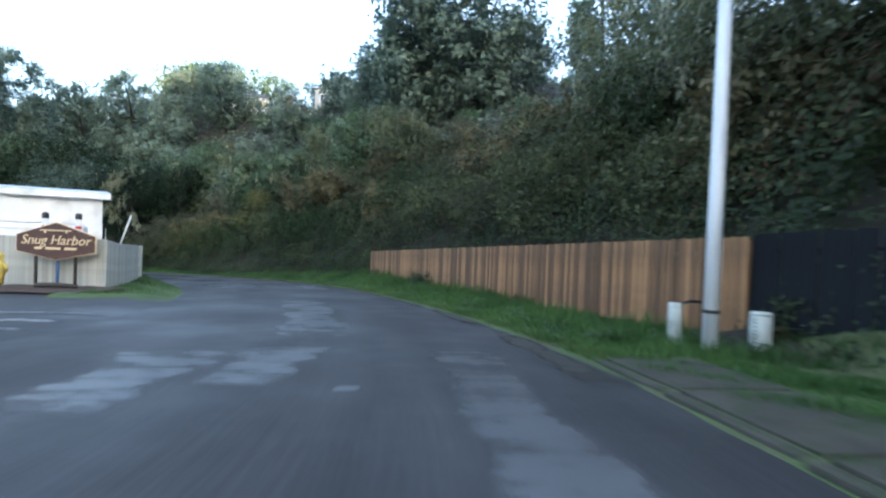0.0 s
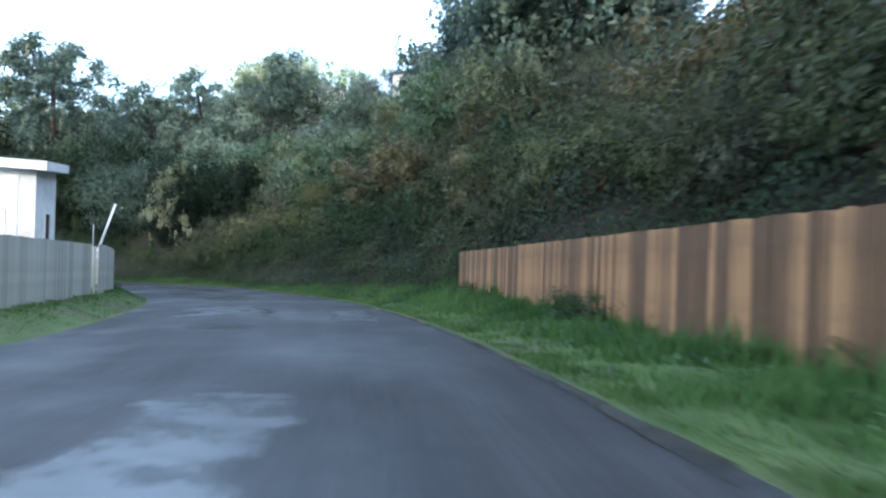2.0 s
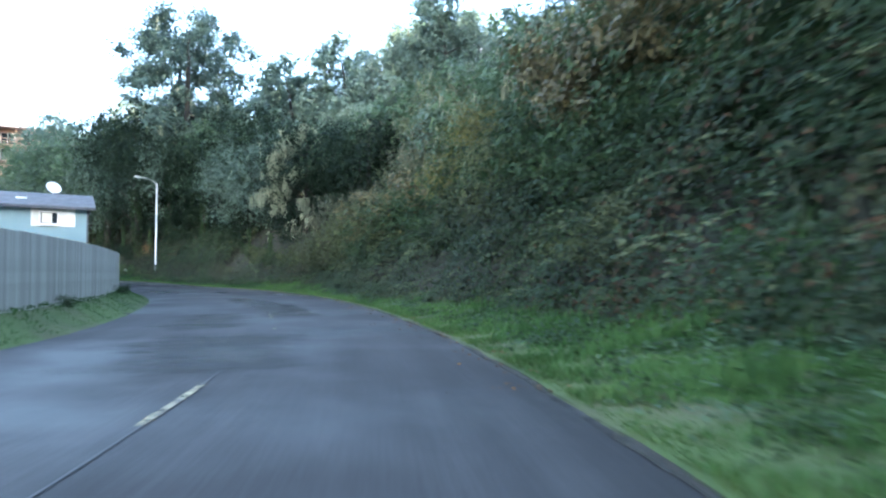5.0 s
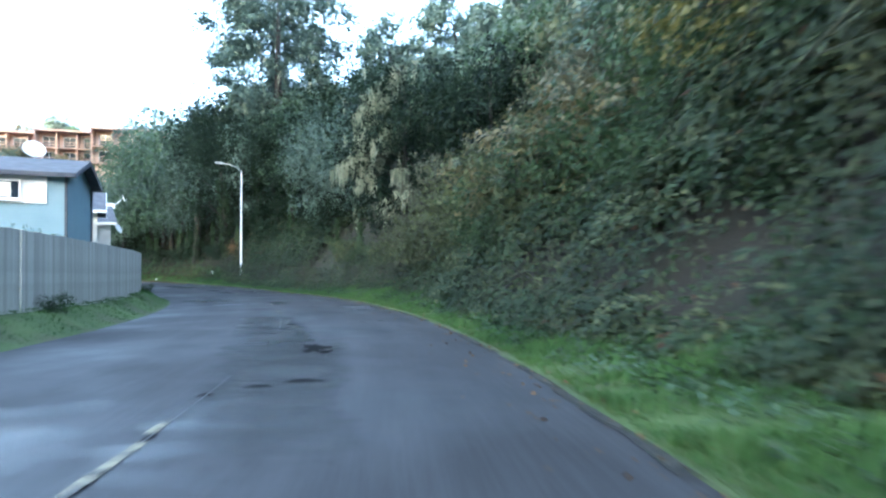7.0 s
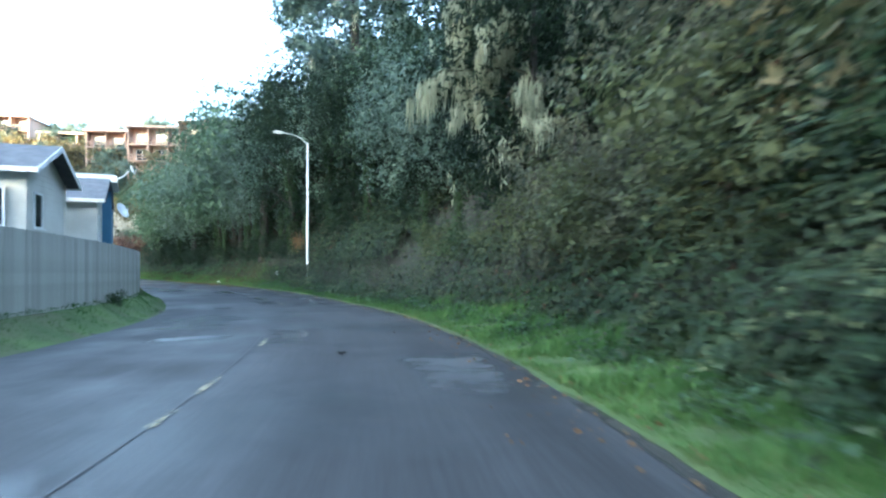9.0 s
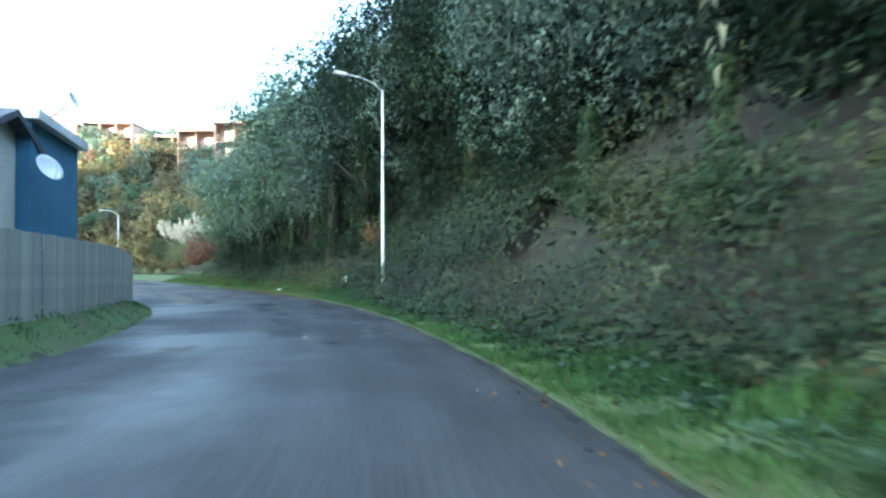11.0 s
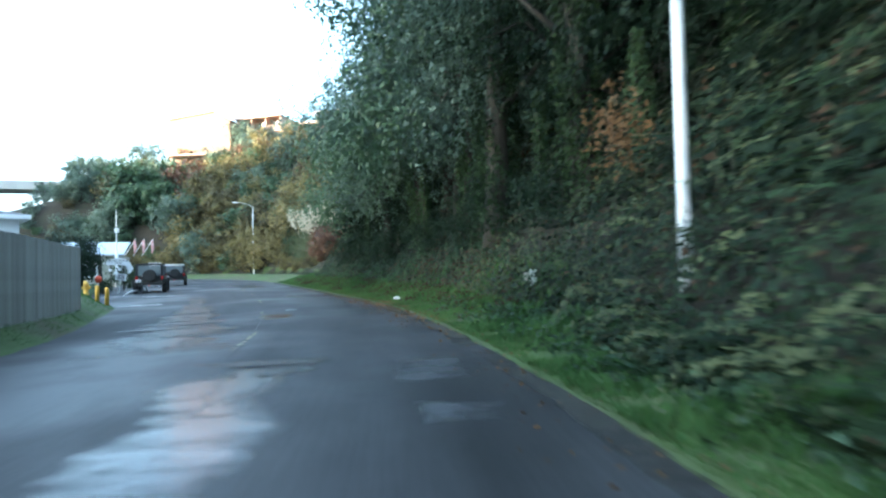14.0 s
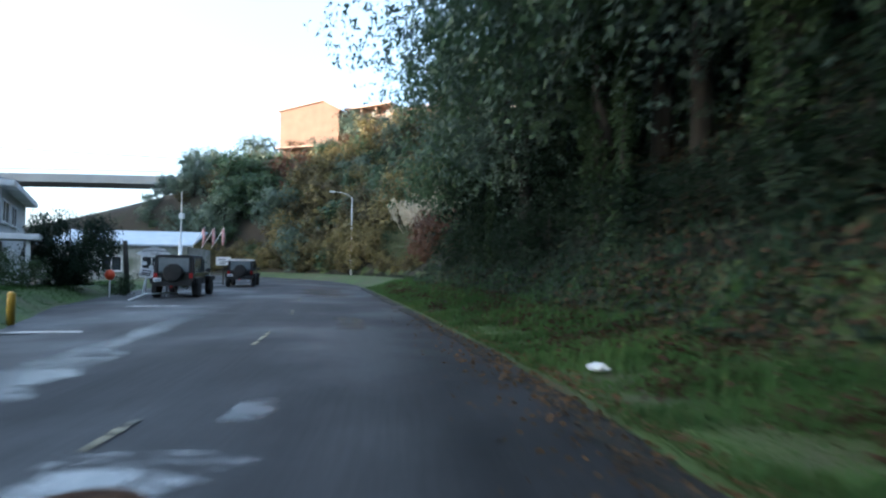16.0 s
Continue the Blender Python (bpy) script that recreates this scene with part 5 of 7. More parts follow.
# The two dashes near 56 and 57 paint a streak of wet glare
for s0, s1, d0 in ((55.9, 57.0, -2.15), (57.3, 57.7, -2.2), (71.9, 72.5, -2.34), (73.3, 74.4, -2.37), (94.1, 94.9, -1.49), (43.1, 45.0, -2.13), (52.2, 52.9, -2.0), (77.7, 79.0, -2.33), (110.3, 113.1, -3.03), (118.2, 119.1, -3.28), (123.8, 125.9, -3.3), (130.3, 131.8, -3.1), (136.5, 138.5, -3.0)):
    stripe("centre_dash", s0, s1, d0, d0, 0.11, M_LINE, "worn yellow centre line dash, two painted for wet glare")
for s0, s1, d0, d1 in ((66.0, 79.5, -2.25, -2.5), (36.9, 46.0, -2.0, -2.15), (54.0, 60.0, -2.1, -2.2), (109.0, 116.5, -2.95, -3.2)):
    stripe("road_seam", s0, s1, d0, d1, 0.022, M_SEAM, "dark tar seam down the middle of the road")
for s0, d0 in ((134.1, -7.65), (126.6, -7.9)):
    stripe("parking_line", s0 - 0.16, s0 + 0.16, d0, d0 + 0.12, 1.8, M_LINEW, "pale strip across the parking shoulder")
patch("manhole_surround", 116.0, 118.2, (-3.5, -2.1), (-3.45, -1.9), M_COLLAR, "pale worn collar round the manhole", 7, 0.0095, 3.0, "manhole")
mh = thing("manhole_cover", Matrix.Translation((*at(117.1, -2.75), crown(117.1, -2.75) + 0.014)), "rusty dark iron manhole cover sunk in the road", "manhole")
part("lid", Geo().lathe([(.31, 0), (.31, .008), (.29, .012), (.05, .012)], 24), M_IRON, mh)
part("rim", Geo().lathe([(.38, 0), (.38, .006), (.33, .006), (.33, 0)], 24), M_IRON, mh)

# ---- kerb and pavement by the pole ----
M_PAVE = shader("pavement_concrete", (.026, .026, .020), (.066, .063, .050), 1.2, 35, 0.9, 0.6, 0.015, dirt=(.022, .034, .014), dirt_scale=1.8, spec=0.25)
kerb = thing("kerb", Matrix(), "worn concrete kerb edging the road", "kerb", "", "structure")
pave = thing("pavement", Matrix(), "damp concrete pavement slabs with weeds", "pavement", "", "structure")
for i in range(14):
    s0 = 9.3 - (i + 1) * 2.2
    d0 = float(edge_r(s0 + 1.1)) + 0.09
    m = facing(s0 + 1.1, d0)
    m.translation.z = float(road_z(s0 + 1.1)) - 0.06
    part("kerb_stone", Geo().box(0, 0, 0, .16, 2.185, .13, b=.03), M_PAVE, kerb, m=m @ pose(0, 0, 0, -2.6))
    m2 = facing(s0 + 1.1, d0 + 0.9)
    m2.translation.z = float(road_z(s0 + 1.1)) - 0.04
    part("slab", Geo().box(0, 0, 0, 1.55, 2.18, .13, b=.012), M_PAVE, pave, m=m2 @ pose(0, 0, 0, -2.6))

# ---- things by the start ----
M_PEDESTAL = shader("pedestal_plastic", (.36, .40, .38), (.47, .50, .47), 2, 30, 0.6, 0.1, 0.003, dirt=(.25, .27, .23), dirt_scale=4)
big = thing("utility_pedestal", pose(6.2, 10.3, -0.70), "pale grey-green cylindrical utility pedestal by the dark fence", "utility box")
part("body", Geo().lathe([(.2, 0), (.2, .86), (.195, .87)], 24), M_PEDESTAL, big, flat=False)
part("cap", Geo().lathe([(.205, .87), (.207, .91), (.19, .925), (.02, .93)], 24), M_PEDESTAL, big, flat=False)
for i in range(9):
    part("vent_slot", Geo().box(-.17, -.105, .12 + i * .075, .02, .05, .018, b=.003), M_BLACK, big)
small = thing("utility_pedestal", pose(4.95, 11.25, -0.68), "slim grey utility pedestal below the redwood fence", "utility box")
part("body", Geo().lathe([(.14, 0), (.14, .9), (.12, .93), (.01, .94)], 20), M_PEDESTAL, small, flat=False)
part("bracket", Geo().tube([(.1, 0, .9), (.3, .02, .97), (.55, .05, .96)], .03, 8), M_BLACK, small, "dark bent bracket", flat=False)

M_SIGN = shader("sign_brown", (.045, .020, .014), (.075, .034, .024), 2, 30, 0.6, 0.1, 0.002)
M_CREAMP = shader("sign_cream", (.55, .43, .24), (.68, .55, .33), 2, 30, 0.6, 0.05, 0.002)
M_BLUEP = shader("blue_post", (.03, .08, .18), (.05, .11, .24), 2, 30, 0.5, 0.1, 0.002)
M_REDP = shader("red_paint", (.35, .03, .02), (.5, .05, .03), 2, 30, 0.5, 0.1, 0.002)


def lettering(text, size, m, mat, parent, name, depth=0.012, shear=0.0):
    cu = bpy.data.curves.new(name, 'FONT')
    cu.body, cu.size, cu.align_x, cu.extrude, cu.shear = text, size, 'CENTER', depth, shear
    cu.resolution_u = 3
    ob = bpy.data.objects.new(name, cu)
    scene.collection.objects.link(ob)
    me = bpy.data.meshes.new_from_object(ob.evaluated_get(bpy.context.evaluated_depsgraph_get()))
    bpy.data.objects.remove(ob)
    me.materials.clear()
    me.materials.append(mat)
    o = new(name, me)
    o.parent, o.matrix_basis = parent, m
    return o


sg = thing("entrance_sign", pose(-16.45, 22.7, -1.25, 0, 0, 2), "brown hexagonal entrance sign with cream script on posts", "sign")
hexa = [(-1.62, 1.5), (0, 1.15), (1.62, 1.5), (1.62, 2.18), (0, 2.72), (-1.62, 2.18)]
part("border", Geo().prism([(x * 1.025, 1.935 + (z - 1.935) * 1.05) for x, z in hexa], -0.02, 0.05), M_CREAMP, sg, "thin cream border")
part("board", Geo().prism(hexa, -0.05, 0.04), M_SIGN, sg)
lettering("Snug Harbor", 0.56, pose(0, -0.055, 1.80, 90), M_CREAMP, sg, "script", shear=0.25)
for x, w in ((-.72, .3), (-.1, .62), (.62, .5)):
    part("small_writing", Geo().box(x, -.06, 1.58, w, .02, .1), M_CREAMP, sg, "illegible small line as bars")
part("bridge_emblem", Geo().box(0, -.06, 2.37, 1.3, .02, .05).box(-.45, -.06, 2.27, .06, .02, .1).box(.45, -.06, 2.27, .06, .02, .1), M_CREAMP, sg, "cream bridge emblem")
for x, mt in ((-.9, M_BARK), (0, M_BLUEP), (.75, M_BARK)):
    part("post", Geo().tube([(x, .1, -.2), (x, .1, 1.6)], .07, 10), mt, sg, flat=False)
for x in (-.6, .8):
    pl = part("piling", Geo().tube([(x, .16, 2.2), (x, .16, 2.9)], .11, 12), M_WHITE, sg, "white piling", flat=False)
    part("cap", Geo().lathe([(.13, 2.9), (.13, 3.1), (.08, 3.16), (.02, 3.17)], 14, Matrix.Translation((x, .16, 0))), M_BLACK, pl)
    part("band", Geo().tube([(x, .16, 2.5), (x, .16, 2.6)], .118, 12), M_REDP, pl)
M_YELLOWP = shader("yellow_paint", (.45, .33, .05), (.6, .45, .08), 3, 30, 0.6, 0.1, 0.003, dirt=(.3, .22, .06), dirt_scale=4)
st = Geo().lathe([(.05, 0), (.14, .05), (.16, .42), (.2, .5), (.21, .85), (.15, 1.0), (.08, 1.04), (.14, 1.12), (.15, 1.25), (.09, 1.36), (.01, 1.38)], 16).tube([(-.18, 0, .92), (-.34, 0, 1.05), (-.28, 0, 1.26)], [.06, .05, .045], 7).tube([(.18, 0, .9), (.3, 0, .7), (.26, 0, .55)], [.06, .05, .045], 7)
stat = new("garden_statue", st.data("garden_statue", M_YELLOWP, False))
stat.matrix_basis = pose(-18.25, 22.0, -1.2)
tagged(stat, "small yellow painted garden statue beside the sign", "statue")
M_MULCH = shader("bark_mulch", (.028, .016, .011), (.065, .04, .028), 2, 30, 0.95, 0.8, 0.03)
g = Geo()
for i in range(25):
    for j in range(6):
        x, y = -38 + i * 24.6 / 24, 21.0 + j * 2.3 / 5
        g.v.append((x, y, float(land(x, y)) + (0.10 + 0.04 * math.sin(i * 2.1 + j) if 0 < j else -0.02)))
g.f = [(i * 6 + j, i * 6 + j + 1, (i + 1) * 6 + j + 1, (i + 1) * 6 + j) for i in range(24) for j in range(5)]
tagged(new("mulch_bed", g.data("mulch_bed", M_MULCH, False)), "dark bark mulch bed below the entrance sign", "flower bed", "", "structure")
tagged(new("mulch_log", Geo().tube([(0, 0, 0), (.9, .1, .02), (1.7, 0, 0)], [.09, .1, .08], 8).data("mulch_log", M_BARK, False)), "short weathered log in the mulch bed", "log").matrix_basis = pose(-16.5, 21.6, -1.08)

# ---- houses behind the fence ----
M_BLUE = shader("blue_siding", (.165, .245, .28), (.215, .305, .34), 1.0, 20, 0.7, 0.15, 0.005)
M_DEEPBLUE = shader("deep_blue_siding", (.05, .13, .22), (.08, .18, .29), 1.0, 20, 0.7, 0.15, 0.005)
M_CREAM = shader("cream_siding", (.56, .545, .485), (.68, .665, .60), 1.0, 20, 0.7, 0.15, 0.005, dirt=(.48, .465, .41))
M_ROOF = shader("roof_shingle", (.045, .05, .06), (.10, .105, .12), 3, 40, 0.9, 0.5, 0.01)
M_ROOFPALE = shader("pale_metal_roof", (.28, .33, .38), (.4, .45, .5), 1.5, 30, 0.5, 0.15, 0.006)
M_FRAME = shader("window_frame", (.66, .67, .66), (.76, .76, .74), 3, 30, 0.5, 0.05, 0.002)


def glass():
    m = bpy.data.materials.new("window_glass")
    m.use_nodes = True
    b = m.node_tree.nodes["Principled BSDF"]
    b.inputs["Base Color"].default_value = (.02, .025, .03, 1)
    b.inputs["Roughness"].default_value = 0.06
    b.inputs["Specular IOR Level"].default_value = 0.7
    return m


M_GLASS = glass()


def window(parent, m, w, h, split=True, label="", shade=None):
    """A window in the local x, z plane, facing -y, its foot at the origin."""
    f = part("window", Geo().box(0, 0, -.07, w + .14, .06, .07).box(0, 0, h, w + .14, .06, .07).box(-w / 2 - .035, 0, 0, .07, .06, h).box(w / 2 + .035, 0, 0, .07, .06, h), M_FRAME, parent, label, m=m)
    if split:
        part("mullion", Geo().box(0, 0, 0, .05, .05, h), M_FRAME, f)
    for x, k in (((-w / 4, w / 2 - .03), (w / 4, w / 2 - .03)) if split else ((0, w),)):
        part("pane", Geo().box(x, .012, 0, k, .02, h), M_GLASS, f)
    if shade:
        part("blind", Geo().box(-w * .12, -.012, 0.03, w * .62, .012, h - .06), shade, f, "pale drawn blind")
    part("sill", Geo().box(0, -.05, -.11, w + .2, .12, .04, b=.006), M_FRAME, f)
    return f


def gable_home(name, s, d, w, l, eave, rise, wall, roof, label, laps=True, trim=None, o=0.38, barge=None):
    """A park home with its gable end to the road and its ridge running away from it. Local x: to the road, y: along it."""
    root = thing(name, facing(s, d, -0.1), label, "house")
    v = [(0, -w / 2, -.2), (0, w / 2, -.2), (0, w / 2, eave), (0, 0, eave + rise), (0, -w / 2, eave)]
    part("wall", Geo().add(v + [(-l, y, z) for _, y, z in v], [(0, 1, 2, 3, 4), (9, 8, 7, 6, 5), (0, 4, 9, 5), (1, 6, 7, 2), (4, 3, 8, 9), (3, 2, 7, 8), (0, 5, 6, 1)]), wall, root)
    if laps:
        g = Geo()
        for i in range(int(eave / 0.2)):
            g.add([(.001, -w / 2 - .014, i * .2), (-l, -w / 2 - .014, i * .2), (-l, -w / 2 - .004, i * .2 + .2), (.001, -w / 2 - .004, i * .2 + .2), (.001, -w / 2, i * .2), (-l, -w / 2, i * .2)], [(0, 1, 2, 3), (0, 4, 5, 1)])
        for i in range(int((eave + rise) / 0.2)):
            z = i * .2 + .1
            k = w / 2 if z < eave - .1 else max(0.05, (w / 2) * (1 - (z + .1 - eave) / rise))
            g.add([(.014, -k, i * .2), (.014, k, i * .2), (.004, k, i * .2 + .2), (.004, -k, i * .2 + .2), (0, -k, i * .2), (0, k, i * .2)], [(0, 1, 2, 3), (0, 4, 5, 1)])
        sd = part("siding", g, wall, root)
        sd["kind"] = "stuff"
    t, k = 0.1, rise / (w / 2)
    for sgn in (-1, 1):
        y1, z1, zt = sgn * (w / 2 + o), eave - k * o + .03, eave + rise + .03
        part("roof_slope", Geo().add([(o, 0, zt), (o, y1, z1), (-l - o, y1, z1), (-l - o, 0, zt), (o, 0, zt + t), (o, y1, z1 + t), (-l - o, y1, z1 + t), (-l - o, 0, zt + t)],
             [(0, 1, 2, 3), (7, 6, 5, 4), (0, 4, 5, 1), (1, 5, 6, 2), (2, 6, 7, 3), (3, 7, 4, 0)]), roof, root)
        part("bargeboard", Geo().add([(o + .003, 0, zt - .1), (o + .003, y1, z1 - .1), (o + .003, y1, z1 + t), (o + .003, 0, zt + t), (o + .03, 0, zt - .1), (o + .03, y1, z1 - .1), (o + .03, y1, z1 + t), (o + .03, 0, zt + t)],
             [(0, 1, 2, 3), (7, 6, 5, 4), (0, 4, 5, 1), (1, 5, 6, 2), (2, 6, 7, 3), (3, 7, 4, 0)]), barge or trim or M_WHITE, root)
        part("fascia", Geo().box(-l / 2, y1 + sgn * .015, z1 - .06, l + 2 * o, .03, .16), trim or M_WHITE, root)
    for y in (-w / 2, w / 2):
        part("corner_board", Geo().box(.035, y, -.2, .08, .08, eave + .1), trim or wall, root)
    return root


def dish(parent, m, r, mat):
    a = part("dish", Geo().lathe([(.01, 0), (r * .5, r * .06), (r * .85, r * .2), (r, r * .3), (r, r * .33), (r * .8, r * .2), (r * .4, r * .07), (.01, r * .03)], 22), mat, parent, "white satellite dish", m=m, flat=False)
    part("feed_arm", Geo().tube([(0, -r, r * .3), (0, -r * .4, r * .8), (0, 0, r * .95)], .018, 5), M_GALV, a)
    return a


bl = gable_home("blue_house", 79.6, -9.9, 4.9, 12, 4.95, 0.75, M_BLUE, M_ROOF, "blue-grey clad park home with dark gable roof", laps=False, trim=M_ROOF)
part("window_surround", Geo().box(-1.55, -2.475, 3.82, 2.0, .04, 1.0, b=.008), M_WHITE, bl, "wide white panel round the window")
window(bl, pose(-1.75, -2.52, 4.0), 0.75, 0.6, False, "small white-framed window with a drawn blind", M_CREAM)
part("roof_vent", Geo().box(-3.0, -1.3, 5.2, .5, .5, .25, b=.03), M_WHITE, bl)
part("dish_mast", Geo().tube([(-1.6, .3, 5.5), (-1.6, .3, 6.3)], .03, 6), M_GALV, bl)
dish(bl, pose(-1.6, .2, 6.15, 62, 0, 25), 0.4, M_WHITE)
wh = gable_home("white_house", 90.6, -10.1, 4.5, 13, 4.65, 0.95, M_CREAM, M_ROOF, "cream lap-sided park home with grey shingle roof", o=0.48)
window(wh, pose(0.04, -1.0, 2.75, 0, 0, 90), 0.75, 1.1, False)
for x in (-0.6, -2.15):
    window(wh, pose(x, -2.4, 2.75), 0.16, 1.15, False)
part("dish_mast", Geo().tube([(-1.4, -1.5, 4.9), (-1.4, -1.5, 5.3)], .03, 6), M_GALV, wh)
dish(wh, pose(-1.4, -1.5, 5.45, 190, 0, 20), 0.45, M_WHITE)
part("deck_post", Geo().box(-1.6, -3.0, 0, .12, .12, 2.6), M_BARK, wh)
cr = gable_home("cream_house", 97.9, -9.3, 4.2, 10, 4.45, 1.0, M_CREAM, M_ROOF, "cream park home with blue-grey roof and a narrow window", trim=M_CREAM, barge=M_ROOF)
window(cr, pose(0.04, -0.6, 2.6, 0, 0, 90), 0.55, 1.1, False)
bb = thing("blue_flat_house", facing(101.4, -8.95, 0.15), "deep blue boxy park home with white fascia", "house")
part("wall", Geo().box(-4, 0, -.2, 8, 4.4, 5.5, b=.02), M_DEEPBLUE, bb)
part("fascia", Geo().box(-4, 0, 5.3, 8.5, 4.9, .32, b=.02), M_WHITE, bb)
part("roof", Geo().box(-4, 0, 5.62, 8.3, 4.7, .06), M_ROOFPALE, bb)
window(bb, pose(-1.6, -2.22, 2.6), 1.0, 1.1)
am = part("mast_arm", Geo().tube([(.1, -1.6, 5.5), (.5, -1.7, 5.7), (.75, -1.7, 6.0)], .035, 6), M_GALV, bb)
dish(bb, pose(.85, -1.8, 6.05, 70, 0, 80), 0.24, M_WHITE)
dish(bb, pose(.4, -2.3, 3.9, 65, 0, 60), 0.4, M_WHITE)

wb = thing("white_house", facing(43.8, -10.4, -0.1), "tall white boxy house with a shallow sloping roof", "house")
part("wall", Geo().add([(0, -1.7, -.2), (0, 1.7, -.2), (0, 1.7, 5.3), (0, -1.7, 5.0), (-14, -1.7, -.2), (-14, 1.7, -.2), (-14, 1.7, 5.3), (-14, -1.7, 5.0)], [(0, 1, 2, 3), (7, 6, 5, 4), (0, 3, 7, 4), (1, 5, 6, 2), (3, 2, 6, 7), (0, 4, 5, 1)]), M_WHITE, wb)
part("roof", Geo().add([(.4, -2.1, 5.0), (.4, 2.1, 5.36), (-14.4, 2.1, 5.36), (-14.4, -2.1, 5.0), (.4, -2.1, 5.36), (.4, 2.1, 5.7), (-14.4, 2.1, 5.7), (-14.4, -2.1, 5.36)], [(0, 1, 2, 3), (7, 6, 5, 4), (0, 4, 5, 1), (1, 5, 6, 2), (2, 6, 7, 3), (3, 7, 4, 0)]), M_WHITE, wb, "white fascia and flat roof")
part("roof_top", Geo().add([(.38, -2.08, 5.37), (.38, 2.08, 5.71), (-14.3, 2.08, 5.71), (-14.3, -2.08, 5.37)], [(0, 1, 2, 3)]), M_ROOFPALE, wb)
window(wb, pose(0.04, 0.1, 2.35, 0, 0, 90), 0.85, 1.05, False)
g = Geo()
for i in range(24):
    g.box(-7, -1.712, i * .2 + .1, 13.9, .014, .03)
part("siding", g, M_WHITE, wb)["kind"] = "stuff"
part("conduit", Geo().tube([(-9, -1.74, 3.5), (-.9, -1.74, 3.45), (-.9, -1.74, 2.2)], .025, 6), M_GALV, wb)
part("batten", Geo().box(-.6, -1.73, -.2, .1, .05, 5.1), M_WHITE, wb)
tr = thing("travel_trailer", facing(35.5, -10.8, -0.05), "white ribbed travel trailer parked behind the fence", "trailer")
part("body", Geo().box(-3.4, 0, .45, 6.6, 2.3, 2.55, b=.12), M_WHITE, tr)
part("rib", Geo().box(-3.4, -1.16, 1.2, 6.0, .02, .03).box(-3.4, -1.16, 1.5, 6.0, .02, .03).box(-3.4, -1.16, 1.8, 6.0, .02, .03).box(-3.4, -1.16, 2.1, 6.0, .02, .03).box(-3.4, -1.16, 2.4, 6.0, .02, .03), M_FRAME, tr)
part("drip_rail", Geo().tube([(-6.5, -1.17, 2.8), (-.3, -1.17, 2.8), (-.12, -1.17, 2.6), (-.12, -1.17, 1.2)], .03, 6), M_GALV, tr)
for y in (-1, 1):
    part("wheel", Geo().lathe([(.1, -.1), (.33, -.1), (.36, -.06), (.36, .06), (.33, .1), (.1, .1)], 18, pose(-3.4, y, .33, 90)), M_BLACK, tr)
rv = thing("camper", facing(115.4, -10.9), "white camper with rounded roof behind the fence", "camper")
part("body", Geo().box(-3, 0, .4, 6.4, 2.3, 2.75, b=.3), M_WHITE, rv, flat=True)
part("roof_unit", Geo().box(-2, 0, 3.12, .9, .7, .25, b=.06), M_WHITE, rv)
window(rv, pose(-1.6, -1.17, 1.6), 1.3, .6)
for y in (-1, 1):
    part("wheel", Geo().lathe([(.1, -.1), (.33, -.1), (.36, -.06), (.36, .06), (.33, .1), (.1, .1)], 18, pose(-4.2, y, .33, 90)), M_BLACK, rv)
lp = thing("leaning_pole", pose(-24.1, 38.4, -2.1), "white leaning pole behind the fence", "pole")
part("shaft", Geo().tube([(0, 0, -.2), (1.25, .6, 4.35)], .055, 10), M_WHITE, lp, flat=False)
tp = thing("antenna_pole", facing(53, -9.3), "thin white antenna pole with a dish by the fence", "antenna")
part("mast", Geo().tube([(0, 0, -.1), (0, 0, 3.6)], .022, 6), M_WHITE, tp)
dish(tp, pose(.1, 0, 2.0, 80, 0, 20), 0.33, M_WHITE)
for key, s, d, k in (("dark_bush", 49.5, -13.0, 1.15), ("dark_bush", 53.5, -13.5, 1.2), ("bush", 72.5, -10.3, 0.65)):
    o = copy_thing(KIND[key][0], facing(s, d))
    o.scale = (k, k, k)
    o["label"] = "dark green garden shrub behind the board fence"

# ---- by the far parking place ----
M_YEL = shader("hydrant_yellow", (.50, .30, .03), (.62, .40, .05), 3, 30, 0.55, 0.1, 0.003, dirt=(.36, .22, .04), dirt_scale=5)
def ground_at(x, y):
    return float(land(x, y))
hy = thing("fire_hydrant", pose(-85.2, 60.2, ground_at(-85.2, 60.2) + .14), "yellow fire hydrant on the grass between bollards", "fire hydrant")
hy.scale = (0.72, 0.72, 0.72)
part("barrel", Geo().lathe([(.16, 0), (.16, .05), (.11, .08), (.11, .5), (.15, .52), (.15, .57), (.11, .6)], 16), M_YEL, hy, flat=False)
part("bonnet", Geo().lathe([(.13, .6), (.12, .68), (.07, .75), (.035, .76), (.035, .82), (.01, .82)], 16), M_YEL, hy, flat=False)
for a in (0, 90, 180):
    part("outlet", Geo().lathe([(.055, 0), (.055, .14), (.075, .15), (.075, .21), (.03, .22)], 12, pose(0, 0, .42, 90, 0, a)), M_YEL, hy)
bol = thing("bollard", pose(-85.1, 60.65, ground_at(-85.1, 60.65) + .08), "yellow bollard guarding the hydrant", "bollard", "hydrant bollards")
part("post", Geo().lathe([(.08, -.1), (.08, .64), (.06, .68), (.01, .7)], 14), M_YEL, bol, flat=False)
for x, y in ((-85.3, 59.75), (-86.2, 59.8), (-86.0, 60.7)):
    copy_thing(bol, pose(x, y, ground_at(x, y) + .08))

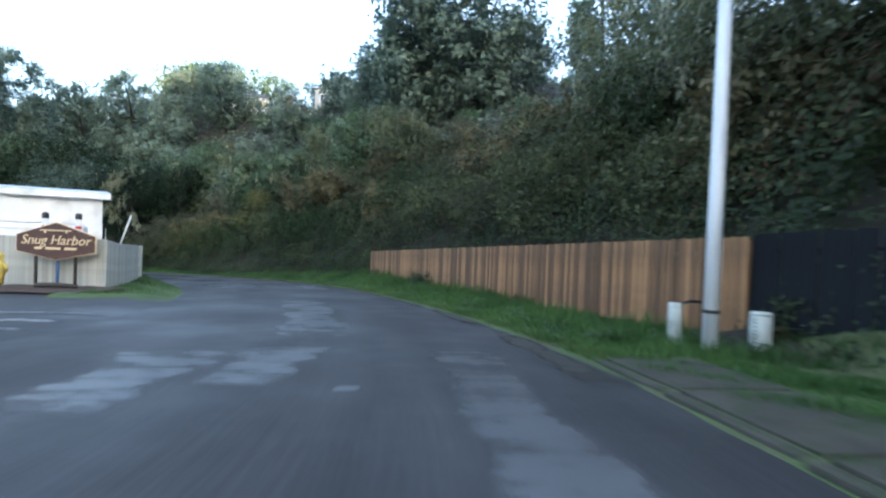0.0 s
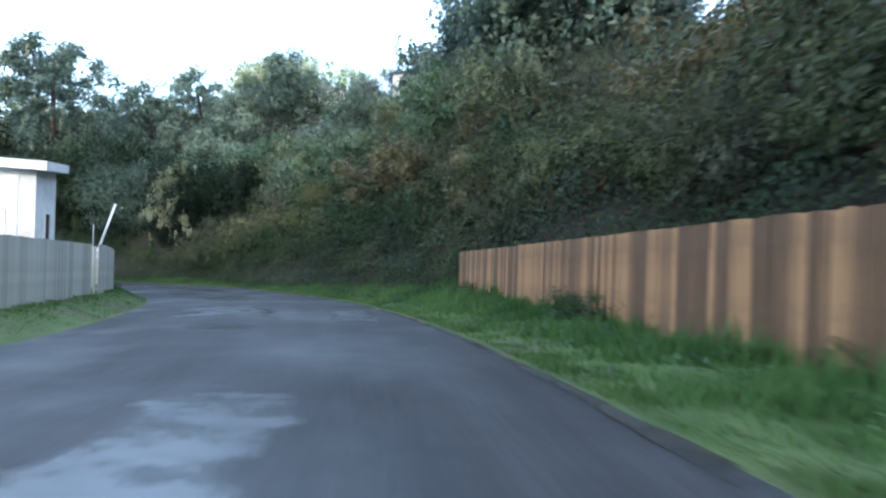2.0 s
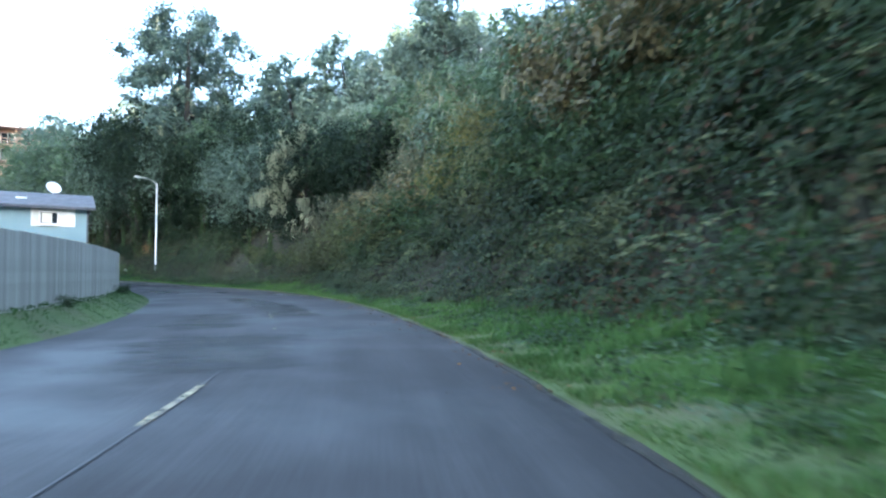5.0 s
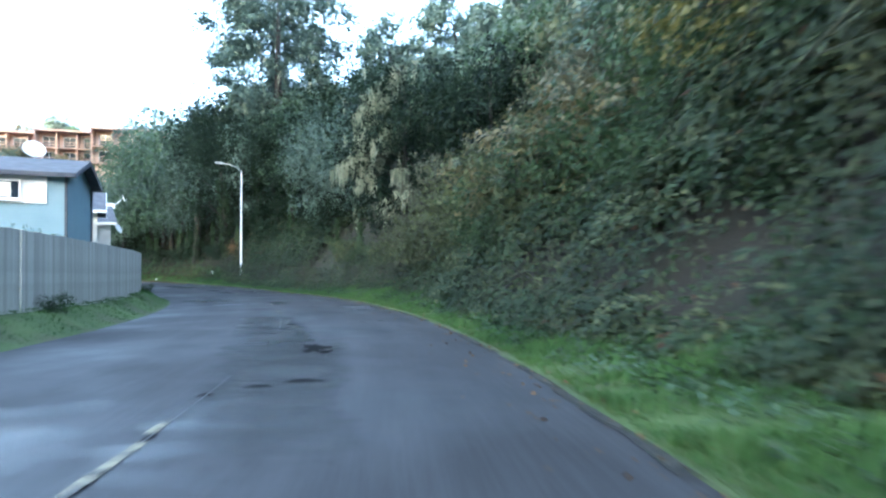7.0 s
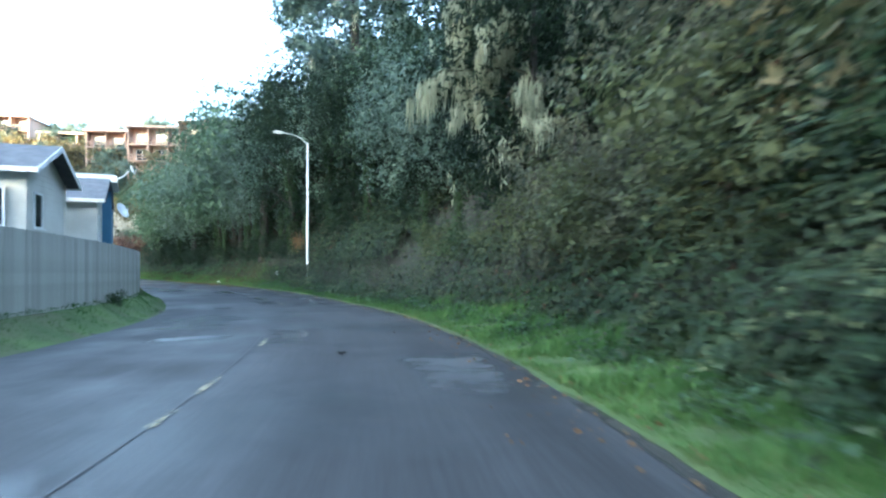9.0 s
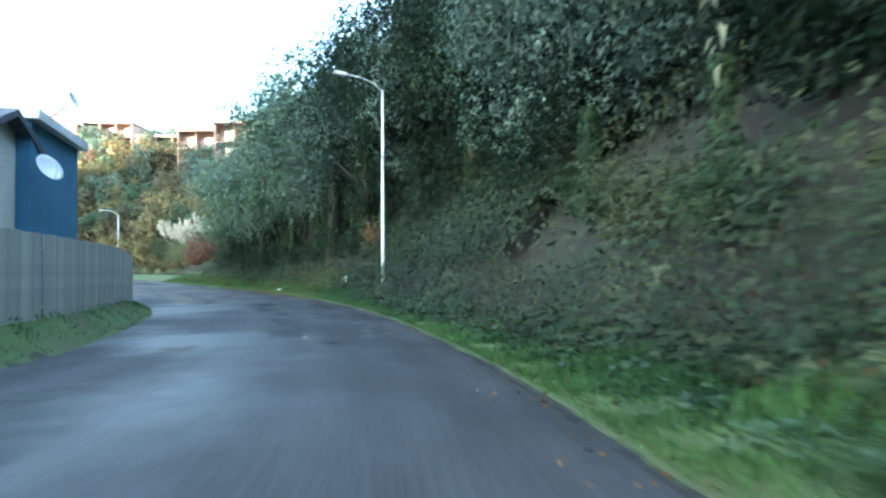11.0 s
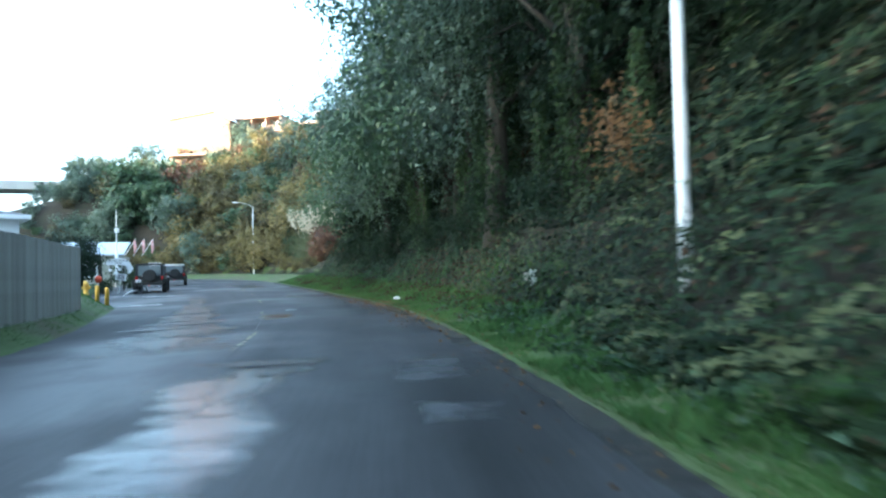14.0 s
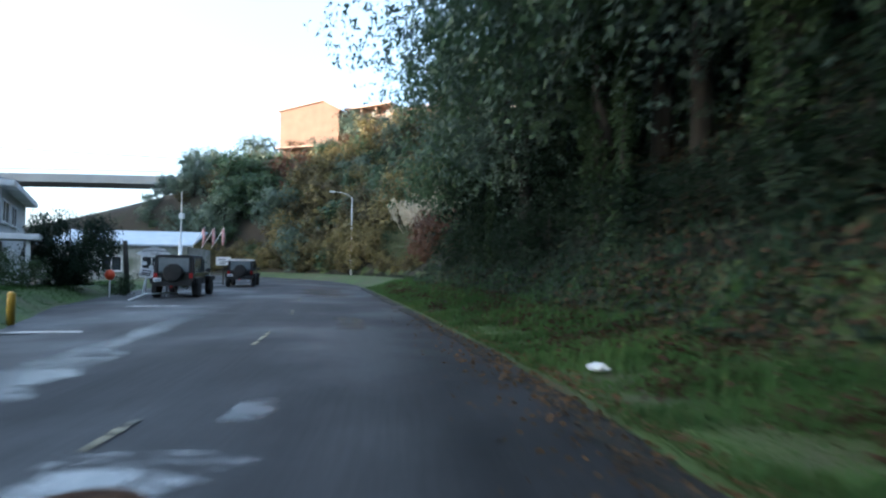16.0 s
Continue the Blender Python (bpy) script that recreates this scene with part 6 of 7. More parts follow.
M_CAR = shader("black_car_paint", (.006, .006, .007), (.012, .012, .013), 2, 30, 0.28, 0.02, 0.001, coat=0.6)
M_RUBBER = shader("tyre_rubber", (.010, .010, .010), (.022, .022, .022), 4, 50, 0.85, 0.4, 0.004)
M_CANVAS = shader("soft_top", (.012, .012, .013), (.026, .026, .027), 3, 60, 0.9, 0.3, 0.003)
M_TAIL = shader("tail_lens", (.22, .01, .01), (.35, .02, .02), 4, 40, 0.25, 0.05, 0.002)
M_PALEGLASS = shader("tinted_glass", (.10, .12, .13), (.16, .18, .19), 1, 8, 0.06, 0.0, 0.001, spec=0.7)


def off_roader(m, label, pale=False):
    """A boxy off-road car; local -y is its rear, the ground at z 0."""
    c = thing("off_road_car", m, label, "car")
    body = Geo().prism([(-.78, .55), (.78, .55), (.80, .75), (.79, 1.08), (-.79, 1.08), (-.80, .75)], -1.85, .35)
    part("body", body, M_CAR, c)
    part("bonnet", Geo().prism([(-.68, .6), (.68, .6), (.66, 1.08), (.55, 1.14), (-.55, 1.14), (-.66, 1.08)], .35, 1.75), M_CAR, c)
    part("hard_top", Geo().prism([(-.74, 1.74), (.74, 1.74), (.70, 1.83), (.5, 1.86), (-.5, 1.86), (-.70, 1.83)], -1.85, .15), M_WHITE if pale else M_CANVAS, c)
    for x in (-1, 1):
        part("rear_pillar", Geo().add([(x * .79, -1.85, 1.08), (x * .65, -1.85, 1.08), (x * .62, -1.83, 1.75), (x * .74, -1.83, 1.75), (x * .79, -1.6, 1.08), (x * .65, -1.6, 1.08), (x * .62, -1.62, 1.75), (x * .74, -1.62, 1.75)],
             [(0, 1, 2, 3), (7, 6, 5, 4), (0, 4, 5, 1), (1, 5, 6, 2), (2, 6, 7, 3), (3, 7, 4, 0)]), M_CANVAS, c)
        part("side_window", Geo().box(x * .745, -.95, 1.09, .03, 1.25, .64), M_PALEGLASS, c)
        part("door_pillar", Geo().box(x * .75, -.25, 1.08, .06, .1, .67).box(x * .75, .2, 1.08, .06, .08, .6), M_CANVAS, c)
        tl = part("tail_light", Geo().box(x * .70, -1.88, .86, .15, .07, .22, b=.015), M_TAIL, c, "red tail light")
        part("rear_fender", Geo().prism([(x * .76, .62), (x * .96, .62), (x * .96, .86), (x * .76, .9)], -1.75, -.75), M_RUBBER, c)
        part("front_fender", Geo().prism([(x * .66, .72), (x * .95, .72), (x * .95, .9), (x * .66, .96)], .75, 1.85), M_RUBBER, c)
        part("mirror", Geo().box(x * .93, .3, 1.12, .2, .08, .16, b=.03), M_CAR, c)
        for y in (-1.25, 1.25):
            w = part("wheel", Geo(). lathe([(.2, -.13), (.34, -.13), (.395, -.1), (.40, 0), (.395, .1), (.34, .13), (.2, .13)], 24, pose(x * .80, y, .40, 0, 90)), M_RUBBER, c, "wide off-road tyre")
            part("rim", Geo().lathe([(.02, -.06), (.2, -.1), (.22, -.1), (.22, .1), (.2, .1), (.02, .06)], 18, pose(x * .80, y, .40, 0, 90)), M_GALV, w)
    part("rear_window", Geo().box(0, -1.845, 1.12, 1.2, .03, .6), M_PALEGLASS, c, "pale reflecting rear window")
    part("roll_bar", Geo().tube([(-.6, -1.1, 1.0), (-.58, -1.1, 1.68), (.58, -1.1, 1.68), (.6, -1.1, 1.0)], .035, 8), M_BLACK, c)
    sp = part("spare_wheel", Geo().lathe([(.18, -.12), (.33, -.12), (.375, -.09), (.38, 0), (.375, .09), (.33, .12), (.18, .12)], 26, pose(.02, -2.02, 1.1, 90)), M_RUBBER, c, "spare wheel on the tailgate")
    part("hub", Geo().lathe([(.02, -.1), (.17, -.07), (.2, -.07), (.2, .07), (.02, .07)], 16, pose(.02, -2.02, 1.1, 90)), M_CAR, sp)
    part("bumper", Geo().box(0, -1.97, .52, 1.55, .2, .2, b=.03), M_RUBBER, c)
    part("number_plate", Geo().box(-.58, -2.06, .72, .3, .02, .15), M_WHITE, c, "white plate with dark bars")
    part("plate_bars", Geo().box(-.58, -2.074, .76, .22, .006, .05), M_BLUEP, c)
    part("tow_hook", Geo().tube([(0, -2.05, .5), (0, -2.2, .48), (0, -2.2, .56)], .03, 6), M_REDP, c)
    part("windscreen", Geo().box(0, .33, 1.1, 1.4, .04, .62), M_PALEGLASS, c)
    part("grille", Geo().box(0, 1.77, .62, 1.0, .06, .45, b=.02), M_CAR, c)
    part("exhaust", Geo().tube([(.5, -1.95, .42), (.5, -1.5, .42)], .035, 8), M_GALV, c)
    return c


off_roader(Matrix.Translation((-98.2, 59.1, -4.91)) @ Matrix.Rotation(radians(101), 4, 'Z'), "black boxy off-road car with spare wheel parked on the shoulder")
off_roader(Matrix.Translation((-110.4, 57.5, -4.91)) @ Matrix.Rotation(radians(103), 4, 'Z'), "dark off-road car with pale top parked further along", True)

rb = KIND["round_bush"][0]
USED.add(rb.name)
rb.matrix_basis = pose(-96.6, 54.9, ground_at(-96.6, 54.9) + .05) @ Matrix.Diagonal((.68, .68, .9, 1))
rb["label"] = "round clipped dark shrub by the parking place"
for x, y, k in ((-107, 55.0, .55), (-91.6, 55.4, .42), (-93.6, 55.2, .36), (-98.2, 56.2, .3)):
    o = copy_thing(KIND["bush"][1], pose(x, y, ground_at(x, y) - .1, 0, 0, x * 7))
    o.scale = (k, k, k)
    o["label"] = "low green shrub beside the parked cars"

M_SIGNW = shader("sign_white", (.66, .67, .68), (.76, .76, .76), 3, 30, 0.5, 0.05, 0.002)
fs = thing("fish_sign", pose(-101.5, 56.0, ground_at(-101.5, 56.0) + .25, 0, 0, 110), "white fish-shaped sign on dark posts", "sign")
fish = [(-.85, 1.75), (-.5, 2.0), (0, 2.12), (.45, 2.02), (.75, 1.75), (.95, 1.35), (.8, 1.05), (.6, .98), (.62, 1.2), (.5, 1.5), (.2, 1.62), (-.2, 1.62), (-.55, 1.6)]
part("board", Geo().prism(fish, -.03, .03, pose(0, 0, 0, 0, 0, 90 - 90)), M_SIGNW, fs)
lettering("SPORTSMANS", 0.2, pose(0.02, -.034, 1.83, 90), M_BLACK, fs, "writing", 0.006)
lettering("PARK", 0.18, pose(0.05, -.034, 1.66, 90), M_BLACK, fs, "writing", 0.006)
for x in (-.4, .35):
    part("post", Geo().box(x, .07, -.2, .09, .09, 2.1, b=.01), M_BARK, fs)
for x, z in ((-.45, 1.25), (-.15, 1.05), (.1, 1.3)):
    part("float_disc", Geo().lathe([(.02, -.02), (.11, -.02), (.11, .02), (.02, .02)], 16, pose(x, -.02, z, 90)), M_SIGNW, fs)
ns_ = thing("small_sign", pose(-98.6, 57.0, ground_at(-98.6, 57), 0, 8, 95), "white notice board on a slanting white post", "sign")
part("post", Geo().box(0, 0, -.2, .08, .06, 1.3), M_WHITE, ns_)
part("board", Geo().box(0, -.05, .85, .62, .025, .42, b=.005), M_SIGNW, ns_)
for z in (.93, 1.02, 1.13):
    part("bar", Geo().box(0, -.07, z, .42, .008, .05), M_BLACK, ns_, "illegible writing as bars")
ws = thing("white_sign", pose(-112.0, 55.5, ground_at(-112, 55.5), 0, 0, 105), "white sign board with dark bars on a post", "sign")
part("post", Geo().box(0, .05, -.2, .09, .09, 2.3), M_BARK, ws)
part("board", Geo().box(0, -.02, 1.45, 1.0, .04, .6, b=.006), M_SIGNW, ws)
for x, z, w in ((-.1, 1.82, .5), (.1, 1.66, .6), (-.05, 1.53, .4)):
    part("bar", Geo().box(x, -.048, z, w, .012, .06), M_BLACK, ws, "illegible writing as bars")
M_ORANGE = shader("orange_float", (.6, .07, .02), (.75, .11, .04), 3, 30, 0.45, 0.05, 0.002)
bf = thing("mooring_float", pose(-97.0, 56.4, ground_at(-97, 56.4)), "orange mooring float on a stake by the bush", "float")
part("ball", Geo().lathe([(.02, .75), (.12, .78), (.19, .9), (.2, 1.0), (.14, 1.14), (.04, 1.2)], 16), M_ORANGE, bf, flat=False)
part("stake", Geo().tube([(0, 0, -.1), (0, 0, .8)], .03, 6), M_WHITE, bf)
pr = thing("pipe_rail", pose(-94.6, 58.6, ground_at(-94.6, 58.6)), "low bent white pipe rail lying on the grass", "rail")
part("rail", Geo().tube([(0, 0, .03), (-1.0, .1, .22), (-2.6, .2, .2), (-3.6, .2, .12)], .04, 8), M_WHITE, pr, flat=False)
part("brace", Geo().tube([(-2.5, .2, .0), (-2.9, .1, 1.1), (-3.4, .3, 0.0)], .03, 6), M_WHITE, pr)
# the low building, mast and flags behind the cars
ms = thing("antenna_mast", pose(-111.8, 52.5, ground_at(-111.8, 52.5)), "slim white mast with a box and thick white foot", "mast")
part("pole", Geo().tube([(0, 0, -.2), (0, 0, 4.6), (0, 0, 6.7)], [.06, .05, .025], 8), M_WHITE, ms)
part("foot", Geo().tube([(0, 0, -.2), (0, 0, 3.1)], .13, 10), M_WHITE, ms, flat=False)
part("box", Geo().box(-.08, .0, 4.75, .3, .3, .4, b=.04), M_GALV, ms)
lb = thing("low_building", pose(-117.5, 46.3, ground_at(-117, 50), 0, 0, 12), "low grey building with pale blue metal roof", "building")
part("wall", Geo().box(0, 0, -.2, 9, 9.6, 3.0), M_GREYWOOD, lb)
part("roof", Geo().add([(4.8, -5.2, 2.8), (4.8, 5.2, 2.8), (-1, 5.2, 4.1), (-1, -5.2, 4.1), (4.8, -5.2, 2.95), (4.8, 5.2, 2.95), (-1, 5.2, 4.25), (-1, -5.2, 4.25)], [(0, 1, 2, 3), (7, 6, 5, 4), (0, 4, 5, 1), (1, 5, 6, 2), (2, 6, 7, 3), (3, 7, 4, 0)]), M_ROOFPALE, lb)
for y in (-3, -.3, 2.4):
    window(lb, pose(4.53, y, 1.0, 0, 0, 90), 1.3, 1.0)
M_FLAGR = shader("flag_cloth", (.35, .06, .06), (.6, .5, .5), 3.0, 9, 0.9, 0.0, 0.001, stretch=(1, 1, 5))
for i, y in enumerate((0, .9, 1.8)):
    fl = thing("flag", pose(-113.4, 52.6 + y * .8, -2.2), "slanting flagpole with a furled red and white flag", "flag", "flags on the low building")
    part("pole", Geo().tube([(0, 0, 0), (.2, 1.0, 1.5)], .03, 6), M_WHITE, fl)
    part("cloth", Geo().tube([(.18, .9, 1.4), (.2, .95, .8), (.18, .9, .2)], [.09, .13, .06], 7), M_FLAGR, fl)

M_TAUPE = shader("taupe_siding", (.38, .39, .39), (.48, .49, .48), 1.0, 20, 0.8, 0.15, 0.005)
lh = thing("two_storey_house", pose(-95.0, 53.5, ground_at(-95, 53) - .45, 0, 0, 32), "grey two-storey house with deck roof and pale eaves", "house")
part("lower_wall", Geo().box(-5, -5.5, -.2, 9.6, 10.6, 2.5), M_TAUPE, lh)
part("upper_wall", Geo().box(-5, -5.5, 2.3, 9.4, 10.4, 2.3), M_TAUPE, lh)
part("eave", Geo().box(-5, -5.4, 4.55, 10.4, 11.2, .24, b=.03), M_WHITE, lh)
part("roof", Geo().add([(.2, .2, 4.8), (.2, -11.0, 4.8), (-10.2, -11.0, 4.8), (-10.2, .2, 4.8), (-5, -2.5, 5.7), (-5, -8, 5.7)], [(0, 1, 5, 4), (1, 2, 5), (2, 3, 4, 5), (3, 0, 4)]), M_ROOF, lh)
part("deck_roof", Geo().box(.7, -4.6, 2.35, 2.4, 11.5, .22, b=.02), M_WHITE, lh)
for y in (.8, -2.2, -5.2):
    part("deck_post", Geo().box(1.6, y, -.2, .14, .14, 2.55), M_WHITE, lh)
for y in (-2.3, -5.5):
    window(lh, pose(-.28, y, 3.2, 0, 0, 90), 1.7, .85)
for y in (-1.2, -3.6):
    window(lh, pose(-.17, y, .9, 0, 0, 90), .9, 1.1)
for x in (-1.7, -4.6):
    window(lh, pose(x, -.28, 3.2, 0, 0, 180), 1.7, .85)
for x in (-1.2, -3.4):
    window(lh, pose(x, -.18, .8, 0, 0, 180), .8, 1.2)
for x, y, h in ((-90.8, 55.2, 2.9), (-91.5, 52.6, 3.4), (-99.8, 55.6, 2.6)):
    n_ = thing("wooden_post", pose(x, y, ground_at(x, y), 3, 2), "dark weathered wooden post in the yard", "post")
    part("shaft", Geo().tube([(0, 0, -.2), (.03, .02, h)], [.13, .10], 9), M_BARK, n_, flat=False)

# ---- small things on the verge ----
bg = Geo()
rng = random.Random(9)
bm = bmesh.new()
bmesh.ops.create_icosphere(bm, subdivisions=2, radius=1)
bm.verts.index_update()
bg.add([((v.co.x * .19) * rng.uniform(.75, 1.15), v.co.y * .11 * rng.uniform(.75, 1.2), (v.co.z + .8) * .07 * rng.uniform(.7, 1.25)) for v in bm.verts], [[v.index for v in f.verts] for f in bm.faces])
bm.free()
bag = new("plastic_bag", bg.data("plastic_bag", M_WHITE))
x, y = -79.9, 72.55
bag.matrix_basis = pose(x, y, float(land(x, y)) + .12, 0, 0, 70) @ Matrix.Diagonal((.75, .75, .75, 1))
tagged(bag, "crumpled white plastic bag lying in the grass", "litter")
ub = thing("utility_pedestal", pose(-71.7, 74.6, float(land(-71.7, 74.6)) + .1, 0, 0, 80), "small grey utility box at the foot of the bank", "utility box")
part("body", Geo().box(0, 0, 0, .15, .13, .34, b=.015), M_PEDESTAL, ub)
part("cap", Geo().box(0, 0, .34, .17, .15, .05, b=.015), M_PEDESTAL, ub)
part("meter_box", Geo().box(-.15, .02, .12, .12, .1, .2, b=.012), M_CONCRETE, ub)

# ---- houses on the hilltop ----
hh = thing("hilltop_house", pose(-37.9, 103.6, 24.3, 0, 0, 15), "small white house with grey hipped roof on the hilltop", "house")
part("wall", Geo().box(0, 0, -3, 6.4, 6, 5.6), M_WHITE, hh)
part("roof", Geo().add([(-3.6, -3.4, 2.5), (3.6, -3.4, 2.5), (3.6, 3.4, 2.5), (-3.6, 3.4, 2.5), (-.8, 0, 4.0), (.8, 0, 4.0)], [(0, 1, 5, 4), (1, 2, 5), (2, 3, 4, 5), (3, 0, 4), (3, 2, 1, 0)]), M_ROOF, hh)
part("chimney", Geo().box(1.2, .5, 2.6, .5, .5, 1.8), M_WHITE, hh)
for x in (-1.8, 0.2, 2.0):
    window(hh, pose(x, -3.03, .6), 1.1, 1.3)
h2 = thing("hilltop_house", pose(-18.5, 97, 24.0, 0, 0, -10), "grey hilltop house half hidden by trees", "house")
part("wall", Geo().box(0, 0, -3, 9, 7, 6), M_TAUPE, h2)
part("roof", Geo().add([(-5.2, -4.2, 3), (5.2, -4.2, 3), (5.2, 4.2, 3), (-5.2, 4.2, 3), (-5.2, 0, 4.6), (5.2, 0, 4.6)], [(0, 1, 5, 4), (2, 3, 4, 5), (0, 4, 3), (1, 2, 5), (3, 2, 1, 0)]), M_ROOFPALE, h2)
for x in (-2.8, 0, 2.8):
    window(h2, pose(x, -3.53, .7), 1.3, 1.3)

M_BROWNWALL = shader("brown_stucco", (.185, .10, .07), (.25, .145, .10), 0.6, 12, 0.85, 0.1, 0.01)
M_TANWALL = shader("tan_stucco", (.42, .27, .20), (.54, .36, .27), 0.6, 12, 0.85, 0.1, 0.01)
M_TIMBER = shader("sunlit_timber", (.32, .215, .16), (.44, .30, .23), 1.5, 20, 0.8, 0.2, 0.01)


def balcony_block(m, bays, floors, bay=3.4, fh=2.85, label=""):
    """A hotel block: recessed balconies between dark timber frames. Local x along the front, -y to the viewer."""
    a = thing("apartment_block", m, label, "building")
    W, H = bays * bay, floors * fh
    part("wall", Geo().box(0, 4.5, -4, W, 8, H + 4.0), M_TANWALL, a)
    part("roof", Geo().box(0, 3.5, H, W + .6, 10.5, .35, b=.04), M_TIMBER, a)
    for k in range(floors):
        bl_ = part("balcony_floor", Geo().box(0, -.3, k * fh - .12, W, 1.8, .22), M_TIMBER, a)
        part("balcony_rail", Geo().box(0, -1.15, k * fh + .95, W, .07, .1).box(0, -1.15, k * fh + .45, W, .05, .12), M_TIMBER, a)
        for i in range(bays):
            x = -W / 2 + (i + .5) * bay
            window(a, pose(x, .46, k * fh + .35), 1.9, 1.8)
    for i in range(bays + 1):
        part("timber_post", Geo().box(-W / 2 + i * bay, -1.1, -4, .2, .2, H + 4).box(-W / 2 + i * bay, -.35, 0, .16, 1.6, H), M_TIMBER, a)
    return a


ap = balcony_block(pose(-173.5, 58.8, 18.2, 0, 0, 62), 3, 3, 3.3, 2.7, "sunlit brown hotel block with timber balconies on the ridge")
ga = thing("gabled_block", pose(-172.5, 47.2, 17.6, 0, 0, 72), "sunlit plain brown gabled building on the ridge", "building")
part("wall", Geo().add([(-6.2, 0, -4), (6.2, 0, -4), (6.2, 0, 7.6), (3.0, 0, 9.4), (-6.2, 0, 8.2), (-6.2, 9, -4), (6.2, 9, -4), (6.2, 9, 7.6), (3.0, 9, 9.4), (-6.2, 9, 8.2)], [(0, 1, 2, 3, 4), (9, 8, 7, 6, 5), (0, 4, 9, 5), (1, 6, 7, 2), (4, 3, 8, 9), (3, 2, 7, 8)]), M_BROWNWALL, ga)
part("roof", Geo().add([(-6.6, -.3, 8.15), (3.0, -.3, 9.45), (6.6, -.3, 7.5), (6.6, 9.3, 7.5), (3.0, 9.3, 9.45), (-6.6, 9.3, 8.15), (-6.6, -.3, 8.4), (3.0, -.3, 9.7), (6.6, -.3, 7.75), (6.6, 9.3, 7.75), (3.0, 9.3, 9.7), (-6.6, 9.3, 8.4)], [(0, 1, 7, 6), (1, 2, 8, 7), (6, 7, 10, 11), (7, 8, 9, 10), (0, 5, 4, 1), (1, 4, 3, 2), (2, 3, 9, 8), (0, 6, 11, 5), (3, 4, 10, 9), (4, 5, 11, 10)]), M_TIMBER, ga)
part("porch_roof", Geo().box(-1.5, -1.2, .6, 8, 2.4, .25, b=.03), M_TIMBER, ga)
for i, x in enumerate((-6.26,)):
    for z in (0.6, 3.2, 5.6):
        for y in (1.5, 4.2, 6.9):
            window(ga, pose(x, y, z, 0, 0, -90), 1.0, 1.2, False)
for i, (x, y, z, b, rot) in enumerate(((-156, 70, 15.5, 4, 62), (-143, 76, 14.5, 4, 60), (-131, 80.5, 13.8, 4, 56), (-119.5, 85.5, 13.4, 4, 52))):
    balcony_block(pose(x, y, z, 0, 0, rot), b, 2, 3.2, 2.8, "sunlit brown hotel block with timber balconies on the ridge")

# ---- the bridge beyond ----
M_BRIDGE = shader("bridge_concrete", (.24, .25, .25), (.33, .34, .34), 0.3, 10, 0.85, 0.1, 0.02)
br = thing("road_bridge", Matrix(), "pale concrete road bridge high across the river mouth", "bridge")
g = Geo()
pts = [(-200.0, 45 - 200 * k, 14.9 + 1.6 * (1 - (2 * k - .8) ** 2)) for k in (i / 28 for i in range(29))]
for x, y, z in pts:
    g.v += [(x - 4.5, y, z - 1.4), (x + 4.5, y, z - 1.4), (x + 4.5, y, z + .5), (x - 4.5, y, z + .5)]
g.f = []
for i in range(len(pts) - 1):
    for j in range(4):
        g.f.append((i * 4 + j, i * 4 + (j + 1) % 4, i * 4 + 4 + (j + 1) % 4, i * 4 + 4 + j))
part("deck", g, M_BRIDGE, br)
for off in (-4.3, 4.3):
    g = Geo()
    g.tube([Vector(p_) + Vector((off, 0, 1.5)) for p_ in pts], .08, 4)
    part("railing", g, M_GALV, br)
for k in (2, 20, 27):
    part("pier", Geo().box(pts[k][0], pts[k][1], -6, 3, 3, pts[k][2] + 6.2), M_BRIDGE, br)
wire = thing("overhead_cable", Matrix(), "thin overhead cable sagging across the sky", "cable")
part("cable", Geo().tube([(-198, 30 - 150 * k, 19.2 + 10 * k + 6.0 * (k - .5) ** 2) for k in (i / 8 for i in range(11))], .05, 4), M_BLACK, wire)

# ---- fallen leaves and weeds ----
rng = np.random.default_rng(77)
n = 3300
s = np.where(rng.random(n) < 0.55, rng.normal(120.5, 4.0, n), rng.uniform(44, 140, n))
d = edge_r(s) + np.where(rng.random(n) < 0.7, rng.normal(-0.05, 0.28, n), rng.normal(-0.5, 0.4, n))
xy = np.array([at(a, b) for a, b in zip(s.tolist(), d.tolist())])
P = np.c_[xy, road_z(s) + np.where(d > edge_r(s), 0.10, 0.028)]
A, B = leaf_axes(rng, n, 0.065, 0.7, 0.92)
M_LITTER = foliage("leaf_litter", (.06, .038, .018), (.17, .10, .045), 0.8)
tagged(new("fallen_leaves", cards("fallen_leaves", P, A, B, M_LITTER, 4)), "brown fallen leaves along the road's edge", "leaves", "", "stuff")
for s, d, k, key in ((26.5, 5.2, .26, "bush"), (27.6, 5.0, .22, "dark_bush"), (18.5, 6.0, .16, "bush"), (21.5, 5.7, .18, "olive_bush"), (13.5, 6.6, .14, "bush"), (35, 5.0, .2, "bush"), (69, -8.05, .16, "bush"), (88.5, -7.6, .15, "bush"), (57, -8.0, .12, "bush")):
    o = copy_thing(KIND[key][0], facing(s, d, -0.05, s * 40))
    o.scale = (k, k, k)
    tagged(o, "leafy green weeds growing at the fence's foot", "weeds")


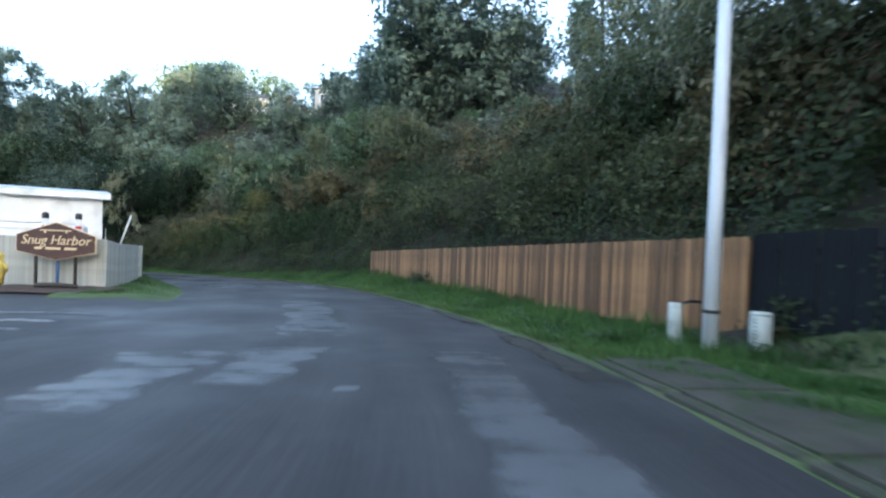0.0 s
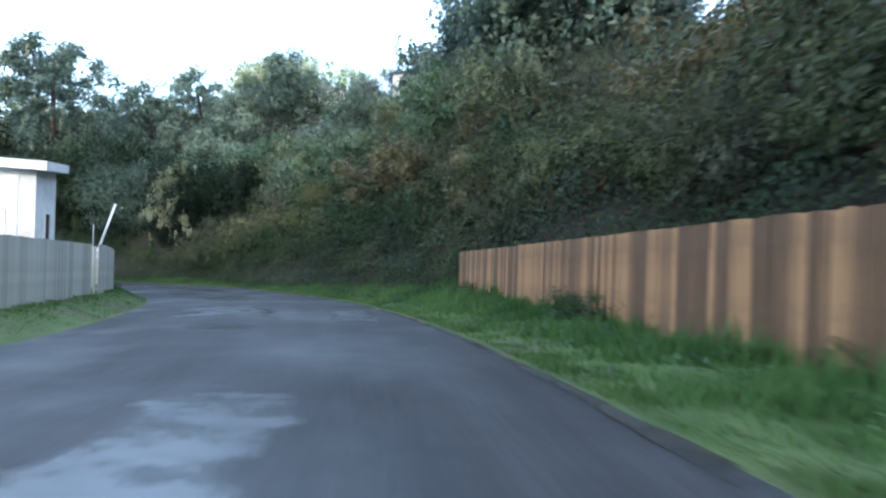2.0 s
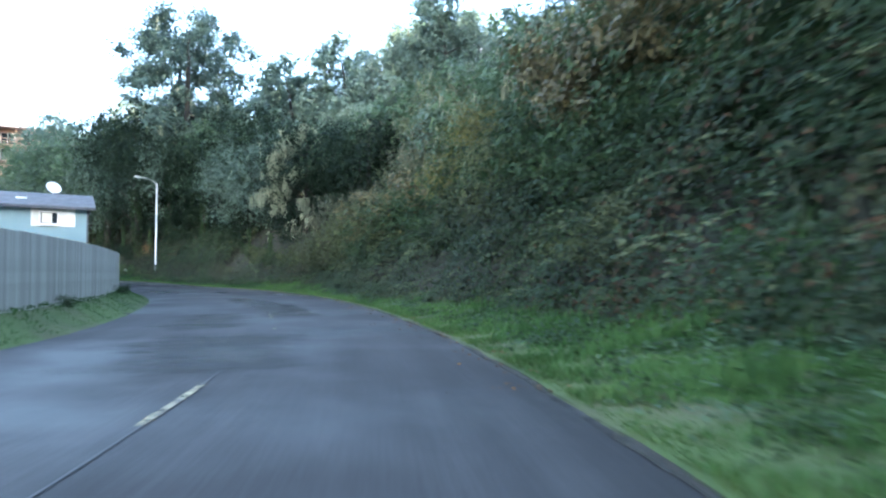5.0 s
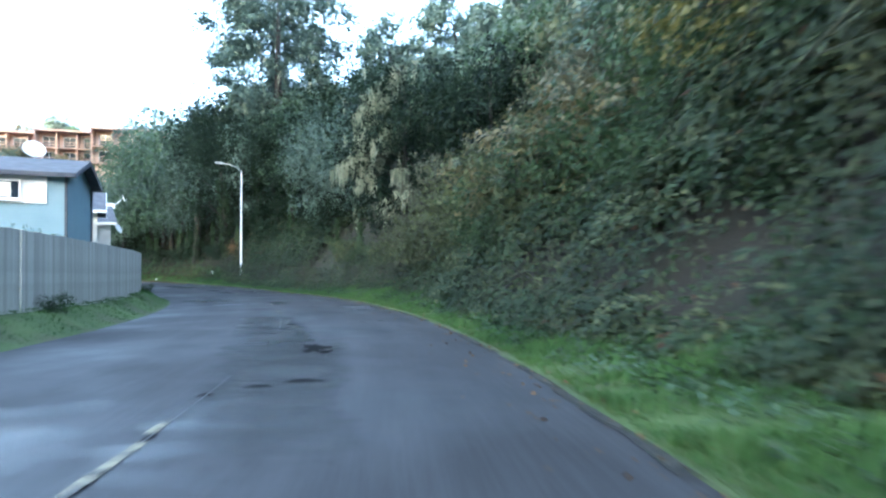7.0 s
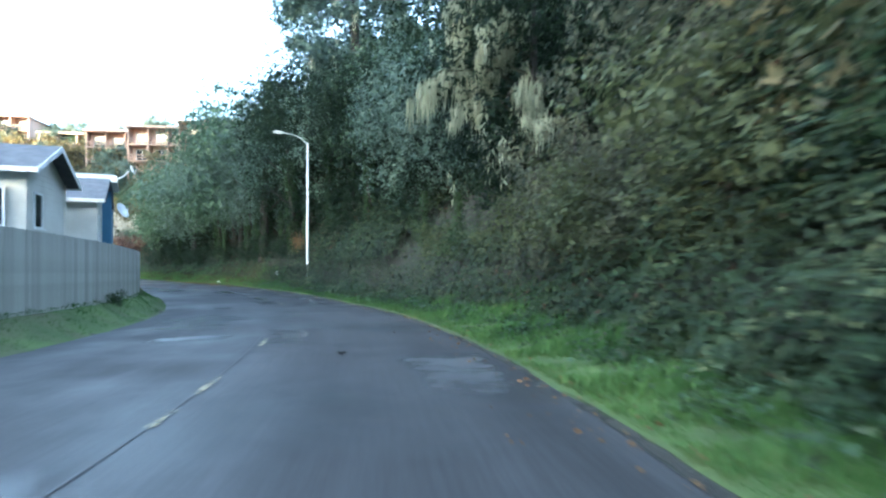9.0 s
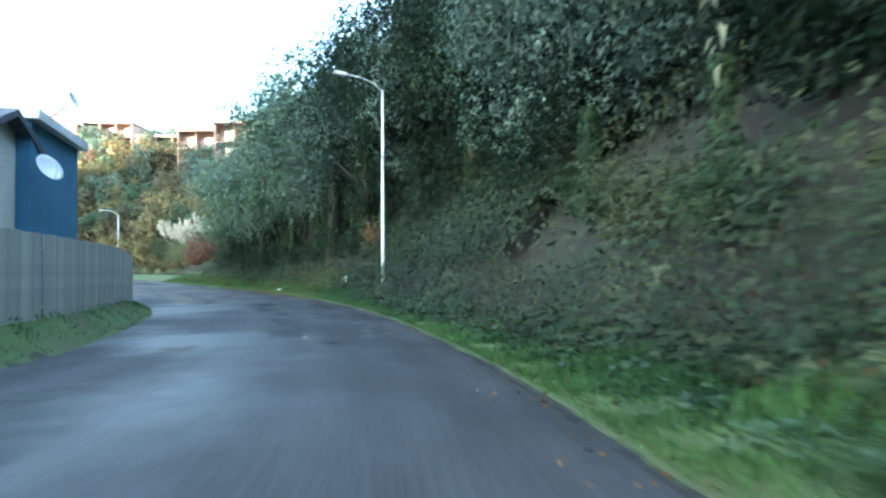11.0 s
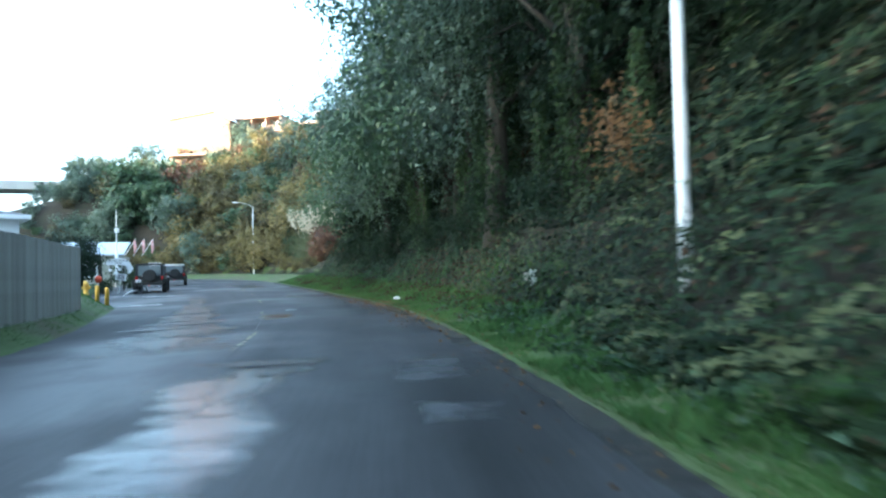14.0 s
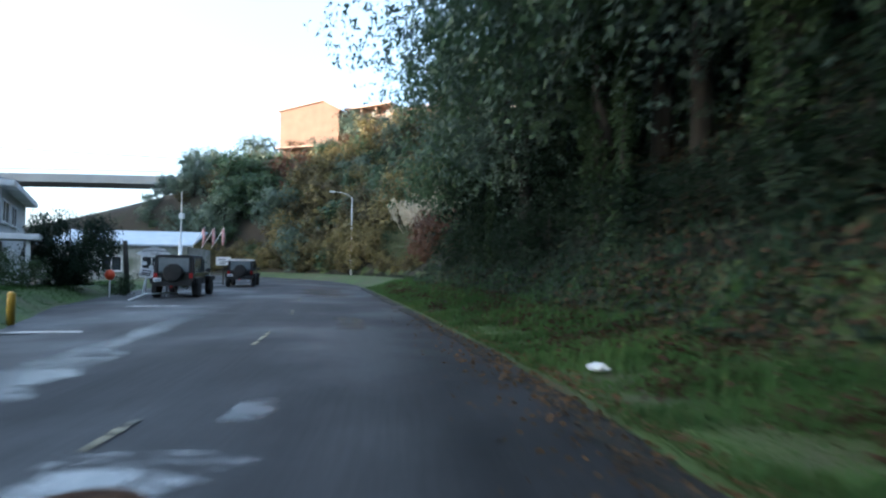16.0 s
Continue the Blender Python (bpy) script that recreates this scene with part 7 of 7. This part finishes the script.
def ivy_trunk(s, d, h, r, seed):
    rng = np.random.default_rng(seed)
    t = thing("ivy_clad_tree", facing(s, d, -0.2, seed * 30), "thick dark trunk clad in ivy above the verge", "tree")
    lean = rng.uniform(-.6, .6, 2)
    pts = [(lean[0] * k * k, lean[1] * k * k, h * k) for k in (0, .15, .4, .7, 1)]
    part("trunk", Geo().tube(pts, [r * 1.3, r, r * .85, r * .7, r * .5], 10), M_BARK, t, flat=False)
    for i in range(4):
        k = rng.uniform(.3, .8)
        a = rng.uniform(0, 6.28)
        p0 = Vector((lean[0] * k * k, lean[1] * k * k, h * k))
        part("limb", Geo().tube([p0, p0 + Vector((math.cos(a) * .9, math.sin(a) * .9, .6)), p0 + Vector((math.cos(a) * 2.2, math.sin(a) * 2.2, 1.6))], [r * .35, r * .25, r * .1], 6), M_BARK, t, flat=False)
    n = 7000
    k = rng.random(n) ** 0.8
    a = rng.uniform(0, 6.28, n)
    q = r * rng.uniform(.95, 1.6, n) * (1 + .5 * np.sin(k * 17 + a * 2) ** 2)
    P = np.c_[lean[0] * k * k + np.cos(a) * q, lean[1] * k * k + np.sin(a) * q, h * k * .9]
    keep = np.sin(k * 9 + a * 1.5 + seed) > -0.85
    A, B = leaf_axes(rng, n, 0.13, 0.8, 0.1, 0.3)
    part("ivy", cards("ivy", P[keep], A[keep], B[keep], M_LEAF_MID_DIM), M_LEAF_MID_DIM, t, "green ivy leaves on the trunk")["kind"] = "stuff"


for s, d, h, r, k in ((112.5, 4.6, 9, .3, 1), (117.5, 4.3, 10, .42, 2), (121.5, 4.9, 9, .25, 3), (126.5, 4.6, 8, .28, 4), (109.6, 6.6, 9, .22, 5), (103.0, 6.4, 8, .2, 6)):
    ivy_trunk(s, d, h, r, k)


def dead_branch(base, tip, n, seed, label, leafy=True):
    """A bare leaning stem with forked twigs, some with clumps of dead leaves near its tip."""
    rng = np.random.default_rng(seed)
    base, tip = Vector(base), Vector(tip)
    t = thing("dead_branch", Matrix.Translation(base), label, "branch")
    mid = (tip - base) * 0.5 + Vector((0, 0, 0.25))
    part("stem", Geo().tube([(0, 0, -.3), tuple(mid), tuple(tip - base)], [.045, .032, .012], 7), M_TWIG, t, flat=False)
    g = Geo()
    for i in range(9):
        k = rng.uniform(.4, .95)
        a = (tip - base) * k + Vector((0, 0, 0.2 * (1 - k)))
        q = Vector(rng.normal(0, .4, 3).tolist()) + Vector((0, 0, -.1))
        g.tube([tuple(a), tuple(a + q * .5), tuple(a + q)], [.012, .008, .004], 4)
    part("twigs", g, M_TWIG, t)["kind"] = "stuff"
    if leafy:
        P = np.array((tip - base)[:]) * rng.uniform(.72, 1.05, n)[:, None] + rng.normal(0, (.26, .26, .34), (n, 3))
        A, B = leaf_axes(rng, n, 0.11, 0.6, 0.1, 0.8)
        part("dead_leaves", cards("dead_leaves", P, A, B, M_LITTER), M_LITTER, t, "rust-brown withered leaves")["kind"] = "stuff"


dead_branch(spot(110.2, 4.6), (-68.07, 74.65, -1.1), 420, 3, "broken branch with rust-brown withered leaves hanging over the verge")
for s0, d0, s1, d1, up, k in ((62.0, 6.4, 56.0, 5.2, 4.4, 5), (61.5, 5.8, 57.0, 4.6, 3.2, 6), (64.5, 6.2, 60.0, 5.6, 3.9, 7)):
    dead_branch(spot(s0, d0), spot(s1, d1, up), 0, k, "bare pale stem leaning out of the brambles", False)


def ivy_curtain(s, d, h, seed):
    """A bare stem hung with a ragged column of bright ivy."""
    rng = np.random.default_rng(seed)
    c = thing("ivy_curtain", facing(s, d, -0.1, seed * 50), "column of fresh green ivy hanging from the trees", "ivy")
    part("stem", Geo().tube([(0, 0, -.2), (.12, .05, h * .5), (-.05, .1, h)], [.05, .04, .02], 6), M_BARK, c, flat=False)
    n = int(420 * h)
    k = rng.random(n)
    w = 0.16 + 0.3 * np.abs(np.sin(k * 5.0 + seed)) * (1.2 - k)
    a = rng.uniform(0, 6.28, n)
    P = np.c_[np.cos(a) * w * rng.random(n) ** 0.4, np.sin(a) * w * rng.random(n) ** 0.4, h * k]
    A, B = leaf_axes_on(rng, np.c_[np.cos(a), np.sin(a), np.full(n, 0.5)], np.full(n, 0.1), 0.8, 0.4, 1.0)
    part("leaves", cards("leaves", P, A, B, M_LEAF_MID_DIM), M_LEAF_MID_DIM, c)["kind"] = "stuff"


for s, d, h, k in ((115.5, 4.9, 3.6, 1), (119.5, 4.5, 4.4, 2), (125.0, 4.2, 4.6, 4), (134.0, 4.2, 3.4, 7), (110.5, 4.8, 3.2, 8), (88.0, 5.0, 2.6, 9), (92.5, 5.2, 2.8, 10)):
    ivy_curtain(s, d, h, k)
